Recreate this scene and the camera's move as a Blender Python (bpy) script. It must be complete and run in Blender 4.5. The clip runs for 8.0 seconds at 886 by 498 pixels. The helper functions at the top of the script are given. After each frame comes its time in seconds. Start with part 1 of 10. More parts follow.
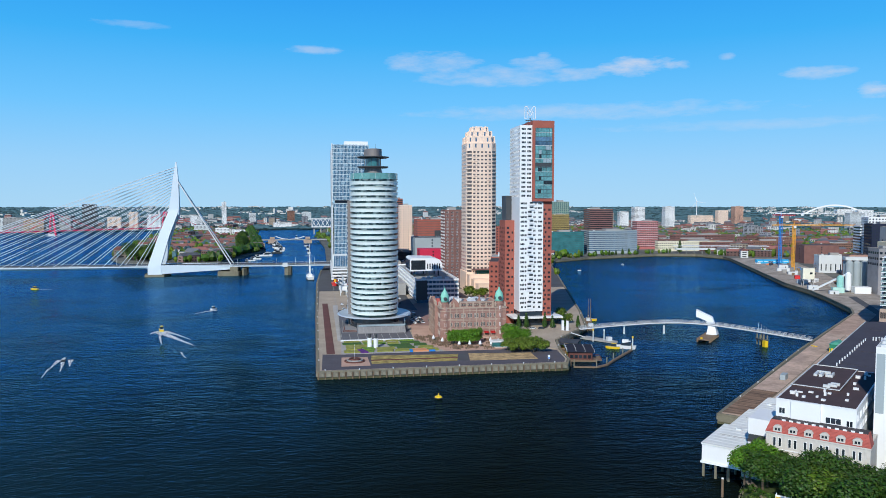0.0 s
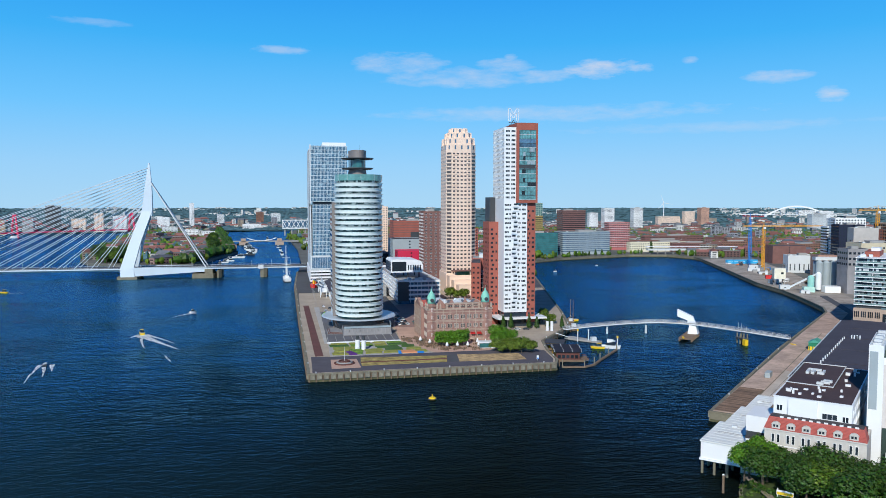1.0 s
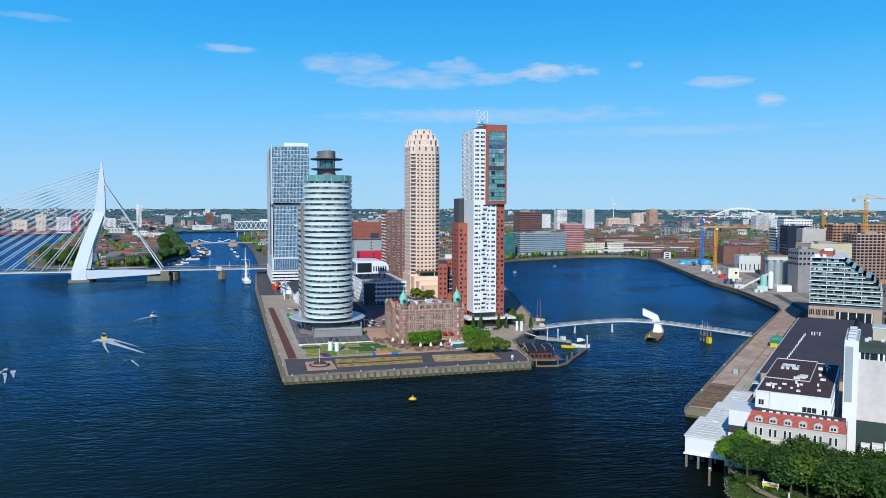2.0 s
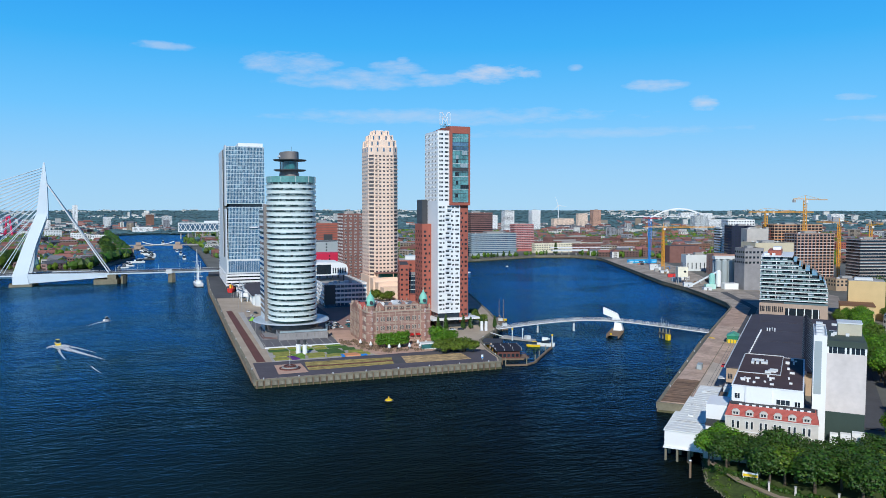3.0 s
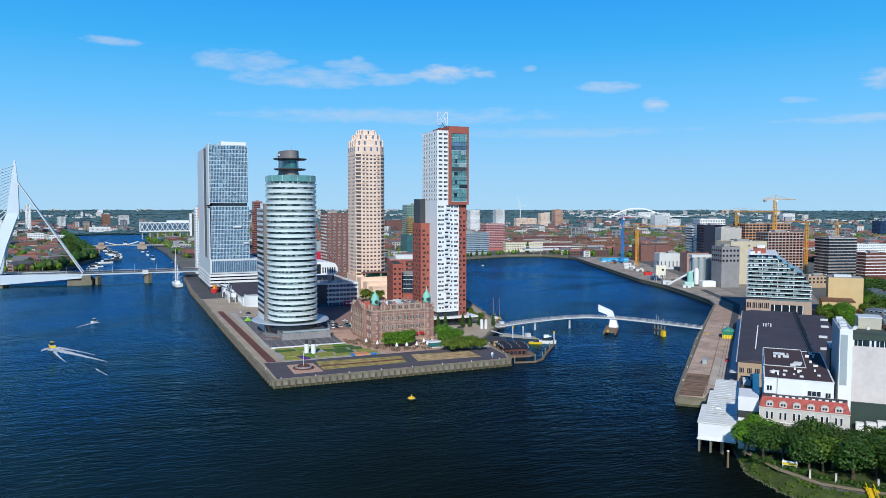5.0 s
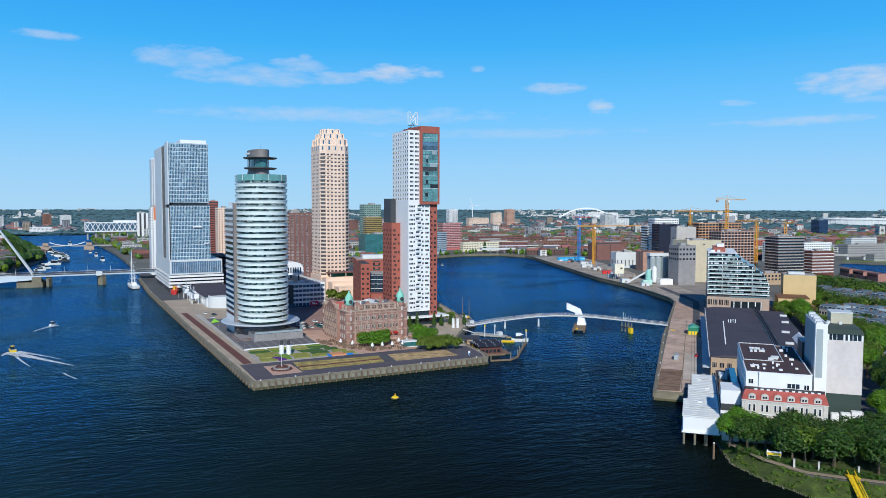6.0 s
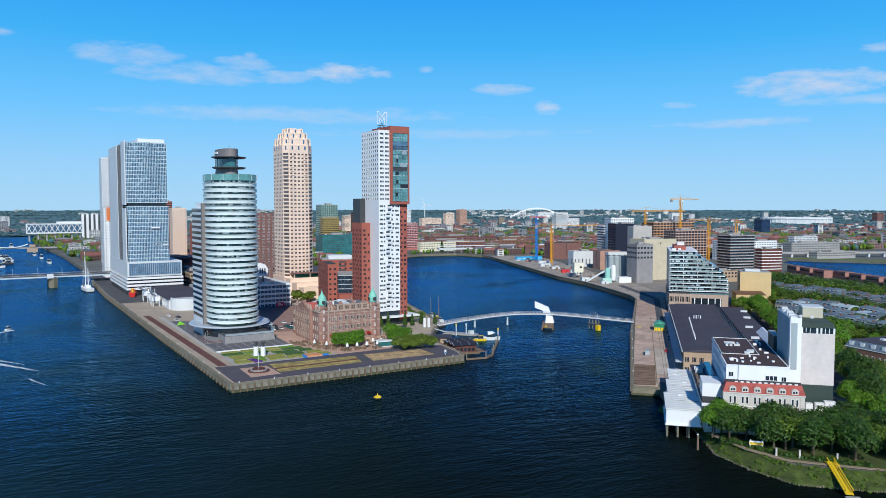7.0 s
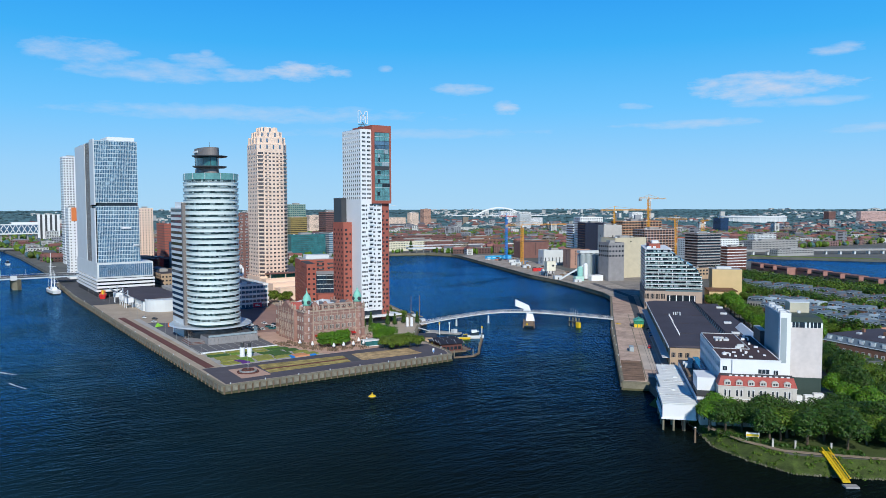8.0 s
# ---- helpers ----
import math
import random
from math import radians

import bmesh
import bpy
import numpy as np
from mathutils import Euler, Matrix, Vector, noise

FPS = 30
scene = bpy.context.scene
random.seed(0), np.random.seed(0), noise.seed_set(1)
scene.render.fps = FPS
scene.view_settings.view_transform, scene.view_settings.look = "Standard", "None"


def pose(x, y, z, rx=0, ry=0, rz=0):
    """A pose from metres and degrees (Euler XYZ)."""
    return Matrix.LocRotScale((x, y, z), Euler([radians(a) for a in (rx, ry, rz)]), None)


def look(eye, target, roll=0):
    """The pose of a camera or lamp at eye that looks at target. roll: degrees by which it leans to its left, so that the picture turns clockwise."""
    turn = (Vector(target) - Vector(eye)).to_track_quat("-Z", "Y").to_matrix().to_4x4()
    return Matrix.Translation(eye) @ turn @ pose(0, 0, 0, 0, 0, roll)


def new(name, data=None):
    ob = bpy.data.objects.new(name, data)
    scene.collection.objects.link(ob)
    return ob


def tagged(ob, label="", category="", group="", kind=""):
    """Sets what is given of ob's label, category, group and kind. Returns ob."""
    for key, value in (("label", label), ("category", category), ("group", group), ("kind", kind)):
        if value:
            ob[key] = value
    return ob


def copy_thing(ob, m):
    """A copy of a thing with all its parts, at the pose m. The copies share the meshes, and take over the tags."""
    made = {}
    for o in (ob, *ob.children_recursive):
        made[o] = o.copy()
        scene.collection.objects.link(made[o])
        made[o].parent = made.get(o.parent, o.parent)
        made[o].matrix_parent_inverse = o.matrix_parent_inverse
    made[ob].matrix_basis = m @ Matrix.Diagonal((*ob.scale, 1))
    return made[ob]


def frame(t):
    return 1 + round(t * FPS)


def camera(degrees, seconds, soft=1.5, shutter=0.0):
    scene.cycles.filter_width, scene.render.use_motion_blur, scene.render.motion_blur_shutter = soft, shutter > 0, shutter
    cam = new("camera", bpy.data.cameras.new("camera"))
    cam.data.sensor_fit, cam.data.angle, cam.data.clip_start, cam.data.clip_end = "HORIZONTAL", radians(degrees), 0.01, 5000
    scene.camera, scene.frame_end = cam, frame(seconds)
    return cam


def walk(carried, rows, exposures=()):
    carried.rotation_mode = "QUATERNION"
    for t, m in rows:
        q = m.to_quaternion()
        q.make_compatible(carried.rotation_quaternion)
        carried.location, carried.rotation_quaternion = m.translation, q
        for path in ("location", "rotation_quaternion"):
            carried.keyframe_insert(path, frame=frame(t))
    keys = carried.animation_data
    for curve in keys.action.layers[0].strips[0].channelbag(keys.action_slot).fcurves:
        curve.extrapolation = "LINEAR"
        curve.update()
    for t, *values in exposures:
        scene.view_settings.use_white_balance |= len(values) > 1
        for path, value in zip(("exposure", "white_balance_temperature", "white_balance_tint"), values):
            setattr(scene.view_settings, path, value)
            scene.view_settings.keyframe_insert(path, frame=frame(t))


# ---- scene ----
cam = camera(62.0, 8.0, soft=0.75)
PATH = [
    (0, (4.041, -0.304, 86.53), (4.363, 1.666, 86.407), 0.0),
    (0.5, (-1.407, -0.073, 86.553), (-1.045, 1.89, 86.432), 0.0),
    (1, (-7.426, 0.668, 86.831), (-7.018, 2.622, 86.711), 0.0),
    (1.5, (-13.804, 1.54, 86.648), (-13.344, 3.483, 86.53), 0.1),
    (2, (-20.514, 2.723, 86.541), (-19.975, 4.646, 86.425), 0.1),
    (3.5, (-41.664, 7.027, 86.848), (-40.938, 8.887, 86.735), 0.0),
    (4, (-49.048, 8.922, 86.651), (-48.304, 10.776, 86.538), 0.0),
    (5.5, (-70.297, 15.776, 86.566), (-69.449, 17.583, 86.451), 0.1),
    (6, (-77.682, 18.399, 86.514), (-76.762, 20.171, 86.399), 0.1),
    (6.5, (-84.574, 21.261, 86.381), (-83.59, 22.998, 86.266), 0.0),
    (7, (-91.389, 24.022, 86.162), (-90.349, 25.726, 86.048), -0.0),
    (7.5, (-98.297, 27.363, 86.033), (-97.205, 29.035, 85.919), -0.1),
    (8, (-104.705, 31.069, 85.832), (-103.575, 32.715, 85.717), -0.1),
]
walk(cam, [(t, look(eye, target, roll)) for t, eye, target, roll in PATH], [(0.0, -0.1, 6250, 9), (8.0, -0.1, 6250, 9)])

# ---- world, sun, exposure ----
SUN_AZ, SUN_EL = radians(-28.0), radians(34.0)   # azimuth turned from -y towards +x
SUN_DIR = Vector((math.sin(SUN_AZ) * math.cos(SUN_EL), -math.cos(SUN_AZ) * math.cos(SUN_EL), math.sin(SUN_EL)))
scene.view_settings.exposure = 0.0
SKY_STRENGTH = 0.1


# bearing, height over the horizon, half width, half height (degrees), density
CLOUDS = ((8.5, 10.6, 4.2, 1.1, 0.58), (13.0, 9.6, 6.5, 0.9, 0.52), (16.5, 10.5, 2.8, 0.7, 0.58), (24.0, 10.1, 3.6, 0.8, 1.0), (19.5, 9.7, 3.0, 0.6, 0.6), (17.0, 11.1, 0.7, 0.35, 0.6),
          (30.0, 10.4, 0.7, 0.35, 0.5), (36.0, 8.9, 2.7, 0.6, 0.65), (39.4, 7.5, 1.2, 0.75, 0.8), (57.8, 8.4, 6.4, 1.2, 0.9), (53.4, 5.9, 1.6, 0.35, 0.5),
          (62.4, 10.5, 2.0, 0.55, 0.6), (67.5, 10.7, 2.6, 0.8, 0.7), (-0.6, 11.4, 2.6, 0.4, 0.5), (-13.0, 12.4, 3.2, 0.35, 0.3), (20.0, 6.9, 16.0, 0.8, 0.42), (32.0, 5.6, 12.0, 0.5, 0.28),
          (53.0, 6.0, 6.0, 0.4, 0.5), (60.0, 7.2, 5.5, 0.45, 0.5), (49.0, 7.4, 1.6, 0.3, 0.5), (66.0, 5.2, 6.0, 0.4, 0.4))


def make_world():
    """Clear evening sky with a few thin clouds."""
    world = bpy.data.worlds.new("sky")
    world.use_nodes = True
    scene.world = world
    nt = world.node_tree
    nt.nodes.clear()

    def node(kind, **values):
        n = nt.nodes.new(kind)
        for k, v in values.items():
            n.inputs[int(k[1:])].default_value = v
        return n

    def math_node(op, a, b=None, c=None, clamp=False):
        n = nt.nodes.new("ShaderNodeMath")
        n.operation, n.use_clamp = op, clamp
        for i, v in enumerate((a, b, c)):
            if v is None:
                continue
            if isinstance(v, (int, float)):
                n.inputs[i].default_value = v
            else:
                nt.links.new(v, n.inputs[i])
        return n.outputs[0]

    out = nt.nodes.new("ShaderNodeOutputWorld")
    bg = nt.nodes.new("ShaderNodeBackground")
    bg.inputs["Strength"].default_value = SKY_STRENGTH
    sky = nt.nodes.new("ShaderNodeTexSky")
    sky.sky_type = "NISHITA"
    sky.sun_disc = False
    sky.sun_elevation = SUN_EL
    sky.sun_rotation = math.atan2(SUN_DIR.x, SUN_DIR.y)
    sky.altitude = 80.0
    sky.air_density, sky.dust_density, sky.ozone_density = 1.0, 0.2, 3.0
    tc = nt.nodes.new("ShaderNodeTexCoord")
    sep = nt.nodes.new("ShaderNodeSeparateXYZ")
    nt.links.new(tc.outputs["Generated"], sep.inputs[0])
    bearing = math_node("MULTIPLY", math_node("ARCTAN2", sep.outputs[0], sep.outputs[1]), 180 / math.pi)
    height = math_node("MULTIPLY", math_node("ARCSINE", sep.outputs[2]), 180 / math.pi)
    # the deep blue of the clear air, paler towards the horizon
    ramp = nt.nodes.new("ShaderNodeValToRGB")
    ramp.color_ramp.elements[0].position, ramp.color_ramp.elements[0].color = 0.0, (4.3, 7.2, 9.6, 1)
    ramp.color_ramp.elements[1].position, ramp.color_ramp.elements[1].color = 1.0, (0.02, 0.3, 1.6, 1)
    for place, colour in ((0.05, (3.5, 6.8, 10.0, 1)), (0.12, (1.75, 5.95, 10.4, 1)), (0.2, (0.6, 4.7, 9.8, 1)), (0.3, (0.2, 3.2, 9.2, 1)), (0.4, (0.1, 1.6, 5.6, 1)), (0.6, (0.04, 0.55, 2.5, 1))):
        ramp.color_ramp.elements.new(place).color = colour
    nt.links.new(math_node("DIVIDE", height, 60.0, clamp=True), ramp.inputs[0])
    mix = nt.nodes.new("ShaderNodeMix")
    mix.data_type = "RGBA"
    mix.inputs[0].default_value = 0.96
    nt.links.new(sky.outputs["Color"], mix.inputs[6])
    nt.links.new(ramp.outputs["Color"], mix.inputs[7])
    # clouds
    mp = nt.nodes.new("ShaderNodeCombineXYZ")
    nt.links.new(math_node("MULTIPLY", bearing, 0.32), mp.inputs[0])
    nt.links.new(math_node("MULTIPLY", height, 1.05), mp.inputs[1])
    noise_node = nt.nodes.new("ShaderNodeTexNoise")
    noise_node.inputs["Scale"].default_value, noise_node.inputs["Detail"].default_value = 1.3, 7.0
    noise_node.inputs["Roughness"].default_value = 0.62
    nt.links.new(mp.outputs[0], noise_node.inputs["Vector"])
    ragged = math_node("MULTIPLY", math_node("SUBTRACT", noise_node.outputs["Fac"], 0.5), 2.6)
    total = None
    for b, h, wide, tall, dense in CLOUDS:
        dx = math_node("DIVIDE", math_node("SUBTRACT", bearing, b), wide)
        dy = math_node("DIVIDE", math_node("SUBTRACT", height, h), tall)
        d2 = math_node("ADD", math_node("MULTIPLY", dx, dx), math_node("MULTIPLY", dy, dy))
        body = math_node("SUBTRACT", math_node("ADD", ragged, 0.75), d2, clamp=True)
        amount = math_node("MULTIPLY", body, dense)
        total = amount if total is None else math_node("MAXIMUM", total, amount)
    veil = nt.nodes.new("ShaderNodeMix")
    veil.data_type = "RGBA"
    nt.links.new(math_node("MULTIPLY", total, 0.8, clamp=True), veil.inputs[0])
    nt.links.new(mix.outputs[2], veil.inputs[6])
    veil.inputs[7].default_value = (7.4, 7.5, 8.4, 1)
    nt.links.new(veil.outputs[2], bg.inputs["Color"])
    nt.links.new(bg.outputs["Background"], out.inputs["Surface"])


make_world()
sun_data = bpy.data.lights.new("sun", "SUN")
sun_data.energy, sun_data.angle, sun_data.color = 4.3, radians(0.53), (1.0, 0.95, 0.87)
sun = new("sun", sun_data)
sun.matrix_basis = look(SUN_DIR * 400, (0, 0, 0))

# ---- mesh and material tools ----
Q = 4.0   # height of the quays over the water


class Geo:
    """Vertices and faces of one mesh."""

    def __init__(self):
        self.v, self.f, self.m, self.slot = [], [], [], 0

    def add(self, verts, faces):
        n = len(self.v)
        self.v += [tuple(p) for p in verts]
        self.f += [tuple(i + n for i in q) for q in faces]
        self.m += [self.slot] * len(faces)
        return self

    def box(self, x0, y0, z0, x1, y1, z1):
        return self.prism([(x0, y0), (x1, y0), (x1, y1), (x0, y1)], z0, z1)

    def prism(self, pts, z0, z1, top=None):
        """An upright prism on a counter-clockwise outline; top: another outline for the upper end."""
        n, top = len(pts), top or pts
        v = [(x, y, z0) for x, y in pts] + [(x, y, z1) for x, y in top]
        f = [(i, (i + 1) % n, n + (i + 1) % n, n + i) for i in range(n)]
        return self.add(v, f + [tuple(range(n, 2 * n)), tuple(range(n - 1, -1, -1))])

    def ring(self, outer, inner, z0, z1):
        """A wall that follows a closed outline."""
        n = len(outer)
        v = [(x, y, z) for z in (z0, z1) for loop in (outer, inner) for x, y in loop]
        f = []
        for i in range(n):
            j = (i + 1) % n
            f += [(i, j, 2 * n + j, 2 * n + i), (n + j, n + i, 3 * n + i, 3 * n + j)]
            f += [(2 * n + i, 2 * n + j, 3 * n + j, 3 * n + i), (j, i, n + i, n + j)]
        return self.add(v, f)

    def tube(self, a, b, r0, r1=None, n=8):
        a, b = Vector(a), Vector(b)
        r1 = r0 if r1 is None else r1
        turn = (b - a).to_track_quat("Z", "Y")
        v = []
        for p, r in ((a, r0), (b, r1)):
            for i in range(n):
                w = 2 * math.pi * i / n
                v.append(p + turn @ Vector((r * math.cos(w), r * math.sin(w), 0)))
        f = [(i, (i + 1) % n, n + (i + 1) % n, n + i) for i in range(n)]
        return self.add(v, f + [tuple(range(n, 2 * n)), tuple(range(n - 1, -1, -1))])

    def beam(self, a, b, w, h):
        """A square bar from a to b."""
        a, b = Vector(a), Vector(b)
        d = (b - a).normalized()
        side = d.cross(Vector((0, 0, 1)))
        side = side.normalized() if side.length > 1e-4 else Vector((1, 0, 0))
        up = side.cross(d)
        v = [p + side * (w / 2 * s) + up * (h / 2 * t) for p in (a, b) for s, t in ((-1, -1), (1, -1), (1, 1), (-1, 1))]
        return self.add(v, [(0, 3, 2, 1), (4, 5, 6, 7), (0, 1, 5, 4), (1, 2, 6, 5), (2, 3, 7, 6), (3, 0, 4, 7)])

    def lathe(self, profile, cx=0.0, cy=0.0, n=24):
        """A turned shape from (radius, height) pairs, from below upwards."""
        v = [(cx + r * math.cos(2 * math.pi * i / n), cy + r * math.sin(2 * math.pi * i / n), z) for r, z in profile for i in range(n)]
        f = [(k * n + i, k * n + (i + 1) % n, (k + 1) * n + (i + 1) % n, (k + 1) * n + i) for k in range(len(profile) - 1) for i in range(n)]
        m = (len(profile) - 1) * n
        return self.add(v, f + [tuple(range(n - 1, -1, -1)), tuple(range(m, m + n))])

    def gable(self, x0, y0, z0, x1, y1, rise, along="x", over=0.0):
        """A pitched roof over a rectangle."""
        x0, x1, y0, y1 = x0 - over, x1 + over, y0 - over, y1 + over
        if along == "x":
            v = [(x0, y0, z0), (x1, y0, z0), (x1, y1, z0), (x0, y1, z0), (x0, (y0 + y1) / 2, z0 + rise), (x1, (y0 + y1) / 2, z0 + rise)]
            f = [(0, 1, 5, 4), (2, 3, 4, 5), (3, 0, 4), (1, 2, 5), (3, 2, 1, 0)]
        else:
            v = [(x0, y0, z0), (x1, y0, z0), (x1, y1, z0), (x0, y1, z0), ((x0 + x1) / 2, y0, z0 + rise), ((x0 + x1) / 2, y1, z0 + rise)]
            f = [(0, 1, 4), (2, 3, 5), (1, 2, 5, 4), (3, 0, 4, 5), (3, 2, 1, 0)]
        return self.add(v, f)

    def mesh(self, name, material=None, smooth=False):
        me = bpy.data.meshes.new(name)
        me.from_pydata(self.v, [], self.f)
        for one in material if isinstance(material, (list, tuple)) else [material] if material else []:
            me.materials.append(one)
        if any(self.m) and len(self.m) == len(me.polygons):
            me.polygons.foreach_set("material_index", self.m)
        if smooth:
            me.polygons.foreach_set("use_smooth", [True] * len(me.polygons))
        me.update()
        return me


def part(name, geo, material, parent, label="", at=None, smooth=False):
    """One mesh object under a thing or a part; geo is a Geo or a mesh to share."""
    me = geo.mesh(name, material, smooth) if isinstance(geo, Geo) else geo
    ob = new(name, me)
    ob.parent = parent
    if at is not None:
        ob.matrix_basis = at if isinstance(at, Matrix) else Matrix.Translation(at)
    return tagged(ob, label)


def thing(name, label, category, at=(0, 0, 0), turn=0.0, group="", kind=""):
    ob = new(name)
    ob.empty_display_size = 0.5
    ob.matrix_basis = pose(*at, 0, 0, turn)
    return tagged(ob, label, category, group, kind)


def single(name, geo, material, label, category, at=(0, 0, 0), turn=0.0, group="", kind="", smooth=False):
    ob = new(name, geo.mesh(name, material, smooth))
    ob.matrix_basis = pose(*at, 0, 0, turn)
    return tagged(ob, label, category, group, kind)


def surface(name, colour, rough=0.7, metal=0.0, vary=0.18, size=6.0, fine=0.6, bump=0.0, bump_size=0.5, island=0.0, spread=(0.0, 0.0), coat=0.0, spec=0.5, piece=0.0):
    """A procedural paint or stone: two scales of mottling, relief, and change from piece to piece."""
    ma = bpy.data.materials.new(name)
    ma.use_nodes = True
    nt = ma.node_tree
    bs = nt.nodes["Principled BSDF"]
    bs.inputs["Roughness"].default_value, bs.inputs["Metallic"].default_value = rough, metal
    bs.inputs["Specular IOR Level"].default_value = spec
    bs.inputs["Coat Weight"].default_value = coat
    tc = nt.nodes.new("ShaderNodeTexCoord")
    fac = None

    def add_term(socket, amount):
        nonlocal fac
        m = nt.nodes.new("ShaderNodeMath")
        m.operation = "MULTIPLY_ADD"
        m.inputs[1].default_value = amount
        nt.links.new(socket, m.inputs[0])
        if fac is None:
            m.inputs[2].default_value = 1.0
        else:
            nt.links.new(fac, m.inputs[2])
        fac = m.outputs[0]

    def centred(socket):
        m = nt.nodes.new("ShaderNodeMath")
        m.operation = "SUBTRACT"
        m.inputs[1].default_value = 0.5
        nt.links.new(socket, m.inputs[0])
        return m.outputs[0]

    for scale, amount in ((1.0 / size, vary * 2.2), (1.0 / max(fine, 0.01), vary * 1.2)):
        no = nt.nodes.new("ShaderNodeTexNoise")
        no.inputs["Scale"].default_value, no.inputs["Detail"].default_value = scale, 4.0
        nt.links.new(tc.outputs["Object"], no.inputs["Vector"])
        add_term(centred(no.outputs["Fac"]), amount)
    hue = None
    if island:
        g = nt.nodes.new("ShaderNodeNewGeometry")
        add_term(centred(g.outputs["Random Per Island"]), island * 2)
        hue = g.outputs["Random Per Island"]
    if piece:
        oi = nt.nodes.new("ShaderNodeObjectInfo")
        add_term(centred(oi.outputs["Random"]), piece * 2)
    mul = nt.nodes.new("ShaderNodeVectorMath")
    mul.operation = "SCALE"
    mul.inputs[0].default_value = colour
    nt.links.new(fac, mul.inputs["Scale"])
    col = mul.outputs[0]
    if hue is not None and (spread[0] or spread[1]):
        hs = nt.nodes.new("ShaderNodeHueSaturation")
        wn = nt.nodes.new("ShaderNodeTexWhiteNoise")
        wn.noise_dimensions = "1D"
        nt.links.new(hue, wn.inputs["W"])
        ma1 = nt.nodes.new("ShaderNodeMath")
        ma1.operation = "MULTIPLY_ADD"
        ma1.inputs[1].default_value, ma1.inputs[2].default_value = spread[0], 0.5 - spread[0] / 2
        nt.links.new(wn.outputs["Value"], ma1.inputs[0])
        nt.links.new(ma1.outputs[0], hs.inputs["Hue"])
        hs.inputs["Saturation"].default_value = 1.0 + spread[1]
        nt.links.new(col, hs.inputs["Color"])
        col = hs.outputs["Color"]
    nt.links.new(col, bs.inputs["Base Color"])
    if bump:
        no = nt.nodes.new("ShaderNodeTexNoise")
        no.inputs["Scale"].default_value, no.inputs["Detail"].default_value = 1.0 / bump_size, 3.0
        nt.links.new(tc.outputs["Object"], no.inputs["Vector"])
        bu = nt.nodes.new("ShaderNodeBump")
        bu.inputs["Strength"].default_value, bu.inputs["Distance"].default_value = bump, bump_size * 0.4
        nt.links.new(no.outputs["Fac"], bu.inputs["Height"])
        nt.links.new(bu.outputs["Normal"], bs.inputs["Normal"])
    return ma


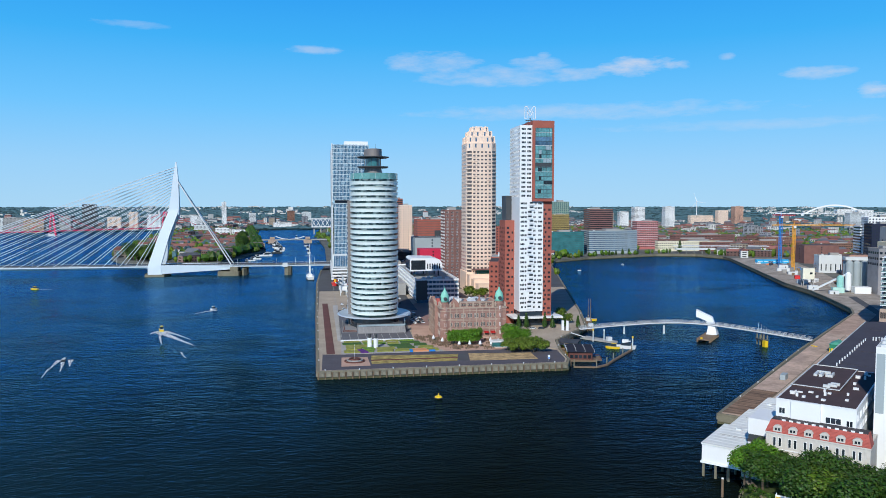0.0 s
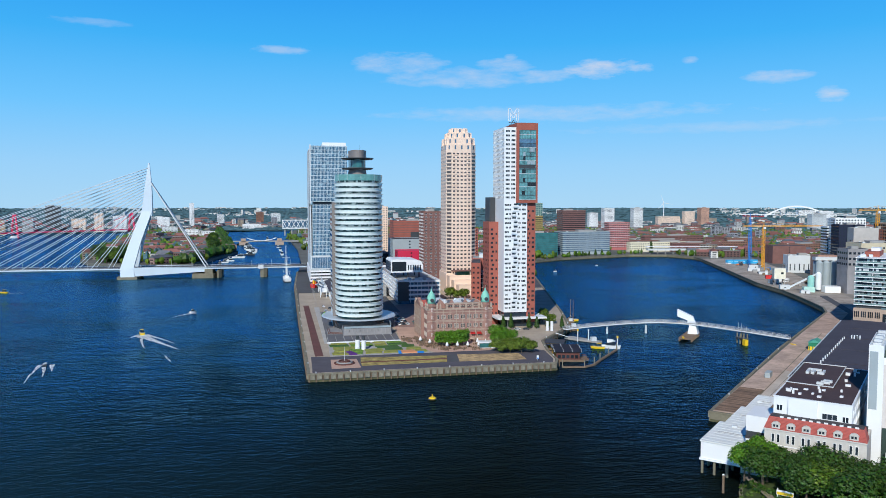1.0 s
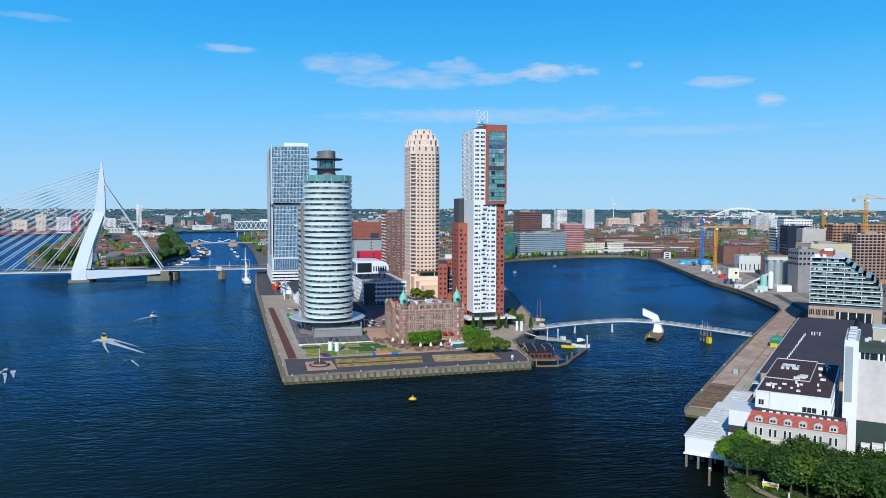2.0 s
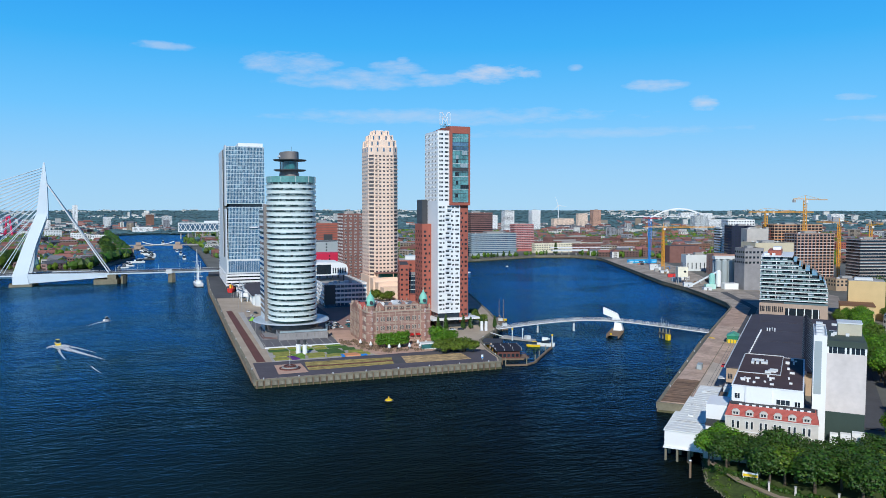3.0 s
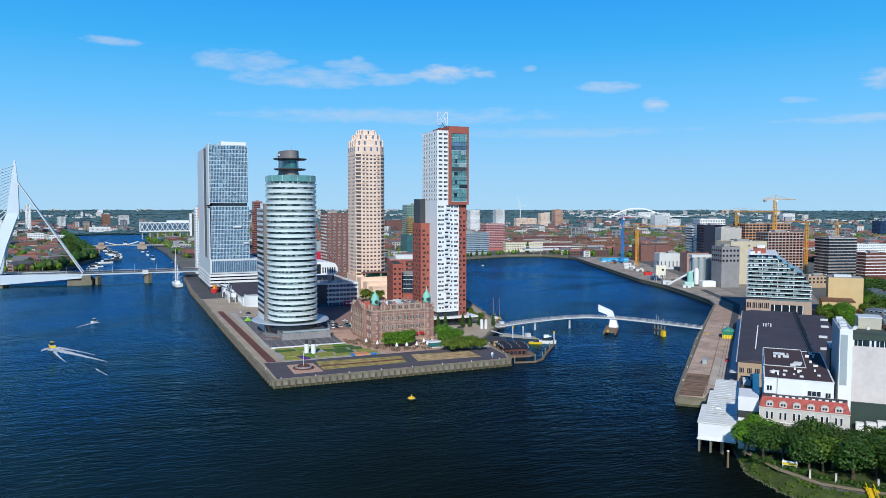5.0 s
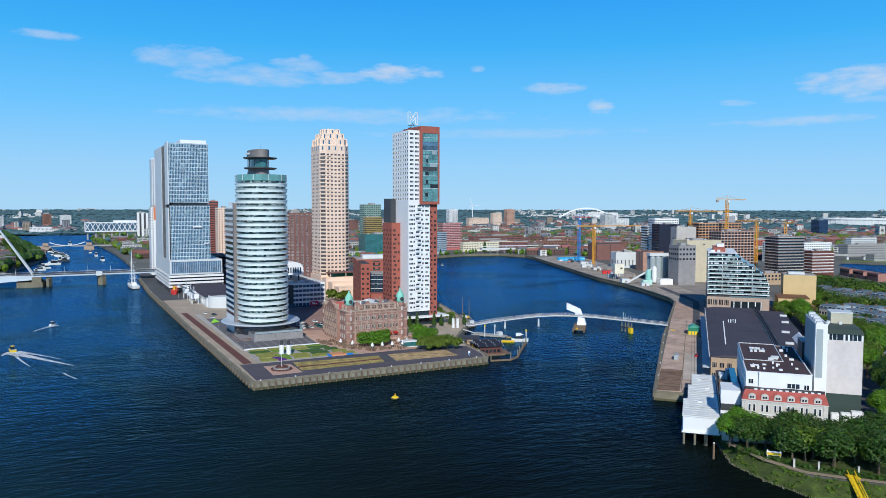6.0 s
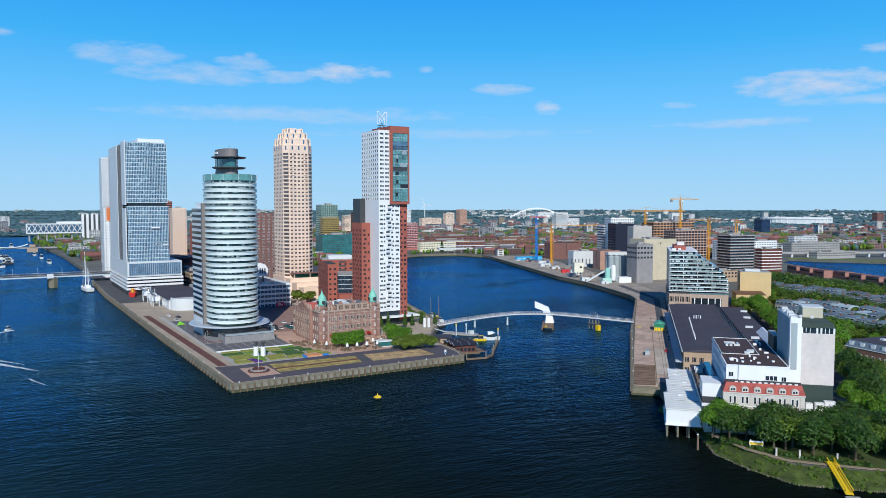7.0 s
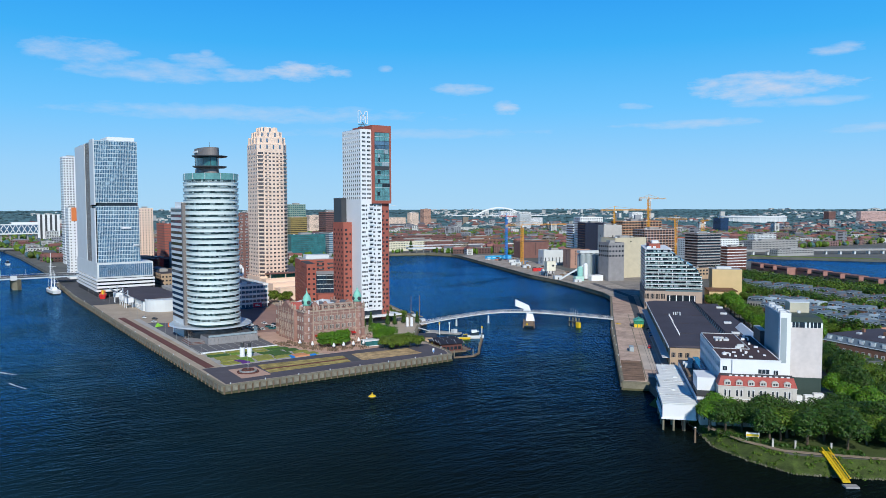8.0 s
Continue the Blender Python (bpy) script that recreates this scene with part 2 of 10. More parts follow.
def water_material():
    """Dark river water: a dark body and a blue gloss that grows towards grazing view."""
    ma = bpy.data.materials.new("river_water")
    ma.use_nodes = True
    nt = ma.node_tree
    nt.nodes.remove(nt.nodes["Principled BSDF"])
    body = nt.nodes.new("ShaderNodeBsdfDiffuse")
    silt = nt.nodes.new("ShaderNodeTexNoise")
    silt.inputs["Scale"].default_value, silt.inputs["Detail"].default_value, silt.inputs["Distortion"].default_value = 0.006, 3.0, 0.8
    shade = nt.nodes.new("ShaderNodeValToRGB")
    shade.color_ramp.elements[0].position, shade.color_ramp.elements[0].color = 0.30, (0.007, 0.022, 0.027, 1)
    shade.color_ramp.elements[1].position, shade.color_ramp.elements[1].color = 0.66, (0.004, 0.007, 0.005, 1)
    # teal midstream to dark green basin side: lens falloff put into the colour
    axes, falloff = nt.nodes.new("ShaderNodeSeparateXYZ"), nt.nodes.new("ShaderNodeMath")
    falloff.operation = "MULTIPLY_ADD"
    falloff.inputs[1].default_value = 0.0022
    nt.links.new(axes.outputs["X"], falloff.inputs[0])
    nt.links.new(silt.outputs["Fac"], falloff.inputs[2])
    nt.links.new(falloff.outputs[0], shade.inputs[0])
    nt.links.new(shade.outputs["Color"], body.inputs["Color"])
    gloss = nt.nodes.new("ShaderNodeBsdfGlossy")
    gloss.inputs["Color"].default_value = (0.26, 0.61, 0.96, 1)
    fres = nt.nodes.new("ShaderNodeFresnel")
    fres.inputs["IOR"].default_value = 1.16
    power = nt.nodes.new("ShaderNodeMath")
    power.operation = "POWER"
    power.inputs[1].default_value = 1.9
    nt.links.new(fres.outputs[0], power.inputs[0])
    share = nt.nodes.new("ShaderNodeMath")
    share.operation, share.use_clamp = "MULTIPLY", True
    share.inputs[1].default_value = 3.7
    nt.links.new(power.outputs[0], share.inputs[0])
    mixed = nt.nodes.new("ShaderNodeMixShader")
    limit = nt.nodes.new("ShaderNodeMath")
    limit.operation = "MINIMUM"
    limit.inputs[1].default_value = 0.56
    nt.links.new(share.outputs[0], limit.inputs[0])
    nt.links.new(limit.outputs[0], mixed.inputs[0])
    nt.links.new(body.outputs[0], mixed.inputs[1])
    nt.links.new(gloss.outputs[0], mixed.inputs[2])
    nt.links.new(mixed.outputs[0], nt.nodes["Material Output"].inputs["Surface"])
    tc = nt.nodes.new("ShaderNodeTexCoord")
    nt.links.new(tc.outputs["Object"], silt.inputs["Vector"])
    nt.links.new(tc.outputs["Object"], axes.inputs[0])
    height = None
    for scale, stretch, amount in ((0.11, (1.0, 2.6, 1.0), 0.75), (0.30, (1.0, 2.2, 1.0), 0.55), (0.9, (1.6, 1.0, 1.0), 0.16), (0.035, (1.0, 1.6, 1.0), 1.2)):
        mp = nt.nodes.new("ShaderNodeMapping")
        mp.inputs["Scale"].default_value = stretch
        mp.inputs["Rotation"].default_value = (0, 0, 0.5)
        no = nt.nodes.new("ShaderNodeTexNoise")
        no.inputs["Scale"].default_value, no.inputs["Detail"].default_value = scale, 3.0
        nt.links.new(tc.outputs["Object"], mp.inputs["Vector"])
        nt.links.new(mp.outputs["Vector"], no.inputs["Vector"])
        m = nt.nodes.new("ShaderNodeMath")
        m.operation = "MULTIPLY_ADD"
        m.inputs[1].default_value = amount
        nt.links.new(no.outputs["Fac"], m.inputs[0])
        if height is None:
            m.inputs[2].default_value = 0.0
        else:
            nt.links.new(height, m.inputs[2])
        height = m.outputs[0]
    # patches where the wind roughens the water
    wind = nt.nodes.new("ShaderNodeTexNoise")
    wind.inputs["Scale"].default_value, wind.inputs["Detail"].default_value, wind.inputs["Distortion"].default_value = 0.008, 4.0, 1.2
    nt.links.new(tc.outputs["Object"], wind.inputs["Vector"])
    rough = nt.nodes.new("ShaderNodeMapRange")
    rough.inputs["From Min"].default_value, rough.inputs["From Max"].default_value = 0.35, 0.65
    rough.inputs["To Min"].default_value, rough.inputs["To Max"].default_value = 0.06, 0.26
    nt.links.new(wind.outputs["Fac"], rough.inputs["Value"])
    nt.links.new(rough.outputs["Result"], gloss.inputs["Roughness"])
    bu = nt.nodes.new("ShaderNodeBump")
    bu.inputs["Strength"].default_value, bu.inputs["Distance"].default_value = 1.0, 1.8
    nt.links.new(height, bu.inputs["Height"])
    nt.links.new(bu.outputs["Normal"], gloss.inputs["Normal"])
    swell = nt.nodes.new("ShaderNodeBump")
    swell.inputs["Strength"].default_value, swell.inputs["Distance"].default_value = 0.36, 1.2
    nt.links.new(height, swell.inputs["Height"])
    nt.links.new(swell.outputs["Normal"], fres.inputs["Normal"])
    return ma


def glass_material(name, colour, rough=0.06, spec=0.6, vary=0.5, size=3.0):
    ma = surface(name, colour, rough=rough, vary=vary, size=size, fine=size / 4, spec=spec, piece=0.35)
    return ma


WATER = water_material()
WHITE = surface("white_panel", (0.80, 0.82, 0.82), 0.45, vary=0.05, size=9)
WHITE_STEEL = surface("white_painted_steel", (0.80, 0.82, 0.83), 0.4, vary=0.05, size=12)
PALE = surface("pale_grey_panel", (0.62, 0.66, 0.67), 0.5, vary=0.08, size=9)
GREY = surface("grey_concrete", (0.34, 0.34, 0.33), 0.85, vary=0.2, size=7, bump=0.2)
DARK = surface("dark_metal", (0.05, 0.055, 0.06), 0.5, vary=0.2)
BITUMEN = surface("dark_roof_felt", (0.055, 0.05, 0.055), 0.9, vary=0.35, size=12, fine=2)
ASPHALT = surface("asphalt", (0.075, 0.078, 0.085), 0.9, vary=0.3, size=14, fine=1.5)
PINK_PAVING = surface("pink_brick_paving", (0.50, 0.33, 0.25), 0.9, vary=0.25, size=8, fine=0.8)
MAROON = surface("maroon_paving", (0.13, 0.05, 0.04), 0.9, vary=0.3, size=8)
QUAY = surface("weathered_quay_concrete", (0.20, 0.185, 0.13), 0.9, vary=0.4, size=5, fine=0.8, bump=0.4)
ALGAE = surface("algae_stained_wall", (0.09, 0.085, 0.04), 0.85, vary=0.5, size=4)
GRASS = surface("grass", (0.11, 0.165, 0.025), 0.95, vary=0.4, size=9, fine=0.7, bump=0.4)
BRICK = surface("red_brown_brick", (0.34, 0.100, 0.070), 0.85, vary=0.22, size=6, fine=0.7)
OLD_BRICK = surface("old_brown_brick", (0.24, 0.125, 0.085), 0.88, vary=0.3, size=5, fine=0.6)
PURPLE_BRICK = surface("purple_brown_brick", (0.20, 0.10, 0.085), 0.88, vary=0.25, size=6)
BEIGE = surface("beige_stone", (0.81, 0.63, 0.50), 0.75, vary=0.08, size=8)
TAN_BRICK = surface("tan_brick", (0.45, 0.33, 0.22), 0.85, vary=0.2, size=6)
YELLOW_WALL = surface("yellow_render", (0.62, 0.47, 0.24), 0.85, vary=0.12, size=8)
ORANGE = surface("orange_panel", (0.70, 0.20, 0.05), 0.5, vary=0.1)
CRIMSON = surface("crimson_panel", (0.55, 0.02, 0.07), 0.5, vary=0.1)
COPPER = surface("green_copper", (0.22, 0.56, 0.44), 0.6, vary=0.2, size=2, fine=0.3)
SLATE = surface("grey_slate", (0.12, 0.13, 0.15), 0.7, vary=0.3, size=4, island=0.25)
RED_TILE = surface("red_roof_tiles", (0.42, 0.10, 0.08), 0.8, vary=0.25, size=5, island=0.2)
YELLOW = surface("yellow_paint", (0.80, 0.55, 0.02), 0.45, vary=0.1)
BLUE = surface("blue_paint", (0.02, 0.22, 0.65), 0.45, vary=0.1)
GREEN_PAINT = surface("green_paint", (0.02, 0.22, 0.12), 0.5, vary=0.1)
RED_PAINT = surface("red_paint", (0.60, 0.03, 0.03), 0.45, vary=0.1)
TIMBER = surface("weathered_timber", (0.20, 0.14, 0.09), 0.85, vary=0.35, size=2)
GLASS = glass_material("dark_window_glass", (0.022, 0.032, 0.042))
BLUE_GLASS = glass_material("blue_grey_glass", (0.07, 0.14, 0.22), vary=0.8, size=5)
TEAL_GLASS = glass_material("teal_glass", (0.04, 0.16, 0.17), vary=0.6, size=6)
BARK = surface("bark", (0.10, 0.075, 0.05), 0.9, vary=0.3, size=1)
LEAF = surface("leaves", (0.080, 0.140, 0.016), 0.6, vary=0.25, size=4, island=0.45, spread=(0.05, 0.1))
LEAF_BRIGHT = surface("bright_leaves", (0.080, 0.178, 0.014), 0.6, vary=0.2, size=4, island=0.4, spread=(0.04, 0.1))
LEAF_OLIVE = surface("olive_leaves", (0.10, 0.150, 0.02), 0.6, vary=0.25, size=4, island=0.45, spread=(0.05, 0.1))
LEAF_DARK = surface("dark_leaves", (0.032, 0.076, 0.008), 0.6, vary=0.25, size=5, island=0.45, spread=(0.05, 0.1))
URBAN = surface("town_ground", (0.125, 0.13, 0.115), 0.95, vary=0.5, size=60, fine=9)
# distance haze is painted into these two base colours as blue
HAZED_WOODS = surface("far_haze_blue_woods", (0.065, 0.14, 0.16), 0.95, vary=0.3, size=60, island=0.3)
HAZED_GREEN = surface("far_hazed_ground", (0.08, 0.155, 0.16), 0.95, vary=0.45, size=140, fine=25)

# ---- ground and water ----
def rise(r):
    """Height of the land over the water: level in the town, lifting gently towards the horizon."""
    return Q if r < 2450 else Q + 62.0 * ((r - 2450) / 2450) ** 1.15


def arc(r, a0, a1, n):
    """Points at one distance, by bearing from +y towards +x, in degrees."""
    return [(r * math.sin(radians(a0 + (a1 - a0) * i / n)), r * math.cos(radians(a0 + (a1 - a0) * i / n))) for i in range(n + 1)]


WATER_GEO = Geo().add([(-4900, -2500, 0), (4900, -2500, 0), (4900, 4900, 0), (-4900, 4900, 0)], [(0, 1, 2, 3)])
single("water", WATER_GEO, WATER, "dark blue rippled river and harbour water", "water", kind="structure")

PIER_EAST = [(133, 372), (136.5, 398), (143.5, 426), (161, 449), (180, 474), (200, 542), (306, 946), (340, 1038)]
BASIN_FAR = [(409, 1088), (545, 1136), (606, 1121), (621, 1062)]
KAT_QUAY = [(613, 1028), (524, 806), (479, 695), (462, 632), (446, 590), (430, 552), (415, 518), (398, 494), (270, 375), (157.5, 264.5), (166, 256)]
KAT_BANK = [(154, 240), (147, 217), (128, 191), (124.5, 175), (125.5, 163), (136, 151.5), (169, 122), (264, -36), (430, -170)]
KAT_SHORE = [(146, 240), (139, 215), (120.5, 189), (117.5, 173), (118.5, 158), (130, 145.5), (163, 115), (258, -44), (426, -178)]
MAASHAVEN = [(500, -50), (600, 150), (749, 423), (834, 585), (915, 705), (990, 738), (1084, 578), (1250, 300), (1400, 0), (1600, -400)]
MAINLAND = [(1.3, 363.4), (129.2, 363.6), *PIER_EAST, *BASIN_FAR, *KAT_QUAY, *KAT_BANK, *MAASHAVEN,
            *arc(2460, 100, 0.2, 40), (-12, 1930), (8, 1440), (10, 997), (2, 930), (-2, 780), (-0.6, 545)]
ISLAND = [(-317, 1200), (-290, 1130), (-205, 1075), (-140, 1085), (-97, 1356), (-146, 1802), (-215, 2460), (-470, 2460), (-455, 2300), (-395, 1800), (-340, 1400)]


def land(outline, top):
    """A slab of land with upright banks; the top is cut into triangles."""
    from mathutils.geometry import tessellate_polygon
    g, n = Geo(), len(outline)
    tris = tessellate_polygon([[Vector((x, y, 0)) for x, y in outline]])
    g.add([(x, y, top) for x, y in outline], [])
    area = sum(outline[i][0] * outline[(i + 1) % n][1] - outline[(i + 1) % n][0] * outline[i][1] for i in range(n))
    for a, b, c in tris:
        (ax, ay), (bx, by), (cx, cy) = outline[a], outline[b], outline[c]
        ccw = (bx - ax) * (cy - ay) - (cx - ax) * (by - ay) > 0
        g.f.append((a, b, c) if ccw else (a, c, b))
    for i in range(n):
        j = (i + 1) % n
        p, q = (outline[i], outline[j]) if area > 0 else (outline[j], outline[i])
        g.add([(*p, -3), (*q, -3), (*q, top), (*p, top)], [(0, 1, 2, 3)])
    return g


single("ground", land(MAINLAND, Q - 0.3), URBAN, "paved and planted town ground behind the quays", "ground", kind="structure")
single("ground_island", land(ISLAND, Q - 0.3), URBAN, "built-up river island ground", "ground", kind="structure")


def far_ground():
    g, n = Geo(), 80
    radii = [2440 + 2440 * i / 14 for i in range(15)]
    for k, r in enumerate(radii):
        g.v += [(x, y, rise(r) - 0.35) for x, y in arc(r, -100, 130, n)]
    for k in range(len(radii) - 1):
        for i in range(n):
            a = k * (n + 1) + i
            g.f.append((a + 1, a, a + n + 1, a + n + 2))
    return g


single("ground_far", far_ground(), HAZED_GREEN, "flat green land with woods reaching the horizon, haze mixed into its colour", "ground", kind="structure", smooth=True)

# ---- big forms ----
K0, KTURN = (120.4, 211.4), -46.3     # frame of the far bank: x inland, y along its quay


def kat(x, y):
    a = radians(KTURN)
    return K0[0] + x * math.cos(a) - y * math.sin(a), K0[1] + x * math.sin(a) + y * math.cos(a)


def riverbank():
    g, n = Geo(), len(KAT_BANK)
    for i in range(n - 1):
        rows = []
        for k in range(5):
            f = k / 4
            rows.append([(KAT_SHORE[j][0] * (1 - f) + KAT_BANK[j][0] * f, KAT_SHORE[j][1] * (1 - f) + KAT_BANK[j][1] * f, -0.4 + (Q + 0.1) * f ** 0.8) for j in (i, i + 1)])
        for lo, hi in zip(rows, rows[1:]):
            g.add([lo[0], lo[1], hi[1], hi[0]], [(0, 3, 2, 1)])
    return g


BANK_GRASS = surface("rough_bank_grass", (0.052, 0.080, 0.013), 0.95, vary=1.0, size=3, fine=0.5, bump=0.6)
single("river_bank", riverbank(), BANK_GRASS, "sloping grassy river bank", "bank", kind="structure")


def bank_shrubs():
    """Low bushes and tufts on the upper bank."""
    g, r2 = Geo(), random.Random(19)
    for i in range(1, 7):
        (ax, ay), (bx, by) = KAT_SHORE[i], KAT_SHORE[i + 1]
        (cx, cy), (dx, dy) = KAT_BANK[i], KAT_BANK[i + 1]
        for k in range(int(min(90, math.hypot(bx - ax, by - ay)) * 1.3)):
            f, u = r2.random(), r2.random() ** 0.6
            x, y = (ax + (bx - ax) * f) * (1 - u) + (cx + (dx - cx) * f) * u, (ay + (by - ay) * f) * (1 - u) + (cy + (dy - cy) * f) * u
            r = r2.uniform(0.3, 1.0)
            g2 = crown_geo(r2, [(x + r2.uniform(-0.6, 0.6), y + r2.uniform(-0.6, 0.6), -0.4 + (Q + 0.1) * u ** 0.8 + r * 0.3, r) for _ in range(2)], 34, 0.22)
            g.add(g2.v, g2.f)
    return g


def bank_stones():
    g, rnd = Geo(), random.Random(5)
    for (ax, ay), (bx, by) in zip(KAT_SHORE[1:7], KAT_SHORE[2:8]):
        length = math.hypot(bx - ax, by - ay)
        for k in range(int(min(length, 60) * 5)):
            f = rnd.random()
            x, y, s = ax + (bx - ax) * f + rnd.uniform(-0.2, 1.6), ay + (by - ay) * f + rnd.uniform(-0.2, 1.2), rnd.uniform(0.14, 0.36)
            p = [(x + s * rnd.uniform(0.6, 1.2) * math.cos(w), y + s * rnd.uniform(0.6, 1.2) * math.sin(w)) for w in (0.3, 1.6, 2.9, 4.4)]
            g.prism(p, -0.3, rnd.uniform(0.15, 0.6), [((px + x) / 2, (py + y) / 2) for px, py in p])
    return g


single("bank_stones", bank_stones(), QUAY, "grey-brown stones along the river bank", "stones", kind="stuff")


# ---- quay walls ----
QUAY_PANEL = surface("pale_weathered_panel", (0.215, 0.20, 0.15), 0.9, vary=0.7, size=2.5, fine=0.5, bump=0.4, piece=0.15)
def quay_wall(name, label, a, b, top=Q, step=5.0, faces=True):
    """A concrete quay wall from a to b with the water on its right hand."""
    ax, ay = a
    length, turn = math.hypot(b[0] - ax, b[1] - ay), math.degrees(math.atan2(b[1] - ay, b[0] - ax))
    ob = thing(name, label, "quay wall", (ax, ay, 0), turn, kind="structure")
    part("wall", Geo().box(0, -0.35, -2, length, 0.0, top - 0.45), QUAY, ob)
    part("cap", Geo().box(0, -0.55, top - 0.45, length, 0.7, top + 0.12), QUAY, ob, "weathered concrete coping")
    part("foot", Geo().box(0, -0.6, -2, length, -0.352, 0.9), ALGAE, ob, "dark wet algae-stained foot")
    if faces:
        n = max(1, round(length / step))
        w = length / n
        panel = Geo().prism([(0.45, -1.0), (w - 0.45, -1.0), (w - 0.45, -0.36), (0.45, -0.36)], 1.3, top - 0.3).mesh("quay_panel", QUAY_PANEL)
        post = Geo().box(-0.22, -1.15, -1, 0.22, -0.35, top - 0.46).mesh("fender_post", TIMBER)
        bollard = Geo().lathe([(0.22, 0), (0.2, 0.5), (0.34, 0.55), (0.34, 0.75)], 0, 0, 8).mesh("bollard", PALE)
        for i in range(n):
            part("quay_panel", panel, None, ob, at=(i * w, 0, 0))
            part("fender_post", post, None, ob, at=(i * w, 0, 0))
            if i % 5 == 1:
                part("bollard", bollard, None, ob, at=(i * w, 0.4, top + 0.1))
    return ob


quay_wall("quay_wall_south", "weathered concrete quay wall with fender posts at the pier head", (1.3, 363.4), (129.2, 363.6), step=3.4)
quay_wall("quay_wall_corner", "short weathered quay wall beside the floating restaurant", (129.2, 363.6), (133, 372), faces=False)
quay_wall("quay_wall_west", "long weathered quay wall along the river side of the pier", (-0.6, 545), (1.3, 363.4), step=6)
quay_wall("quay_wall_west_far", "long weathered quay wall by the cruise berth", (-2, 780), (-0.6, 545), step=8)
quay_wall("quay_wall_bridge", "weathered quay wall near the big bridge", (2, 930), (-2, 780), step=10)
for a, b in zip(PIER_EAST, [*PIER_EAST[1:], BASIN_FAR[0]]):
    quay_wall("quay_wall_basin", "stone quay wall of the harbour basin", a, b, step=9, faces=a[1] < 480)
for a, b in zip([*BASIN_FAR, *KAT_QUAY][:-3], [*BASIN_FAR, *KAT_QUAY][1:-2]):
    quay_wall("quay_wall_basin", "stone quay wall of the harbour basin", a, b, faces=False)
quay_wall("quay_wall_jetty", "old quay wall with bollards on the far bank", KAT_QUAY[-3], KAT_QUAY[-2], step=6)
quay_wall("quay_wall_jetty_head", "weed-grown stone head of the old quay", KAT_QUAY[-2], (166, 256), faces=False)


def oval(cx, cy, a, b, n=72, power=2.3):
    pts = []
    for i in range(n):
        w = 2 * math.pi * i / n
        c, s = math.cos(w), math.sin(w)
        pts.append((cx + a * math.copysign(abs(c) ** (2 / power), c), cy + b * math.copysign(abs(s) ** (2 / power), s)))
    return pts


# ---- surfaces of the pier ----
def patch(name, pts, material, label, z=Q, thick=0.35, category="pavement", kind="structure"):
    return single(name, Geo().prism(pts, z - thick, z), material, label, category, kind=kind)


PIER_TOP = [(2.0, 364.2), (128.6, 364.4), (132, 373), (135.6, 398), (142.6, 426.6), (160, 449.6), (179, 475), (199, 543), (240, 700), (0.6, 700), (0.2, 545)]
SAND_PAVING = surface("sandy_brown_paving", (0.40, 0.335, 0.255), 0.9, vary=0.3, size=14, fine=1.2)
PURPLE_ASPHALT = surface("purplish_asphalt", (0.085, 0.078, 0.092), 0.9, vary=0.3, size=12, fine=1.2)
PALE_STONE = surface("pale_kerb_stone", (0.42, 0.41, 0.38), 0.85, vary=0.2, size=5)
PATH_STONE = surface("pale_path_stone", (0.36, 0.35, 0.33), 0.9, vary=0.25, size=4)
DRY_LAWN = surface("dry_yellow_lawn", (0.34, 0.27, 0.085), 0.95, vary=1.0, size=3.5, fine=0.6, bump=0.3)
PINK_LAWN = surface("trodden_pinkish_lawn", (0.42, 0.30, 0.15), 0.95, vary=0.9, size=3, fine=0.6, bump=0.3)
LEAF_GROUND = surface("low_planting", (0.13, 0.24, 0.025), 0.9, vary=0.55, size=2.5, fine=0.5, bump=0.6)
OLIVE_GROUND = surface("yellow_green_planting", (0.25, 0.26, 0.05), 0.9, vary=0.55, size=2.5, fine=0.5, bump=0.6)
BED_GREEN = surface("clipped_green_bed", (0.05, 0.12, 0.02), 0.9, vary=0.4, size=2, fine=0.4, bump=0.6)
patch("pavement_pier", PIER_TOP, SAND_PAVING, "sandy brown stone paving of the pier")
patch("pavement_cruise", [(0, 700.01), (240, 700.01), (305, 946), (300, 990), (6, 990), (3, 930), (-1, 780)], ASPHALT, "grey asphalt between the pier buildings")
patch("road_front", [(3.0, 365.4), (128, 365.4), (131, 373), (134, 396), (119, 396), (118, 402.4), (13.5, 402.4), (3.4, 404)], PURPLE_ASPHALT, "dark purplish asphalt promenade at the pier head", Q + 0.12, 0.3, "road")
patch("pavement_maroon", [(5.6, 405), (10.2, 405), (7.6, 612), (3.2, 612)], MAROON, "strip of maroon paving along the river side", Q + 0.12, 0.3)
patch("pavement_river", [(12.4, 442), (14.2, 442), (15.5, 600), (11.5, 600)], PALE_STONE, "pale stone kerb strip along the plaza", Q + 0.2, 0.4)
patch("pavement_plaza", [(14.3, 441.6), (58.2, 441.6), (62, 545), (15.4, 575)], surface("grey_plaza_slabs", (0.125, 0.125, 0.135), 0.85, vary=0.25, size=9), "dark grey slab plaza round the oval tower", Q + 0.12, 0.3)
for k in range(9):
    patch("paving_joint", [(15 + k * 5, 442), (15.25 + k * 5, 442), (15.25 + k * 5, 465.5), (15 + k * 5, 465.5)], PALE_STONE, "pale stone line in the plaza paving", Q + 0.16, 0.1)
patch("pavement_hotel", [(58.5, 445), (72, 403), (119, 402.6), (127, 440), (124, 446), (75, 446), (75, 490), (62, 492)], PINK_PAVING, "pinkish brick paving round the old hotel", Q + 0.12, 0.3)
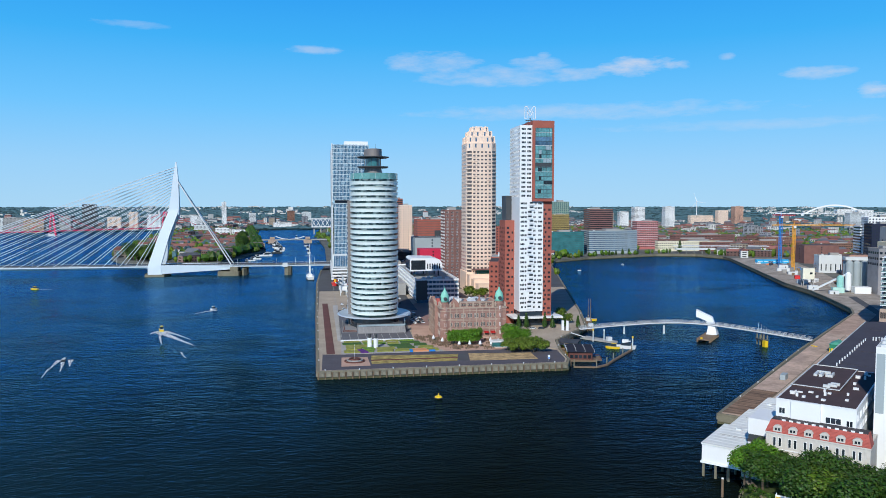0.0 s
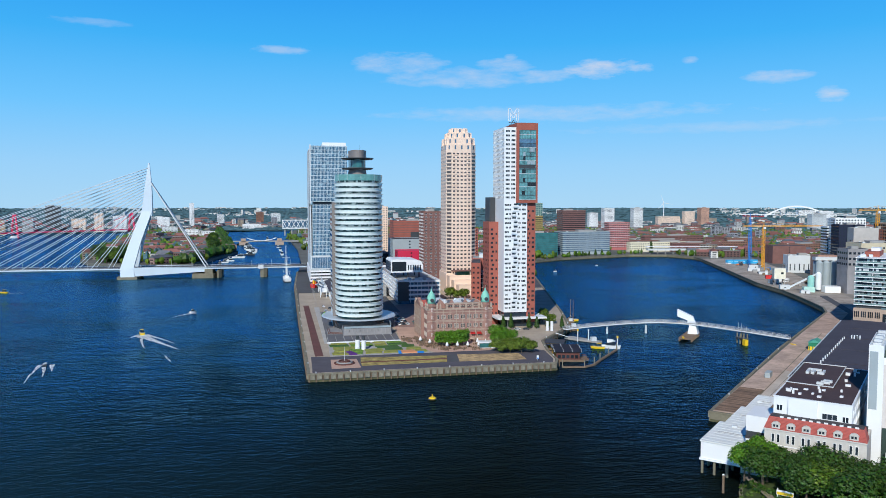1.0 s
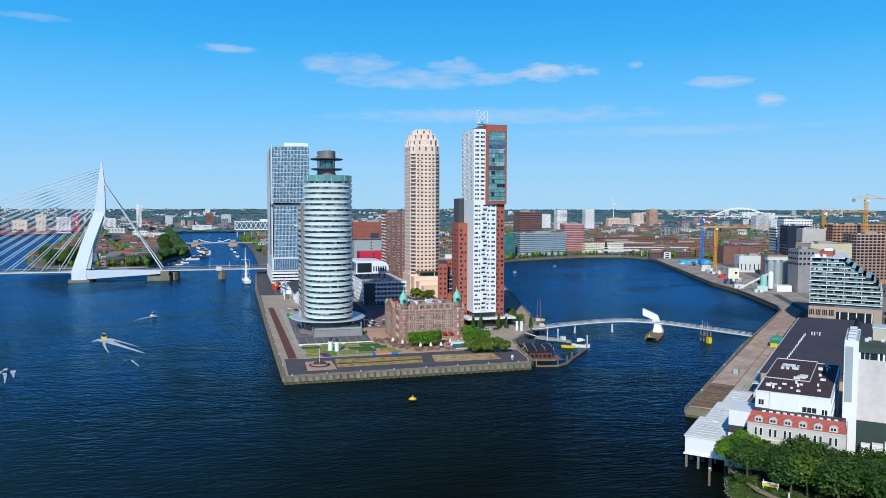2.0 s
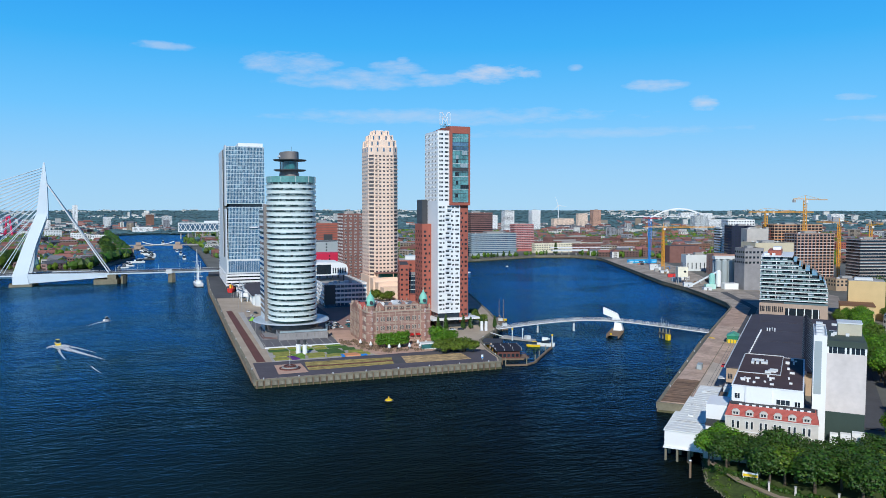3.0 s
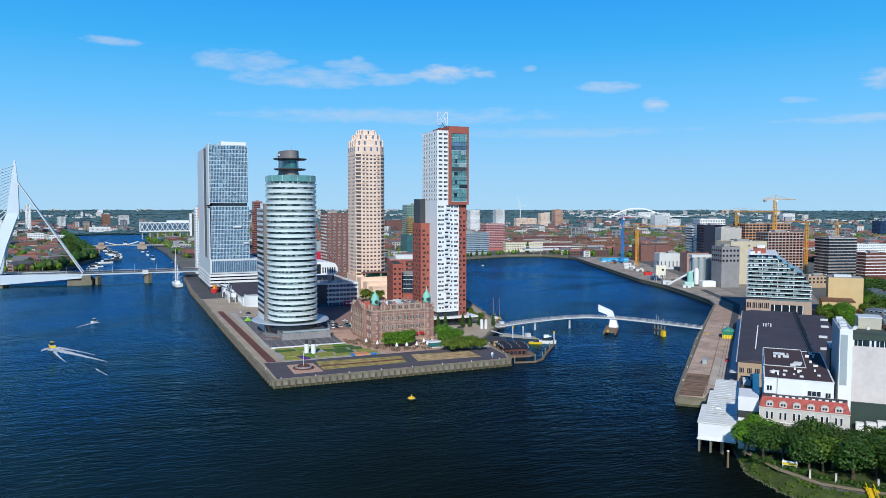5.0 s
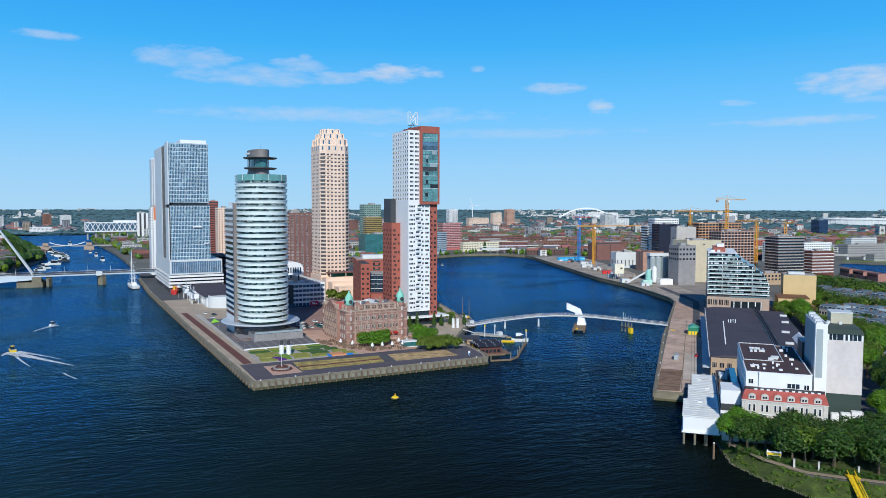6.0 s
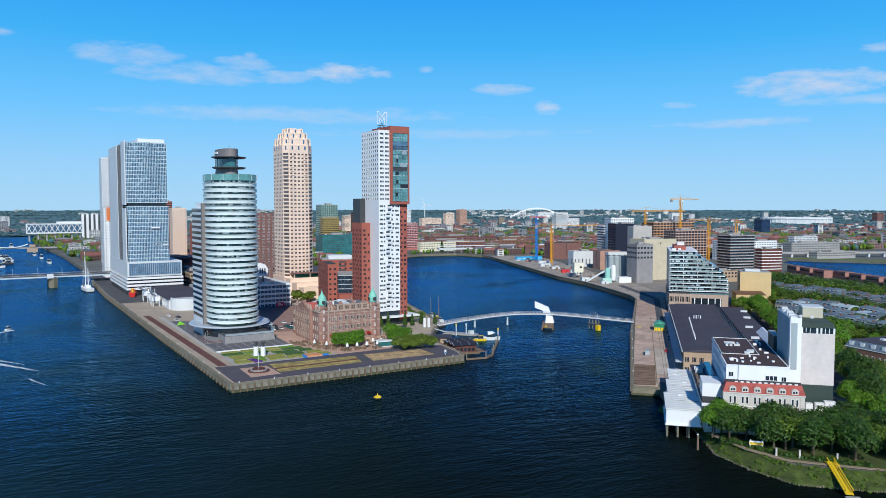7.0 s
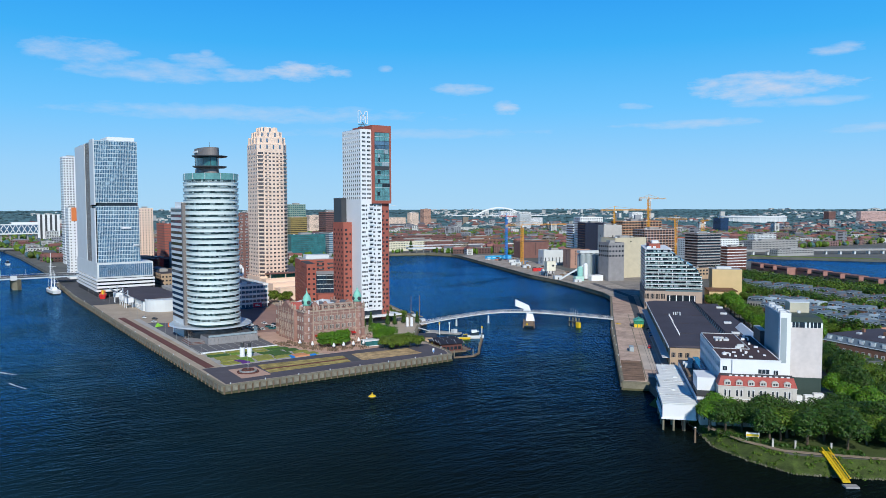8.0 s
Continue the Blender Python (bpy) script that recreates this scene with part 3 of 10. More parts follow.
patch("pavement_parking", [(60, 492.2), (75.02, 490.2), (75.02, 484), (120, 484), (126, 560), (126, 640), (118, 640), (118, 603), (80, 603), (62.2, 575.8)], surface("red_clinker_paving", (0.30, 0.185, 0.15), 0.9, vary=0.25, size=9), "red-brown clinker parking place", Q + 0.09, 0.3)
patch("road_pier", [(62.4, 576), (76, 561), (78, 699), (64, 699)], ASPHALT, "asphalt street along the pier", Q + 0.12, 0.3, "road")
patch("pavement_tower", [(121.5, 402.7), (134.8, 400), (141.8, 427), (159, 450), (178, 475), (190, 520), (128, 520), (127.5, 441)], SAND_PAVING, "paved quay below the brick and white tower", Q + 0.12, 0.3)

# lawns and gardens at the pier head
patch("lawn", [(28.5, 376.2), (73.2, 376.6), (74.6, 382.6), (28.6, 382.8)], DRY_LAWN, "dry yellowish lawn strip at the pier head", Q + 0.3, 0.4, "lawn")
patch("lawn", [(28.6, 384.6), (74.8, 384.4), (76.6, 392.4), (29.6, 396.2)], DRY_LAWN, "yellow-green lawn behind a brick edging at the pier head", Q + 0.3, 0.4, "lawn")
patch("lawn", [(80, 376.2), (116.4, 374.4), (117, 390.2), (82.6, 393.6)], PINK_LAWN, "pinkish trodden dry lawn by the tree clump", Q + 0.3, 0.4, "lawn")
patch("brick_edging", [(28.6, 383.1), (74.6, 382.9), (74.7, 384.1), (28.6, 384.3)], MAROON, "low maroon brick edging across the lawn", Q + 0.55, 0.5, "edging")
patch("lane_crossing", [(74, 376.4), (79.4, 376.2), (82, 394), (77.4, 394)], ASPHALT, "worn asphalt crossing between the lawns", Q + 0.16, 0.3, "road")
patch("seat_square", [(12.8, 372), (27.6, 372.4), (27.2, 393.6), (13.4, 394)], PINK_PAVING, "square of pink paving round a circular bench", Q + 0.2, 0.3, "pavement")
patch("garden_wall", [(14, 441), (58, 440.2), (58, 441.4), (14, 442)], WHITE, "low white wall behind the pier garden", Q + 0.9, 1.0, "wall")


def garden_beds():
    """Slabs of planting cut by pale curving paths."""
    patch("garden_path", [(13.6, 403), (70, 403), (57.6, 440), (14.4, 440.8)], PATH_STONE, "pale grey stone paths of the pier garden", Q + 0.16, 0.3)
    rnd = random.Random(3)
    rows = ((405.4, 411.4), (412.8, 419), (420.4, 427.6), (429, 434), (435.4, 439.4))
    for j, (y0, y1) in enumerate(rows):
        x = 15.0 + rnd.uniform(0, 1.5)
        limit = 69 - (y0 - 403) * 0.33
        while x < limit - 4:
            w = min(rnd.uniform(5.5, 13), limit - x)
            pts, bend = [], rnd.uniform(-1.6, 1.6)
            for i in range(7):
                f = i / 6
                pts.append((x + w * f, y0 + bend * math.sin(math.pi * f) * 0.8))
            for i in range(7):
                f = 1 - i / 6
                pts.append((x + w * f + 0.12 * bend * (y1 - y0), y1 + bend * math.sin(math.pi * f) * 0.7))
            kind = rnd.random()
            if not (29 < x + w / 2 < 36 and 414 < y0 < 424):
                patch("garden_bed", pts, LEAF_GROUND if kind < 0.42 else (OLIVE_GROUND if kind < 0.8 else BED_GREEN), "bright green planting bed in the pier garden" if kind < 0.42 else ("yellowish planting bed in the pier garden" if kind < 0.8 else "dark green clipped bed in the pier garden"),
                      Q + 0.4 + 0.3 * rnd.random(), 0.5, "garden bed", "")
            x += w + rnd.uniform(0.9, 1.8)


garden_beds()
patch("flower_bed", [(24.5, 404), (28.6, 404.4), (26, 412.6), (22.6, 412)], surface("purple_flowers", (0.10, 0.025, 0.19), 0.9, vary=0.5, size=2, fine=0.3), "bed of dark purple flowers", Q + 0.8, 0.8, "garden bed", "")
patch("play_court", [(53, 403.4), (62, 403.2), (60.6, 409.6), (53.6, 409.8)], surface("orange_play_surface", (0.60, 0.26, 0.12), 0.85, vary=0.25), "orange play surface in the garden", Q + 0.86, 0.7)
patch("play_edge", [(51.4, 402.6), (53, 402.6), (53.2, 408), (51.6, 408)], BLUE, "blue edge of the play surface", Q + 0.9, 0.7)
patch("play_edge", [(62, 402.6), (65.6, 402.6), (65.4, 404.4), (62, 404.4)], BLUE, "blue edge of the play surface", Q + 0.9, 0.7)


def round_bench():
    ob = thing("round_bench", "circular stepped maroon bench with a pole on pink paving", "bench", (20, 383.5, Q + 0.17))
    for k, (r, z) in enumerate(((5.4, 0.0), (4.2, 0.55), (3.0, 1.1))):
        part("ring_step", Geo().ring(oval(0, 0, r, r, 24, 2), oval(0, 0, r - 0.7, r - 0.7, 24, 2), z, z + 0.5), (MAROON, GREY, MAROON)[k], ob)
    n = 8
    leg = Geo().box(-0.12, -0.12, 0, 0.12, 0.12, 1.1).mesh("leg", DARK)
    for i in range(n):
        part("leg", leg, None, ob, at=(2.7 * math.cos(i * 6.2832 / n), 2.7 * math.sin(i * 6.2832 / n), 0))
        part("leg", leg, None, ob, at=(3.9 * math.cos(i * 6.2832 / n + 0.3), 3.9 * math.sin(i * 6.2832 / n + 0.3), -0.4))
    part("pole", Geo().tube((0, 0, 0), (0, 0, 9), 0.1, 0.06), WHITE_STEEL, ob)


round_bench()


def vent_stack():
    ob = thing("vent_stack", "white cylindrical vent stack with a dark collar in the garden", "vent", (30.2, 421, Q + 0.05), group="vent stacks in the garden")
    part("drum", Geo().lathe([(1.35, 0), (1.35, 5.2), (1.2, 5.4)], 0, 0, 20), WHITE, ob, smooth=False)
    part("pipe", Geo().lathe([(0.8, 5.4), (0.8, 7.2), (0.95, 7.3), (0.95, 7.8)], 0, 0, 16), DARK, ob, "dark pipe")
    copy_thing(ob, pose(33.6, 419, Q + 0.05))


vent_stack()

# ---- facade tools ----
def window_mesh(w, h, frame=0.12, glass=None, white=None, bars=1):
    """A framed window that faces -y, sill on z = 0: one welded sheet, the panes set back behind the frame."""
    xs = [-w / 2]
    for k in range(bars + 1):
        x0 = -w / 2 + frame + k * (w - frame) / (bars + 1)
        xs += [x0, x0 + (w - frame) / (bars + 1) - frame]
    xs.append(w / 2)
    zs = (0, frame, h - frame, h)
    g, index = Geo(), {}

    def corner(i, j, y):
        key = (i, j, y)
        if key not in index:
            index[key] = len(g.v)
            g.v.append((xs[i], y, zs[j]))
        return index[key]

    def face(*keys):
        g.f.append(tuple(corner(*k) for k in keys))
        g.m.append(g.slot)

    n = len(xs) - 1
    for i in range(n):
        for j in range(3):
            y = -0.02 if j == 1 and i % 2 == 1 else -0.12
            g.slot = 1 if y > -0.1 else 0
            face((i, j, y), (i + 1, j, y), (i + 1, j + 1, y), (i, j + 1, y))
            g.slot = 0
            if y > -0.1:
                ring = ((i, j), (i + 1, j), (i + 1, j + 1), (i, j + 1))
                for (p, q), (r, t) in zip(ring, ring[1:] + ring[:1]):
                    face((p, q, -0.12), (r, t, -0.12), (r, t, -0.02), (p, q, -0.02))
    for i in range(n):
        face((i, 0, 0.1), (i + 1, 0, 0.1), (i + 1, 0, -0.12), (i, 0, -0.12))
        face((i, 3, -0.12), (i + 1, 3, -0.12), (i + 1, 3, 0.1), (i, 3, 0.1))
    for j in range(3):
        face((0, j, -0.12), (0, j + 1, -0.12), (0, j + 1, 0.1), (0, j, 0.1))
        face((n, j, 0.1), (n, j + 1, 0.1), (n, j + 1, -0.12), (n, j, -0.12))
    return g.mesh("window", [white or WHITE, glass or GLASS])


def windows_on(ob, a, b, heights, n, me, margin=0.5, name="window", skip=()):
    """Rows of windows along the wall from a to b, which looks to the right of that way."""
    (ax, ay), (bx, by) = a, b
    turn = math.atan2(by - ay, bx - ax)
    for z in heights:
        for i in range(n):
            if i in skip:
                continue
            f = (i + margin) / (n - 1 + 2 * margin) if n > 1 else 0.5
            part(name, me, None, ob, at=Matrix.Translation((ax + (bx - ax) * f, ay + (by - ay) * f, z)) @ Matrix.Rotation(turn, 4, "Z"))


def panes(g, a, b, heights, n, w, h, deep=0.08, margin=0.5):
    """Many small panes along a wall, in one Geo."""
    (ax, ay), (bx, by) = a, b
    d = Vector((bx - ax, by - ay)).normalized()
    o = Vector((d.y, -d.x)) * deep
    for z in heights:
        for i in range(n):
            f = (i + margin) / (n - 1 + 2 * margin) if n > 1 else 0.5
            c = Vector((ax + (bx - ax) * f, ay + (by - ay) * f))
            p, q = c - d * (w / 2), c + d * (w / 2)
            g.prism([tuple(p + o), tuple(q + o), tuple(q - o), tuple(p - o)], z, z + h)
    return g


PLACED = []     # centres and reach of the buildings set by hand


def block(name, label, x, y, w, d, top, wall, base=Q, turn=0.0, storey=3.3, bay=3.4, ww=1.7, wh=1.55, strip=False, glass=None,
          roof=None, category="building", group="", plant=True, first=4.0, near=False, seed=1, bands=None):
    """A flat-roofed building: walls with a parapet, a roof, storeys of windows, a plant room. Returns the thing."""
    rnd = random.Random(seed * 7 + int(x) * 3 + int(y))
    ob = thing(name, label, category, (x, y, base), turn, group)
    PLACED.append((x, y, math.hypot(w, d) / 2 + 3))
    h = top - base
    corners = [(-w / 2, -d / 2), (w / 2, -d / 2), (w / 2, d / 2), (-w / 2, d / 2)]
    g = Geo().box(-w / 2, -d / 2, -0.8, w / 2, d / 2, h - 0.6)
    g.ring(corners, [(px * (1 - 1.0 / w), py * (1 - 1.0 / d)) for px, py in corners], h - 0.604, h)
    part("wall", g, wall, ob)
    part("roof", Geo().box(-w / 2 + 0.5, -d / 2 + 0.5, h - 0.6, w / 2 - 0.5, d / 2 - 0.5, h - 0.35), roof or BITUMEN, ob)
    if plant and min(w, d) > 9:
        px, py = rnd.uniform(-0.15, 0.15) * w, rnd.uniform(-0.15, 0.15) * d
        part("plant_room", Geo().box(px - w * 0.16, py - d * 0.18, h - 0.35, px + w * 0.16, py + d * 0.18, h + rnd.uniform(1.6, 2.8)), GREY, ob)
        if w > 20:
            part("roof_vent", Geo().box(-w * 0.36, -d * 0.2, h - 0.35, -w * 0.36 + 2.2, -d * 0.2 + 1.6, h + 0.9), PALE, ob)
            part("roof_vent", Geo().box(w * 0.3, d * 0.1, h - 0.35, w * 0.3 + 1.8, d * 0.1 + 1.8, h + 0.7), PALE, ob)
    n = max(1, int((h - first) / storey))
    heights = [first + i * (h - first - 0.6) / n + 0.5 for i in range(n)]
    if near:
        me = window_mesh(ww, wh, glass=glass)
        for i in (0, 3):
            a, b = corners[i], corners[(i + 1) % 4]
            windows_on(ob, a, b, heights, max(1, int(math.hypot(b[0] - a[0], b[1] - a[1]) / bay)), me)
    else:
        if strip:
            ribbon = Geo().ring([(px * (1 + 0.16 / w), py * (1 + 0.16 / d)) for px, py in corners], [(px * (1 - 0.2 / w), py * (1 - 0.2 / d)) for px, py in corners], 0, wh).mesh("window_band", glass or GLASS)
            for z in heights:
                part("window_band", ribbon, None, ob, at=(0, 0, z))
        else:
            g = Geo()
            for i in range(4):
                a, b = corners[i], corners[(i + 1) % 4]
                panes(g, a, b, heights, max(1, int(math.hypot(b[0] - a[0], b[1] - a[1]) / bay)), ww, wh)
            tagged(part("window_panes", g, glass or GLASS, ob), kind="stuff")
    if bands:
        for z in heights:
            part("floor_band", Geo().ring([(px * (1 + 0.5 / w), py * (1 + 0.5 / d)) for px, py in corners], corners, z + wh + 0.15, z + wh + 0.5), bands, ob)
    return ob


# ---- towers on the pier ----
def oval_tower():
    ob = thing("office_tower", "oval office tower of white bands and dark glass above a canopy", "tower", (38.3, 497.5, Q))
    a, b = 15.8, 19.4
    part("glass_body", Geo().prism(oval(0, 0, a - 0.55, b - 0.55), 8.4, 101.5), OVAL_GLASS, ob, "dark green-tinted window bands")
    part("lobby", Geo().prism(oval(0, 0, a + 1, b + 1), -0.2, 7.5), GLASS, ob, "recessed dark glass lobby")
    storeys, z0, z1 = 25, 9.6, 98.5
    step = (z1 - z0) / storeys
    band = Geo().ring(oval(0, 0, a, b), oval(0, 0, a - 0.9, b - 0.9), 0, step * 0.6)
    band.ring(oval(0, 0, a + 0.35, b + 0.35), oval(0, 0, a - 0.3, b - 0.3), step * 0.6 - 0.32, step * 0.6)
    me = band.mesh("floor_band", PALE_GREEN)
    rnd = random.Random(8)
    for i in range(storeys):
        part("floor_band", me, None, ob, at=(0, 0, z0 + i * step))
    # panes with blinds drawn, here and there
    rim, blinds = oval(0, 0, a - 0.48, b - 0.48, 72), Geo()
    for i in range(storeys):
        for k in range(36, 72):
            if rnd.random() < 0.45:
                (px, py), (qx, qy) = rim[k], rim[(k + 1) % 72]
                drop = rnd.uniform(0.2, 0.9) * step * 0.46
                top = z0 + (i + 1) * step - 0.02
                blinds.add([(px, py, top - drop), (qx, qy, top - drop), (qx, qy, top), (px, py, top)], [(0, 1, 2, 3)])
    tagged(part("blinds", blinds, BLIND_GLASS, ob, "pale blinds behind glass"), kind="stuff")
    part("glass_parapet", Geo().ring(oval(0, 0, a + 0.1, b + 0.1), oval(0, 0, a - 0.25, b - 0.25), z1, 102.4), GREEN_GLASS, ob, "greenish glass parapet")
    post = Geo().box(-0.1, -0.1, z1, 0.1, 0.1, 102.5).mesh("parapet_post", PALE)
    for i, (x, y) in enumerate(oval(0, 0, a + 0.15, b + 0.15, 72)):
        if i % 6 == 0:
            part("parapet_post", post, None, ob, at=(x, y, 0))
    part("roof", Geo().prism(oval(0, 0, a - 0.9, b - 0.9), 101.4, 101.7), GREY, ob)
    canopy = Geo().prism(oval(0.4, 7, a + 7.2, b + 7.4, power=2), 6.5, 7.3, oval(0.4, 7, a + 9.4, b + 9.0, power=2))
    canopy.prism(oval(0.4, 7, a + 9.4, b + 9.0, power=2), 7.3, 8.0, oval(0.4, 7, a + 8.6, b + 8.4, power=2))
    part("canopy", canopy, CANOPY, ob, "broad pale oval canopy")
    cx, cy, dx, dy = -0.1, 7.0, -0.6, -1.0
    part("crown_base", Geo().prism(oval(cx, cy, 6.6, 14.5, 40), 101.7, 106.9, oval(cx, cy, 5.4, 14.0, 40)), DRUM, ob, "grey-brown flared crown base")
    part("crown_disc", Geo().prism(oval(dx, dy, 9.4, 9.0, 40, 2), 106.2, 106.8, oval(dx, dy, 10.4, 10.0, 40, 2)).prism(oval(dx, dy, 10.4, 10.0, 40, 2), 106.8, 107.2), DARK, ob, "thin dark projecting disc")
    part("crown_glass", Geo().prism(oval(cx, cy, 5.5, 14.6, 40), 106.9, 113.0), TEAL_GLASS, ob, "blue-green glazed lookout storey")
    mul = Geo().box(-0.1, -0.1, 106.9, 0.1, 0.1, 113.0).mesh("crown_mullion", DARK)
    for i, (x, y) in enumerate(oval(cx, cy, 5.55, 14.65, 40)):
        if i % 4 == 0:
            part("crown_mullion", mul, None, ob, at=(x, y, 0))
    part("crown_disc", Geo().prism(oval(dx, dy, 9.8, 9.4, 40, 2), 112.8, 113.3, oval(dx, dy, 10.8, 10.4, 40, 2)).prism(oval(dx, dy, 10.8, 10.4, 40, 2), 113.3, 113.7), DARK, ob, "thin dark projecting disc")
    part("crown_cap", Geo().prism(oval(cx, cy, 6.0, 15.2, 40), 113.5, 118.8, oval(cx, cy, 5.9, 15.0, 40)), DRUM, ob, "grey-brown drum on the roof")
    part("mast", Geo().tube((cx + 2, cy, 118.6), (cx + 2, cy, 123), 0.12, 0.06), DARK, ob)
    part("rooftop_sign", Geo().box(cx - 6.3, cy - 2, 116.0, cx - 5.9, cy + 8, 117.2), WHITE, ob, "pale bar-like rooftop sign")
    # lower slab behind
    part("slab", Geo().box(-17.2, 4, -0.4, -4, 30, 81.5), PALE, ob, "lower pale slab behind the oval")
    sl = Geo().box(-17.32, 4.6, 0, -17.0, 29.4, step * 0.5).box(-16.5, 29.9, 0, -5, 30.12, step * 0.5).mesh("slab_window", GLASS)
    for i in range(20):
        part("slab_window", sl, None, ob, at=(0, 0, z0 + step * 0.5 + i * step))
    part("slab_plant", Geo().box(-15.5, 8, 81.5, -6, 26, 85), WHITE, ob)
    part("fin", Geo().box(-17.6, 0.8, -0.4, -15.4, 3.4, 84.5), DRUM, ob, "narrow grey stair fin")
    return ob


PALE_GREEN = surface("pale_green_white_panel", (0.70, 0.79, 0.77), 0.35, vary=0.06, size=9, piece=0.05)
BLIND_GLASS = glass_material("blinds_behind_glass", (0.25, 0.33, 0.33))
OVAL_GLASS = glass_material("green_tinted_glass", (0.022, 0.055, 0.055), vary=0.8, size=4)
GREEN_GLASS = glass_material("clear_green_parapet_glass", (0.12, 0.30, 0.29), vary=0.4, size=5)
CANOPY = surface("pale_canopy_metal", (0.50, 0.57, 0.62), 0.35, metal=0.2, vary=0.08, size=12)
DRUM = surface("grey_brown_cladding", (0.20, 0.18, 0.17), 0.6, vary=0.12, size=6)
oval_tower()


def tower_plinth():
    ob = thing("plaza_plinth", "grey terrace block with a glass balustrade before the oval tower", "plinth", (40.8, 466, Q + 0.12))
    part("body", Geo().prism([(-15.4, 0), (15.4, 0), (15.4, 19), (-15.4, 19)], -0.1, 4.0, [(-15, 1.2), (15, 1.2), (15, 19), (-15, 19)]), PLINTH_GREY, ob)
    part("deck", Geo().box(-15, 1.3, 4.0, 15, 19, 4.2), ASPHALT, ob, "dark terrace deck")
    part("balustrade", Geo().box(-14.8, 1.4, 4.2, 14.8, 1.5, 5.4), RAIL_PALE, ob)
    part("screen", Geo().box(14.9, 1.2, 4.0, 15.1, 6.5, 8.0), RAIL_PALE, ob)
    for k in range(13):
        part("joint", Geo().box(-14 + k * 2.3, 0.25, 0.6, -13.9 + k * 2.3, 1.1, 3.6), GREY, ob)
    for k in range(5):
        part("stair", Geo().box(-25 + k * 0.5, 6 + k * 0.4, -0.1 + k * 0.3, -15.5, 24, 0.25 + k * 0.3), (PLINTH_GREY, MAROON)[k % 2], ob)
    return ob


PLINTH_GREY = surface("grey_terrace_slabs", (0.24, 0.24, 0.245), 0.85, vary=0.2, size=5)
RAIL_PALE = surface("pale_screen_glass", (0.30, 0.38, 0.42), 0.15, vary=0.15)
tower_plinth()


def stack_tower():
    ob = thing("stacked_tower", "tall grey glass tower of shifted stacked blocks with white frames", "tower", (35, 762, Q))

    def glazed(x0, y0, x1, y1, z0, z1, name):
        core = part(name, Geo().box(x0, y0, z0, x1, y1, z1), TOWER_GLASS, ob)
        n = int((z1 - z0) / 3.55)
        slab = Geo().ring([(x0 - 0.3, y0 - 0.3), (x1 + 0.3, y0 - 0.3), (x1 + 0.3, y1 + 0.3), (x0 - 0.3, y1 + 0.3)],
                          [(x0 + 0.3, y0 + 0.3), (x1 - 0.3, y0 + 0.3), (x1 - 0.3, y1 - 0.3), (x0 + 0.3, y1 - 0.3)], 0, 0.5).mesh("floor_edge", FRAME_BLUE)
        for i in range(n + 1):
            part("floor_edge", slab, None, core, at=(0, 0, z0 + i * (z1 - z0 - 0.8) / n))
        post = Geo().box(-0.12, -0.42, 0, 0.12, 0.1, z1 - z0).mesh("mullion", FRAME_BLUE)
        m = 26
        for i in range(m + 1):
            part("mullion", post, None, core, at=(x0 + (x1 - x0) * i / m, y0, z0))
        side = Geo().box(-0.1, -0.17, 0, 0.45, 0.17, z1 - z0).mesh("mullion", FRAME_BLUE)
        for i in range(20):
            part("mullion", side, None, core, at=(x1, y0 + 2 + i * 3.6, z0))
        # blinds and lit ceilings give the panes different greys
        rnd, g = random.Random(int(z0)), Geo()
        for i in range(n):
            za = z0 + i * (z1 - z0 - 0.8) / n + 0.85
            for k in range(m):
                if rnd.random() < 0.30:
                    xa = x0 + (x1 - x0) * k / m + 0.2
                    h = rnd.uniform(0.8, 2.6)
                    g.add([(xa, y0 - 0.03, za + 2.65 - h), (xa + 1.2, y0 - 0.03, za + 2.65 - h), (xa + 1.2, y0 - 0.03, za + 2.65), (xa, y0 - 0.03, za + 2.65)], [(0, 1, 2, 3)])
        tagged(part("blinds", g, BLIND_BLUE, core, "grey-blue blinds behind glass"), kind="stuff")

    glazed(-20.5, 0, 16.2, 100, 86, 142.5, "upper_block")
    glazed(-19, 1, 17.0, 100, 30, 83.0, "lower_block")
    part("gap_floor", Geo().box(-18, 2, 83.0, 15.5, 98, 86), GLASS, ob)
    for z0, z1, y0, y1 in ((84, 143.5, -0.5, 20), (84, 142, 46, 104), (30, 81, 0.5, 20), (30, 84, 46, 104)):
        part("side_wall", Geo().box(-21.3, y0, z0, -20.2, y1, z1), SIDE_PANEL, ob)
    part("recess", Geo().box(-20.9, 20, 30, -20.3, 46, 141), GREY, ob)
    rib = Geo().box(-21.1, -0.12, 30, -20.8, 0.12, 141).mesh("recess_rib", DARK)
    for i in range(9):
        part("recess_rib", rib, None, ob, at=(0, 21.5 + i * 2.8, 0))
    part("plant_room", Geo().box(-8, 8, 142.5, 16, 40, 146.5), WHITE, ob)
    pl = part("plinth", Geo().box(-21.5, -6, 17, 27, 108, 31), PALE, ob)
    part("plinth_glass", Geo().box(-20, -6.25, 18.5, 26, -5.9, 29.5), BLUE_GLASS, pl)
    fin = Geo().box(-0.1, -6.5, 17.5, 0.1, -5.9, 30.5).mesh("plinth_fin", PALE)
    for i in range(28):
        part("plinth_fin", fin, None, pl, at=(-20 + i * 1.7, 0, 0))
    for i in range(4):
        part("terrace_band", Geo().box(-22.4, -7, 5 + i * 3.2, 28, 109, 6.8 + i * 3.2), WHITE, pl)
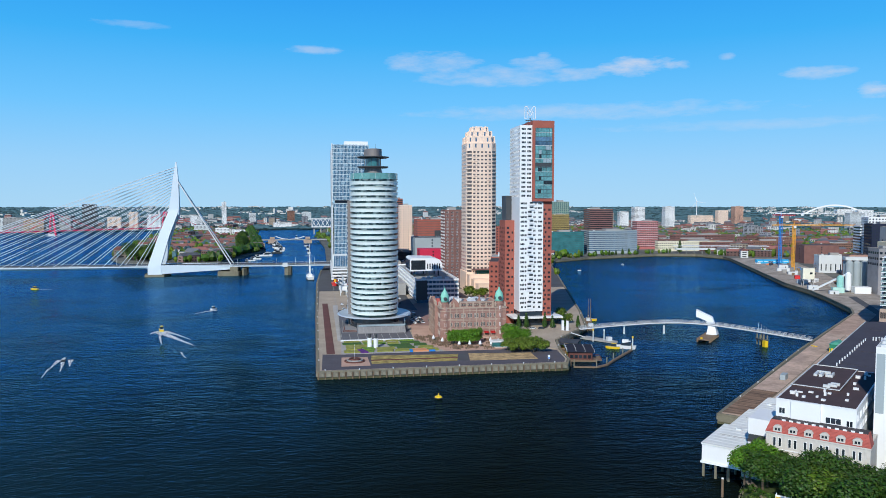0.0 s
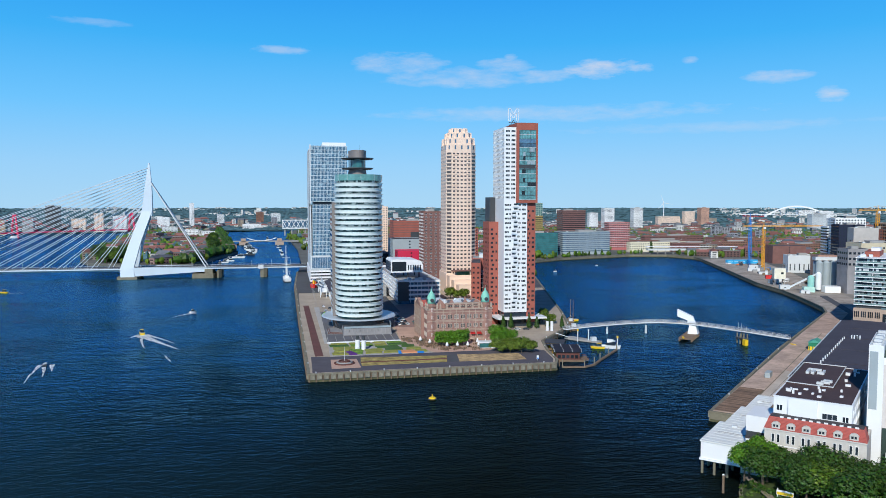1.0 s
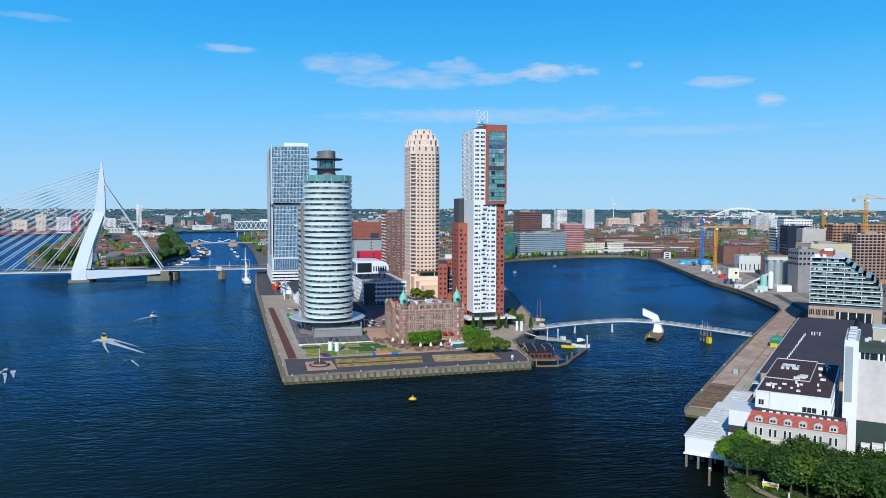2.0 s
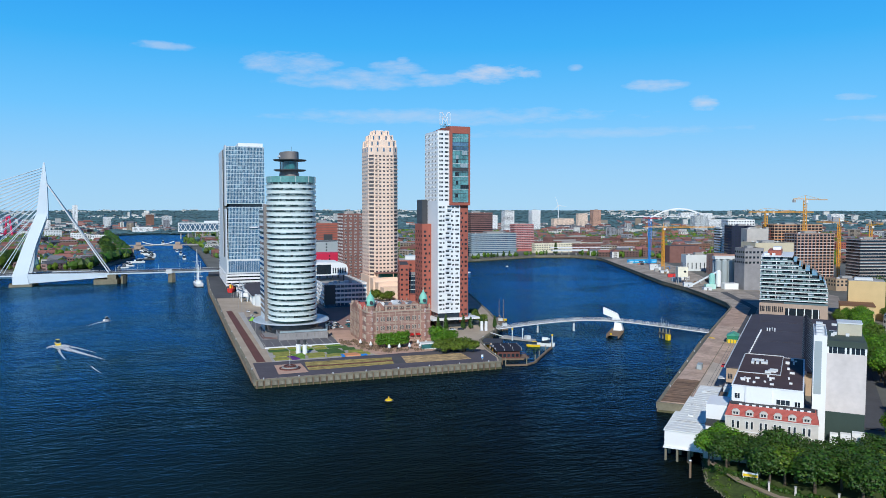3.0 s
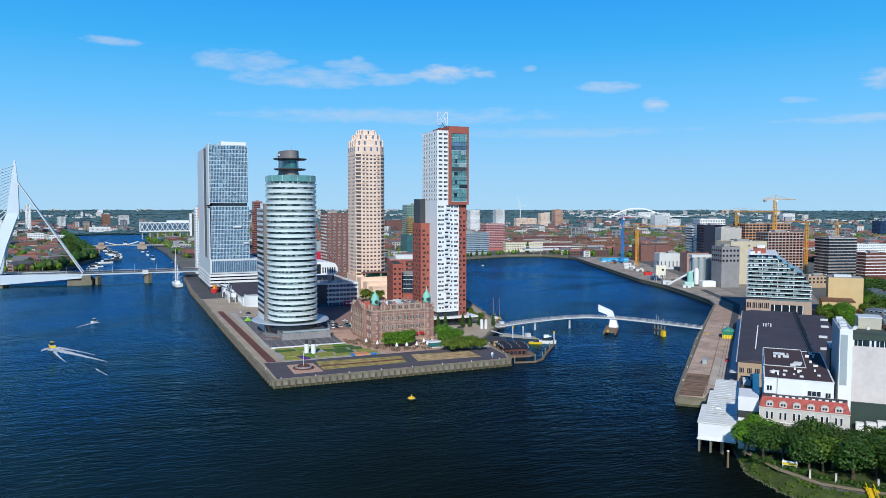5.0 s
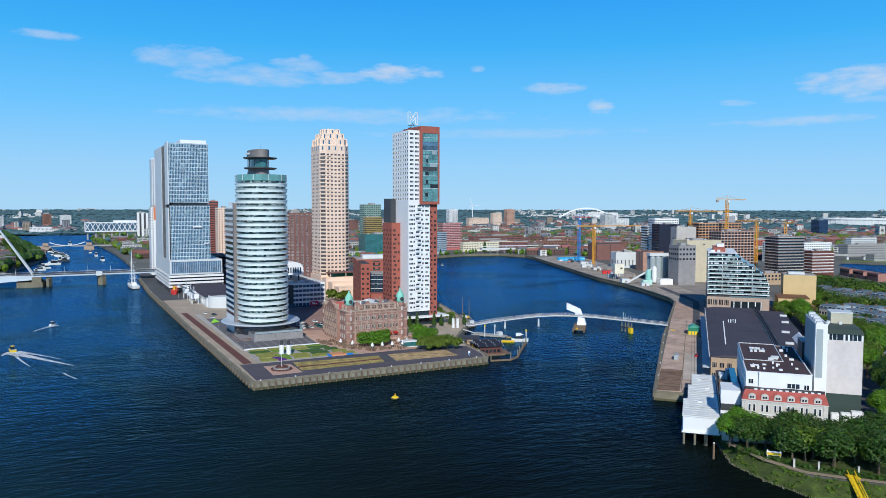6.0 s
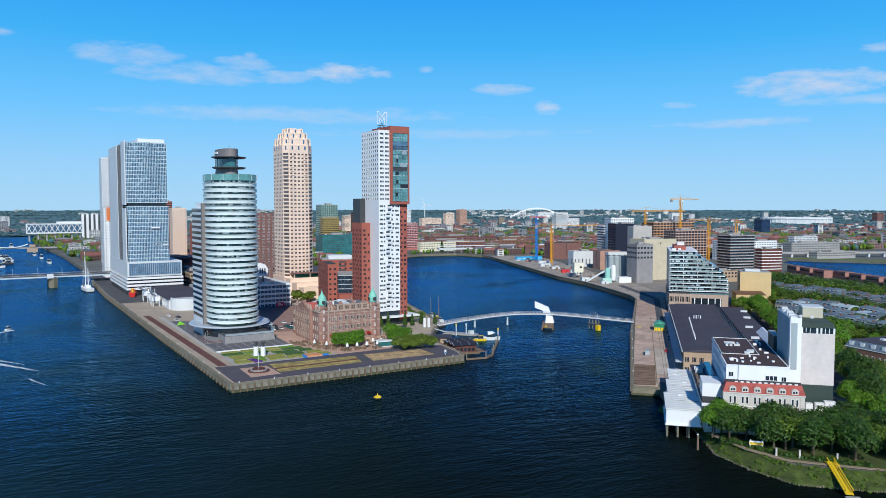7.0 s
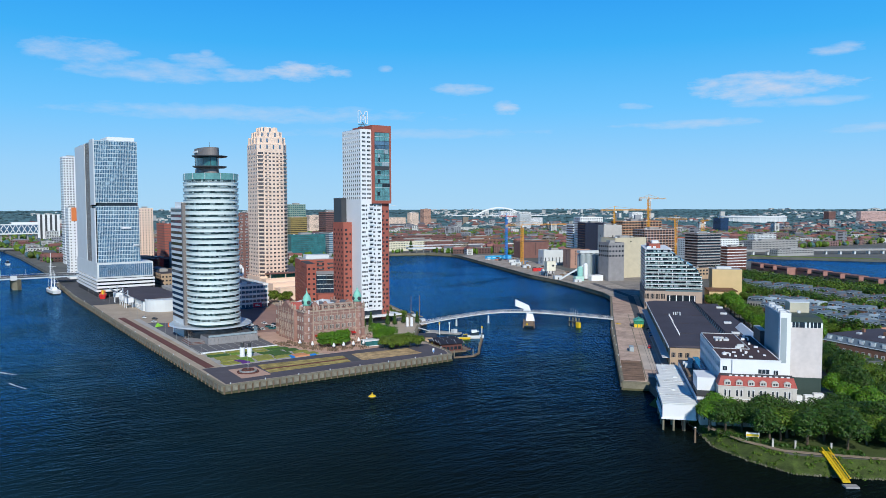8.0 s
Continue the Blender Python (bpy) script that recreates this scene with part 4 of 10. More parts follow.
    part("base", Geo().box(-21, -5.5, -0.5, 26.5, 107, 17), GLASS, ob)
    cradle = part("facade_cradle", Geo().box(1, -1.6, 62, 9, -0.5, 63.2), WHITE, ob, "white cleaning cradle hanging on the facade")
    part("facade_cradle", Geo().box(11, -1.5, 46, 16, -0.6, 47), WHITE, ob)
    for x in (2, 8):
        part("cable", Geo().tube((x, -1.0, 63.2), (x, -0.8, 142), 0.04, n=4), DARK, cradle)
    return ob


BLIND_BLUE = glass_material("grey_blue_blinds", (0.22, 0.36, 0.46))
TOWER_GLASS = glass_material("steel_blue_glass", (0.045, 0.12, 0.20), vary=0.8, size=5)
FRAME_BLUE = surface("blue_white_frame", (0.58, 0.68, 0.72), 0.4, vary=0.06, size=10)
SIDE_PANEL = surface("pale_side_panel", (0.60, 0.64, 0.66), 0.5, vary=0.06, size=10)
stack_tower()


def beige_tower():
    ob = thing("apartment_tower", "slender beige stone apartment tower with a stepped crown", "tower", (152.3, 693, Q))
    h = 139.5
    outline = [(-13.6, -7.5), (-9, -12.6), (9.4, -12.6), (14.8, -7.5), (14.8, 18), (-13.6, 18)]
    shaft = part("wall", Geo().prism(outline, -0.5, h), BEIGE, ob)

    def shrunk(k):
        return [(x * k, (y - 2.5) * k + 2.5) for x, y in outline]

    # the crown steps in three times between upright piers
    for k, z0, z1 in ((0.9, h, h + 6.0), (0.73, h + 6.0, h + 11.0), (0.5, h + 11.0, h + 15.2)):
        part("crown_step", Geo().prism(shrunk(k), z0, z1), BEIGE, ob)
    for k, z0, z1 in ((0.88, h, h + 6.7), (0.71, h + 6.0, h + 11.7), (0.48, h + 11.0, h + 15.9)):
        loop = shrunk(k)
        for (ax, ay), (bx, by) in zip(loop, loop[1:] + loop[:1]):
            n = max(1, round(math.hypot(bx - ax, by - ay) / 6.5))
            for i in range(n):
                x, y = ax + (bx - ax) * i / n, ay + (by - ay) * i / n
                part("crown_pier", Geo().prism([(x - 1.3, y - 0.7), (x + 1.3, y - 0.7), (x + 1.3, y + 0.9), (x - 1.3, y + 0.9)], z0, z1, [(x - 0.9, y - 0.3), (x + 0.9, y - 0.3), (x + 0.9, y + 0.9), (x - 0.9, y + 0.9)]), BEIGE, ob)
    tall = Geo().box(-0.7, -0.12, 0, 0.7, 0.3, 3.6).mesh("crown_window", BLUE_GLASS)
    for k, z in ((1.0, h - 4.6), (0.9, h + 1.2), (0.73, h + 6.8), (0.5, h + 11.2)):
        loop = shrunk(k)
        for i in range(6):
            (ax, ay), (bx, by) = loop[i], loop[(i + 1) % 6]
            windows_on(ob, (ax, ay), (bx, by), [z], max(1, round(math.hypot(bx - ax, by - ay) / 6.5)), tall, name="crown_window")
    part("roof_mast", Geo().box(-2, 0, h + 15.2, 3, 5, h + 16.4), PALE, ob)
    storeys = 36
    heights = [7 + i * (h - 13) / storeys for i in range(storeys)]
    wide = Geo().box(-2.6, -0.1, 0, 2.6, 0.1, 2.0).mesh("balcony_opening", WARM_GLASS)
    slot = Geo().box(-1.05, -0.05, 0, 1.05, 0.1, 1.5).mesh("window", WARM_GLASS)
    narrow = Geo().box(-0.8, -0.05, 0, 0.8, 0.1, 1.5).mesh("window", WARM_GLASS)
    parapet = Geo().box(-3.2, -0.75, 0, 3.2, 0.3, 1.1).mesh("balcony_front", BEIGE)
    ledge = Geo().box(-1.7, -0.6, 0, 1.7, 0.3, 0.9).mesh("balcony_front", BEIGE)
    for i in (0, 2):          # corner balconies behind stone parapets
        windows_on(shaft, outline[i], outline[i + 1], [z - 0.1 for z in heights], 1, wide, name="balcony_opening")
        windows_on(shaft, outline[i], outline[i + 1], [z - 1.15 for z in heights], 1, parapet, name="balcony_front")
    windows_on(shaft, outline[1], outline[2], heights, 5, slot)
    windows_on(shaft, outline[1], outline[2], [z - 1.0 for z in heights], 2, ledge, margin=0.25, name="balcony_front")
    windows_on(shaft, outline[5], outline[0], heights, 6, narrow)
    rear = panes(panes(Geo(), outline[3], outline[4], heights, 6, 1.5, 1.5, deep=0.04), outline[4], outline[5], heights, 7, 1.5, 1.5, deep=0.04)
    tagged(part("rear_glazing", rear, WARM_GLASS, shaft, "dark grey-brown windows"), kind="stuff")
    pod = part("podium", Geo().box(-15, -13, -0.5, 24, 19, 18), BEIGE, ob)
    for k, (y0, y1, x1, z) in enumerate(((-27, -13.004, 24, 16.5), (-40, -27.004, 22, 13.5), (-54, -40.004, 17, 10.5))):
        part("podium_step", Geo().box(-14.5 + k * 1.4, y0, -0.5, x1, y1, z), BEIGE, pod)
        part("terrace_edge", Geo().box(-14.7 + k * 1.4, y0 - 0.2, z, x1 + 0.2, y0 + 0.3, z + 0.9), BEIGE, pod)
    part("roof_garden", Geo().box(-4, -26, 16.5, 22, -15, 17.0), GRASS, pod, "planted podium roof")
    part("terrace_glass", Geo().box(-6, -19, 16.504, 18, -13.1, 20.6), TEAL_GLASS, pod)
    part("terrace_canopy", Geo().box(-10, -24, 20.6, 22, -12.9, 21.2), PURPLE_BRICK, pod, "flat brown terrace canopy")
    for x in (-9, 6, 21):
        part("canopy_post", Geo().box(x - 0.3, -23.5, 16.504, x + 0.3, -22.9, 20.6), BEIGE, pod)
    return ob


WARM_GLASS = glass_material("grey_brown_glass", (0.10, 0.085, 0.085))
beige_tower()


def brick_white_tower():
    ob = thing("residential_tower", "white and red-brick residential tower with a glazed upper corner", "tower", (145.6, 477, Q))
    x0, y0, y1 = -11.6, 0.5, 27.5
    shaft = part("white_shaft", Geo().box(x0, y0, 10, 4.7, y1, 134.5), WHITE, ob)
    part("brick_shaft", Geo().box(4.7, y0 + 0.9, 3, 10.9, y1, 84.5), BRICK, ob)
    frame = part("brick_frame", Geo().box(-3.3, -1.2, 84.0, 11.4, y1 + 0.3, 137.5), BRICK, ob, "red brick frame round the upper corner")
    g = part("corner_glazing", Geo().box(-1.7, -1.45, 86.3, 9.9, -1.15, 132.6), PALE_TEAL, ob, "tall blue-green corner glazing")
    for i in range(17):
        part("glazing_bar", Geo().box(-1.7, -1.62, 86.1 + i * 2.9, 9.9, -1.45, 86.3 + i * 2.9), PALE if i % 3 == 0 else DARK, g)
    for i in range(7):
        part("glazing_bar", Geo().box(-1.7 + i * 1.92, -1.56, 86.3, -1.62 + i * 1.92, -1.45, 132.6), DARK, g)
    for z, x, w, m in ((107.0, -1.6, 11.4, DARK), (124.2, -1.6, 11.4, BLUE_GLASS), (121.3, -1.6, 11.4, BLUE_GLASS), (95.3, 4.4, 6.0, DARK_PANE), (89.4, 0.4, 2.2, DARK_PANE), (98.1, 1.0, 1.8, DARK_PANE), (103.9, 0.4, 2.6, DARK_PANE), (112.6, 1.2, 1.6, DARK_PANE), (115.4, 1.2, 1.6, RAIL_PALE), (118.3, 5.6, 3.6, RAIL_PALE), (109.8, 4.0, 5.4, RAIL_PALE)):
        part("glazing_panel", Geo().box(x - 0.2, -1.53, z, x + w - 0.2, -1.44, z + 2.6), m, g)
    part("roof", Geo().box(-10.8, 1.4, 134.5, -3, 28, 134.8), BITUMEN, ob)
    wing = part("brick_wing", Geo().box(-18.2, 14, -0.5, x0 - 0.004, 30, 71), BRICK, ob)
    part("dark_wing", Geo().box(-15.6, 22, 71, x0 - 0.004, 34, 88), DARK, ob, "dark upper side block")
    part("lobby", Geo().box(-11, 1.5, -0.5, 11, 28, 10), GLASS, ob)
    part("lobby_canopy", Geo().box(-17, -3.5, 5.6, 18, 31, 6.7), WHITE, ob)
    # front windows and balconies, storey by storey
    pair, slot, small = window_mesh(2.9, 1.45, 0.09, bars=2), window_mesh(1.7, 1.45, 0.09), window_mesh(1.25, 1.45, 0.09, bars=0)
    zs = [12.2 + i * 3.03 for i in range(24)]
    balcony = Geo().box(-1.9, -0.7, 0, 1.9, 0, 0.2).box(-1.9, -0.7, 0.2, 1.9, -0.58, 1.1).box(-1.9, -0.58, 0.2, -1.78, 0, 1.1).box(1.78, -0.58, 0.2, 1.9, 0, 1.1).mesh("balcony", WHITE)
    bal_win = Geo().box(-1.3, -0.06, 1.2, 1.3, 0.1, 2.35).mesh("balcony_door", GLASS)
    dark_slot, dark_small = window_mesh(1.7, 1.5, 0.1, white=MAROON), window_mesh(1.2, 1.5, 0.1, white=MAROON, bars=0)
    rnd = random.Random(14)
    for i, z in enumerate(zs):
        x = (-4.6, -3.4)[(i // 2) % 2]
        part("balcony", balcony, None, shaft, at=(x, y0, z - 0.6))
        part("balcony_door", bal_win, None, shaft, at=(x, y0, z - 0.6))
        part("window", pair if i % 3 else slot, None, shaft, at=(-9.6, y0, z))
        part("window", pair if i % 4 else slot, None, shaft, at=(2.6 if i % 2 else 2.2, y0, z))
        part("window", slot if i % 3 else small, None, shaft, at=(-0.7 if (i // 2) % 2 else -1.4, y0, z))
        if rnd.random() < 0.75:
            part("window", small, None, shaft, at=(-7.3, y0, z))
    side = window_mesh(1.55, 1.6, 0.06, bars=0)
    up = [87 + i * 2.95 for i in range(16)]
    for z in up:
        part("window", pair, None, shaft, at=(-9.2, y0, z))
        part("window", pair, None, shaft, at=(-5.3, y0, z))
        windows_on(shaft, (x0, y1), (x0, y0), [z], 9, side)
    for i in range(24):
        if i % 4 != 2:
            part("window", dark_slot, None, ob, at=(9.2, y0 + 0.9, 8 + i * 3.03))
        part("window", dark_small, None, ob, at=(5.9 if i % 2 else 6.7, y0 + 0.9, 8 + i * 3.03))
    for i in range(21):
        z = 4 + i * 3.05
        part("window", dark_slot, None, wing, at=(-16.2 if i % 3 else -15.4, 14, z))
        if i % 2:
            part("window", dark_small, None, wing, at=(-13.0, 14, z))
        windows_on(wing, (-18.2, 30), (-18.2, 14), [z], 4 if i % 2 else 3, dark_slot)
    # roof letter, drawn as open tubes
    sign = part("roof_sign_stand", Geo().box(-2.5, 17.0, 137.5, 3.5, 21.0, 138.2).tube((-1.5, 19, 138), (0.3, 19, 141.5), 0.2).tube((2, 19, 138), (0.3, 19, 141.5), 0.2).beam((-3, 19, 139.6), (3.6, 19, 139.6), 0.4, 0.4), DARK, ob)
    curve = [(x * 1.22 + 2.2, z + 0.6) for x, z in [(-4.6, 140.2), (-4.6, 148.6), (-3.2, 148.6), (-1.5, 144.6), (0.2, 148.6), (1.6, 148.6), (1.6, 140.2), (0.2, 140.2), (0.2, 145.6), (-1.1, 142.4), (-1.9, 142.4), (-3.2, 145.6), (-3.2, 140.2), (-4.6, 140.2)]]
    letter = Geo()
    for (ax, az), (bx, bz) in zip(curve, curve[1:]):
        letter.beam((ax, 19, az), (bx, 19, bz), 0.34, 0.34)
    part("roof_letter", letter, WHITE_STEEL, sign, "open white letter M of tubes")
    return ob


PALE_TEAL = glass_material("pale_teal_glass", (0.13, 0.33, 0.35), vary=0.7, size=4)
DARK_PANE = glass_material("open_dark_pane", (0.012, 0.014, 0.018))
brick_white_tower()


def hotel():
    ob = thing("old_hotel", "old brown-brick hotel with two green copper clock domes", "hotel", (94.6, 438.6, Q))
    wall = part("wall", Geo().box(-20.5, 0, -0.5, 20.5, 44, 18.6), HOTEL_BRICK, ob)
    part("gable_wing", Geo().box(-22.4, 10, -0.5, -20.5, 34, 19.6), HOTEL_BRICK, ob)
    part("plinth_course", Geo().box(-20.8, -0.3, -0.3, 20.8, -0.004, 1.0), SANDSTONE, ob)
    for z in (5.6, 6.4, 11.2, 11.9, 17.0):
        part("stone_band", Geo().box(-20.7, -0.22, z, 20.7, -0.004, z + 0.32), SANDSTONE, ob)
        part("stone_band", Geo().box(-22.6, 9.9, z, -22.404, 34.1, z + 0.32), SANDSTONE, ob)
    for k in range(8):
        part("pilaster", Geo().box(-14.6 + k * 4.05, -0.3, 0, -14.1 + k * 4.05, -0.224, 18.6), SANDSTONE, ob)
    for k in range(7):
        part("pilaster", Geo().box(-22.7, 10.2 + k * 3.85, 0, -22.604, 10.8 + k * 3.85, 19.6), SANDSTONE, ob)
    part("cornice", Geo().ring([(-21.0, -0.5), (21.0, -0.5), (21.0, 44.4), (-21.0, 44.4)], [(-20, 0.5), (20, 0.5), (20, 43.5), (-20, 43.5)], 18.6, 19.4), SANDSTONE, ob)
    part("roof", Geo().box(-20, 0.5, 18.6, 20, 43.5, 18.9), BITUMEN, ob)
    attic = part("attic", Geo().box(-8, 0.6, 18.9, 12.5, 4, 22.0), HOTEL_BRICK, ob, "raised attic wall with a dark lettered band")
    part("attic_band", Geo().box(-7, 0.5, 20.2, 11.5, 0.6, 21.4), DARK, attic)
    part("attic_coping", Geo().box(-8.3, 0.3, 22.0, 12.8, 4.3, 22.4), SANDSTONE, attic)
    for k in range(13):
        part("letter_bar", Geo().box(-6.2 + k * 1.4, 0.42, 20.5, -5.4 + k * 1.4, 0.5, 21.1), SANDSTONE, attic)
    for x0, y0, x1, y1, h in ((-15, 8, -6, 18, 2.8), (-3, 8, 8, 14, 3.2), (9, 6, 16, 20, 2.4), (-12, 24, -2, 34, 2.8), (4, 24, 14, 36, 2.2), (-1, 16, 6, 22, 3.6)):
        part("roof_lantern", Geo().box(x0, y0, 18.9, x1, y1, 18.9 + h * 0.6).gable(x0, y0, 18.9 + h * 0.6, x1, y1, h * 0.5, "y", 0.2), PALE, ob, "pale glazed roof lantern")
    for x, y, m, z in ((-4.6, 5, HOTEL_BRICK, 23.4), (1, 20, WHITE, 23), (-9, 20, HOTEL_BRICK, 22.8), (8, 22, HOTEL_BRICK, 23.6), (14, 30, HOTEL_BRICK, 23), (-10.6, 6, WHITE, 24), (-8.8, 6, WHITE, 24)):
        part("chimney", Geo().box(x, y, 18.9, x + 0.9, y + 0.9, z), m, ob)
    stepped = Geo()
    for k in range(5):
        stepped.box(-22.5, 13 + k * 2, 18.6 + k * 1.0, -20.4, 31 - k * 2, 19.8 + k * 1.0)
    part("step_gable", stepped, HOTEL_BRICK, ob)
    part("red_roof", Geo().gable(-20.4, 14, 19.0, -12, 30, 3.4, "x", 0.2), RED_TILE, ob, "red tiled gable roof")
    arch_w = window_mesh(1.5, 3.0, 0.3, bars=1, white=SANDSTONE)
    flat_w = window_mesh(1.45, 2.7, 0.16, bars=1, white=PALE_SASH)
    for k in range(7):
        x0 = -14.1 + k * 4.05
        windows_on(wall, (x0 + 0.2, 0), (x0 + 3.4, 0), [1.6], 1, arch_w)
        windows_on(wall, (x0 + 0.1, 0), (x0 + 3.5, 0), [7.4, 12.9], 2, flat_w, margin=0.1)
    windows_on(wall, (-20.5, 10), (-20.5, 0), [2.2, 7.4, 12.9], 3, flat_w)
    windows_on(wall, (-20.5, 44), (-20.5, 34), [2.2, 7.4, 12.9], 3, flat_w)
    for k in range(6):
        windows_on(wall, (-22.4, 14.1 + k * 3.85), (-22.4, 10.9 + k * 3.85), [1.8, 7.2, 12.8], 1, arch_w)
    win = window_mesh(0.9, 2.2, 0.16, bars=0)
    for x in (-17.4, 16.6):
        t = part("corner_tower", Geo().prism(oval(x, 2.2, 3.1, 3.1, 8, 2), -0.4, 20.6).prism(oval(x, 2.2, 3.5, 3.5, 8, 2), 20.6, 21.3).prism(oval(x, 2.2, 2.6, 2.6, 8, 2), 21.3, 22.6), HOTEL_BRICK, ob)
        part("dome", Geo().lathe([(2.5, 22.6), (2.55, 23.6), (2.7, 24.6), (2.65, 26.0), (2.1, 27.8), (1.2, 29.2), (0.5, 30.1), (0.4, 31.0), (0.12, 31.4), (0.08, 33)], x, 2.2, 20), COPPER, t, "green copper dome", smooth=True)
        part("clock", Geo().tube((x, 2.2 - 2.4, 24.7), (x, 2.2 - 2.95, 24.7), 1.15, n=16), DARK, t, "dark round clock face")
        part("clock", Geo().tube((x - 2.4, 2.2, 24.7), (x - 2.95, 2.2, 24.7), 1.15, n=16), DARK, t)
        for z in (6.0, 11.6, 17.0):
            part("tower_band", Geo().prism(oval(x, 2.2, 3.25, 3.25, 8, 2), z, z + 0.35), SANDSTONE, t)
        for z in (2.6, 7.6, 13.2, 17.8):
            part("tower_window", win, None, t, at=(x, 2.2 - 2.9, z))
            part("tower_window", win, None, t, at=Matrix.Translation((x - 2.9, 2.2, z)) @ Matrix.Rotation(-math.pi / 2, 4, "Z"))
    finial = Geo().box(-0.55, -0.55, 0, 0.55, 0.55, 1.7).prism([(-0.7, -0.7), (0.7, -0.7), (0.7, 0.7), (-0.7, 0.7)], 1.7, 2.0).prism([(-0.5, -0.5), (0.5, -0.5), (0.5, 0.5), (-0.5, 0.5)], 2.0, 3.4, [(-0.08, -0.08), (0.08, -0.08), (0.08, 0.08), (-0.08, 0.08)]).mesh("finial", SANDSTONE)
    for k in range(7):
        part("finial", finial, None, ob, at=(-12.2 + k * 4.05, 0.1, 19.3))
    for k in range(7):
        part("finial", finial, None, ob, at=(-21.6, 10.5 + k * 3.85, 19.5))
    for x in (-17.4, 16.6):
        for sx, sy in ((-3.0, -0.6), (3.0, -0.6), (-3.0, 5.0), (3.0, 5.0)):
            part("finial", finial, None, ob, at=(x + sx, sy, 19.6))
    for k, (x, w) in enumerate(((-11.0, 3.0), (-4.0, 2.2), (4.5, 2.2), (11.6, 3.0))):
        part("roof_gable", Geo().box(x - w, 4.6, 18.9, x + w, 5.6, 21.2).prism([(x - w, 4.6), (x + w, 4.6), (x + w, 5.6), (x - w, 5.6)], 21.2, 24.0, [(x - 0.4, 4.6), (x + 0.4, 4.6), (x + 0.4, 5.6), (x - 0.4, 5.6)]), HOTEL_BRICK, ob)
        part("slate_roof", Geo().gable(x - w, 5.604, 19.6, x + w, 14, 3.6, "y", 0.1), SLATE, ob)
    awning = Geo().add([(-1.4, 0, 0.7), (1.4, 0, 0.7), (1.5, -1.8, 0), (-1.5, -1.8, 0), (1.5, -1.8, -0.3), (-1.5, -1.8, -0.3)], [(0, 3, 2, 1), (3, 5, 4, 2), (0, 1, 2, 3)]).mesh("awning", RED_PAINT)
    for k in range(7):
        part("awning", awning, None, ob, at=(-12.3 + k * 4.05, -0.3, 3.9))
    return ob


PALE_SASH = surface("cream_window_sash", (0.58, 0.52, 0.45), 0.6, vary=0.1)
HOTEL_BRICK = surface("mauve_brown_brick", (0.31, 0.180, 0.145), 0.88, vary=0.35, size=4, fine=0.6)
SANDSTONE = surface("worn_sandstone", (0.43, 0.33, 0.26), 0.85, vary=0.25, size=4)
hotel()


# ---- trees ----
def crown_geo(rnd, lobes, count, leaf):
    """A crown of many small bent leaf clumps over the given lobes (x, y, z, radius)."""
    g = Geo()
    weights = [l[3] ** 2 for l in lobes]
    for _ in range(count):
        x, y, z, r = rnd.choices(lobes, weights)[0]
        u, w = rnd.uniform(-0.75, 1), rnd.uniform(0, 2 * math.pi)
        s = math.sqrt(max(0, 1 - u * u))
        out = Vector((s * math.cos(w), s * math.sin(w), u))
        p = Vector((x, y, z)) + out * (r * rnd.uniform(0.62, 1.08))
        n = (out + Vector((rnd.uniform(-0.7, 0.7), rnd.uniform(-0.7, 0.7), rnd.uniform(-0.2, 0.9)))).normalized()
        a = n.orthogonal().normalized()
        a = (Matrix.Rotation(rnd.uniform(0, 6.28), 3, n) @ a)
        b = n.cross(a)
        q = leaf * rnd.uniform(0.6, 1.3)
        fold = n * (q * rnd.uniform(0.15, 0.5))
        g.add([p - a * q * 1.05 - fold, p - b * q * rnd.uniform(0.75, 1.1), p + a * q * 1.05 - fold, p + b * q * rnd.uniform(0.75, 1.1)], [(0, 1, 3), (1, 2, 3)])
    return g


def make_tree(label, h, r, count, leaf, material, seed, at, group="", form="round", turn=0.0):
    rnd = random.Random(seed)
    ob = thing("tree", label, "tree", at, turn, group)
    trunk_top = h * 0.42
    g = Geo().tube((0, 0, -0.3), (rnd.uniform(-0.2, 0.2), rnd.uniform(-0.2, 0.2), trunk_top), 0.05 * h ** 0.8, 0.025 * h ** 0.8, 8)
    lobes = []
    if form == "round":
        for k in range(7):
            w, d = 2 * math.pi * k / 7 + rnd.uniform(-0.4, 0.4), r * rnd.uniform(0.35, 0.62)
            z = h * rnd.uniform(0.5, 0.78)
            lobes.append((d * math.cos(w), d * math.sin(w), z, r * rnd.uniform(0.38, 0.58)))
            g.tube((0, 0, trunk_top * rnd.uniform(0.7, 1)), (d * math.cos(w) * 0.8, d * math.sin(w) * 0.8, z), 0.012 * h, 0.005 * h, 5)
        lobes.append((0, 0, h * 0.66, r * 0.6))
        lobes.append((rnd.uniform(-1, 1) * r * 0.2, rnd.uniform(-1, 1) * r * 0.2, h - r * 0.42, r * 0.45))
    elif form == "box":
        for i in range(3):
            for j in range(3):
                for k in range(2):
                    lobes.append((r * 0.55 * (i - 1), r * 0.55 * (j - 1), h * (0.42 + 0.3 * k), r * rnd.uniform(0.4, 0.5)))
    else:
        for k in range(6):
            f = k / 5
            lobes.append((rnd.uniform(-0.1, 0.1) * r, rnd.uniform(-0.1, 0.1) * r, h * (0.22 + 0.66 * f), r * (1.0 - 0.62 * f)))
    part("trunk", g, BARK, ob)
    part("crown", crown_geo(rnd, lobes, count, leaf), material, ob)
    return ob


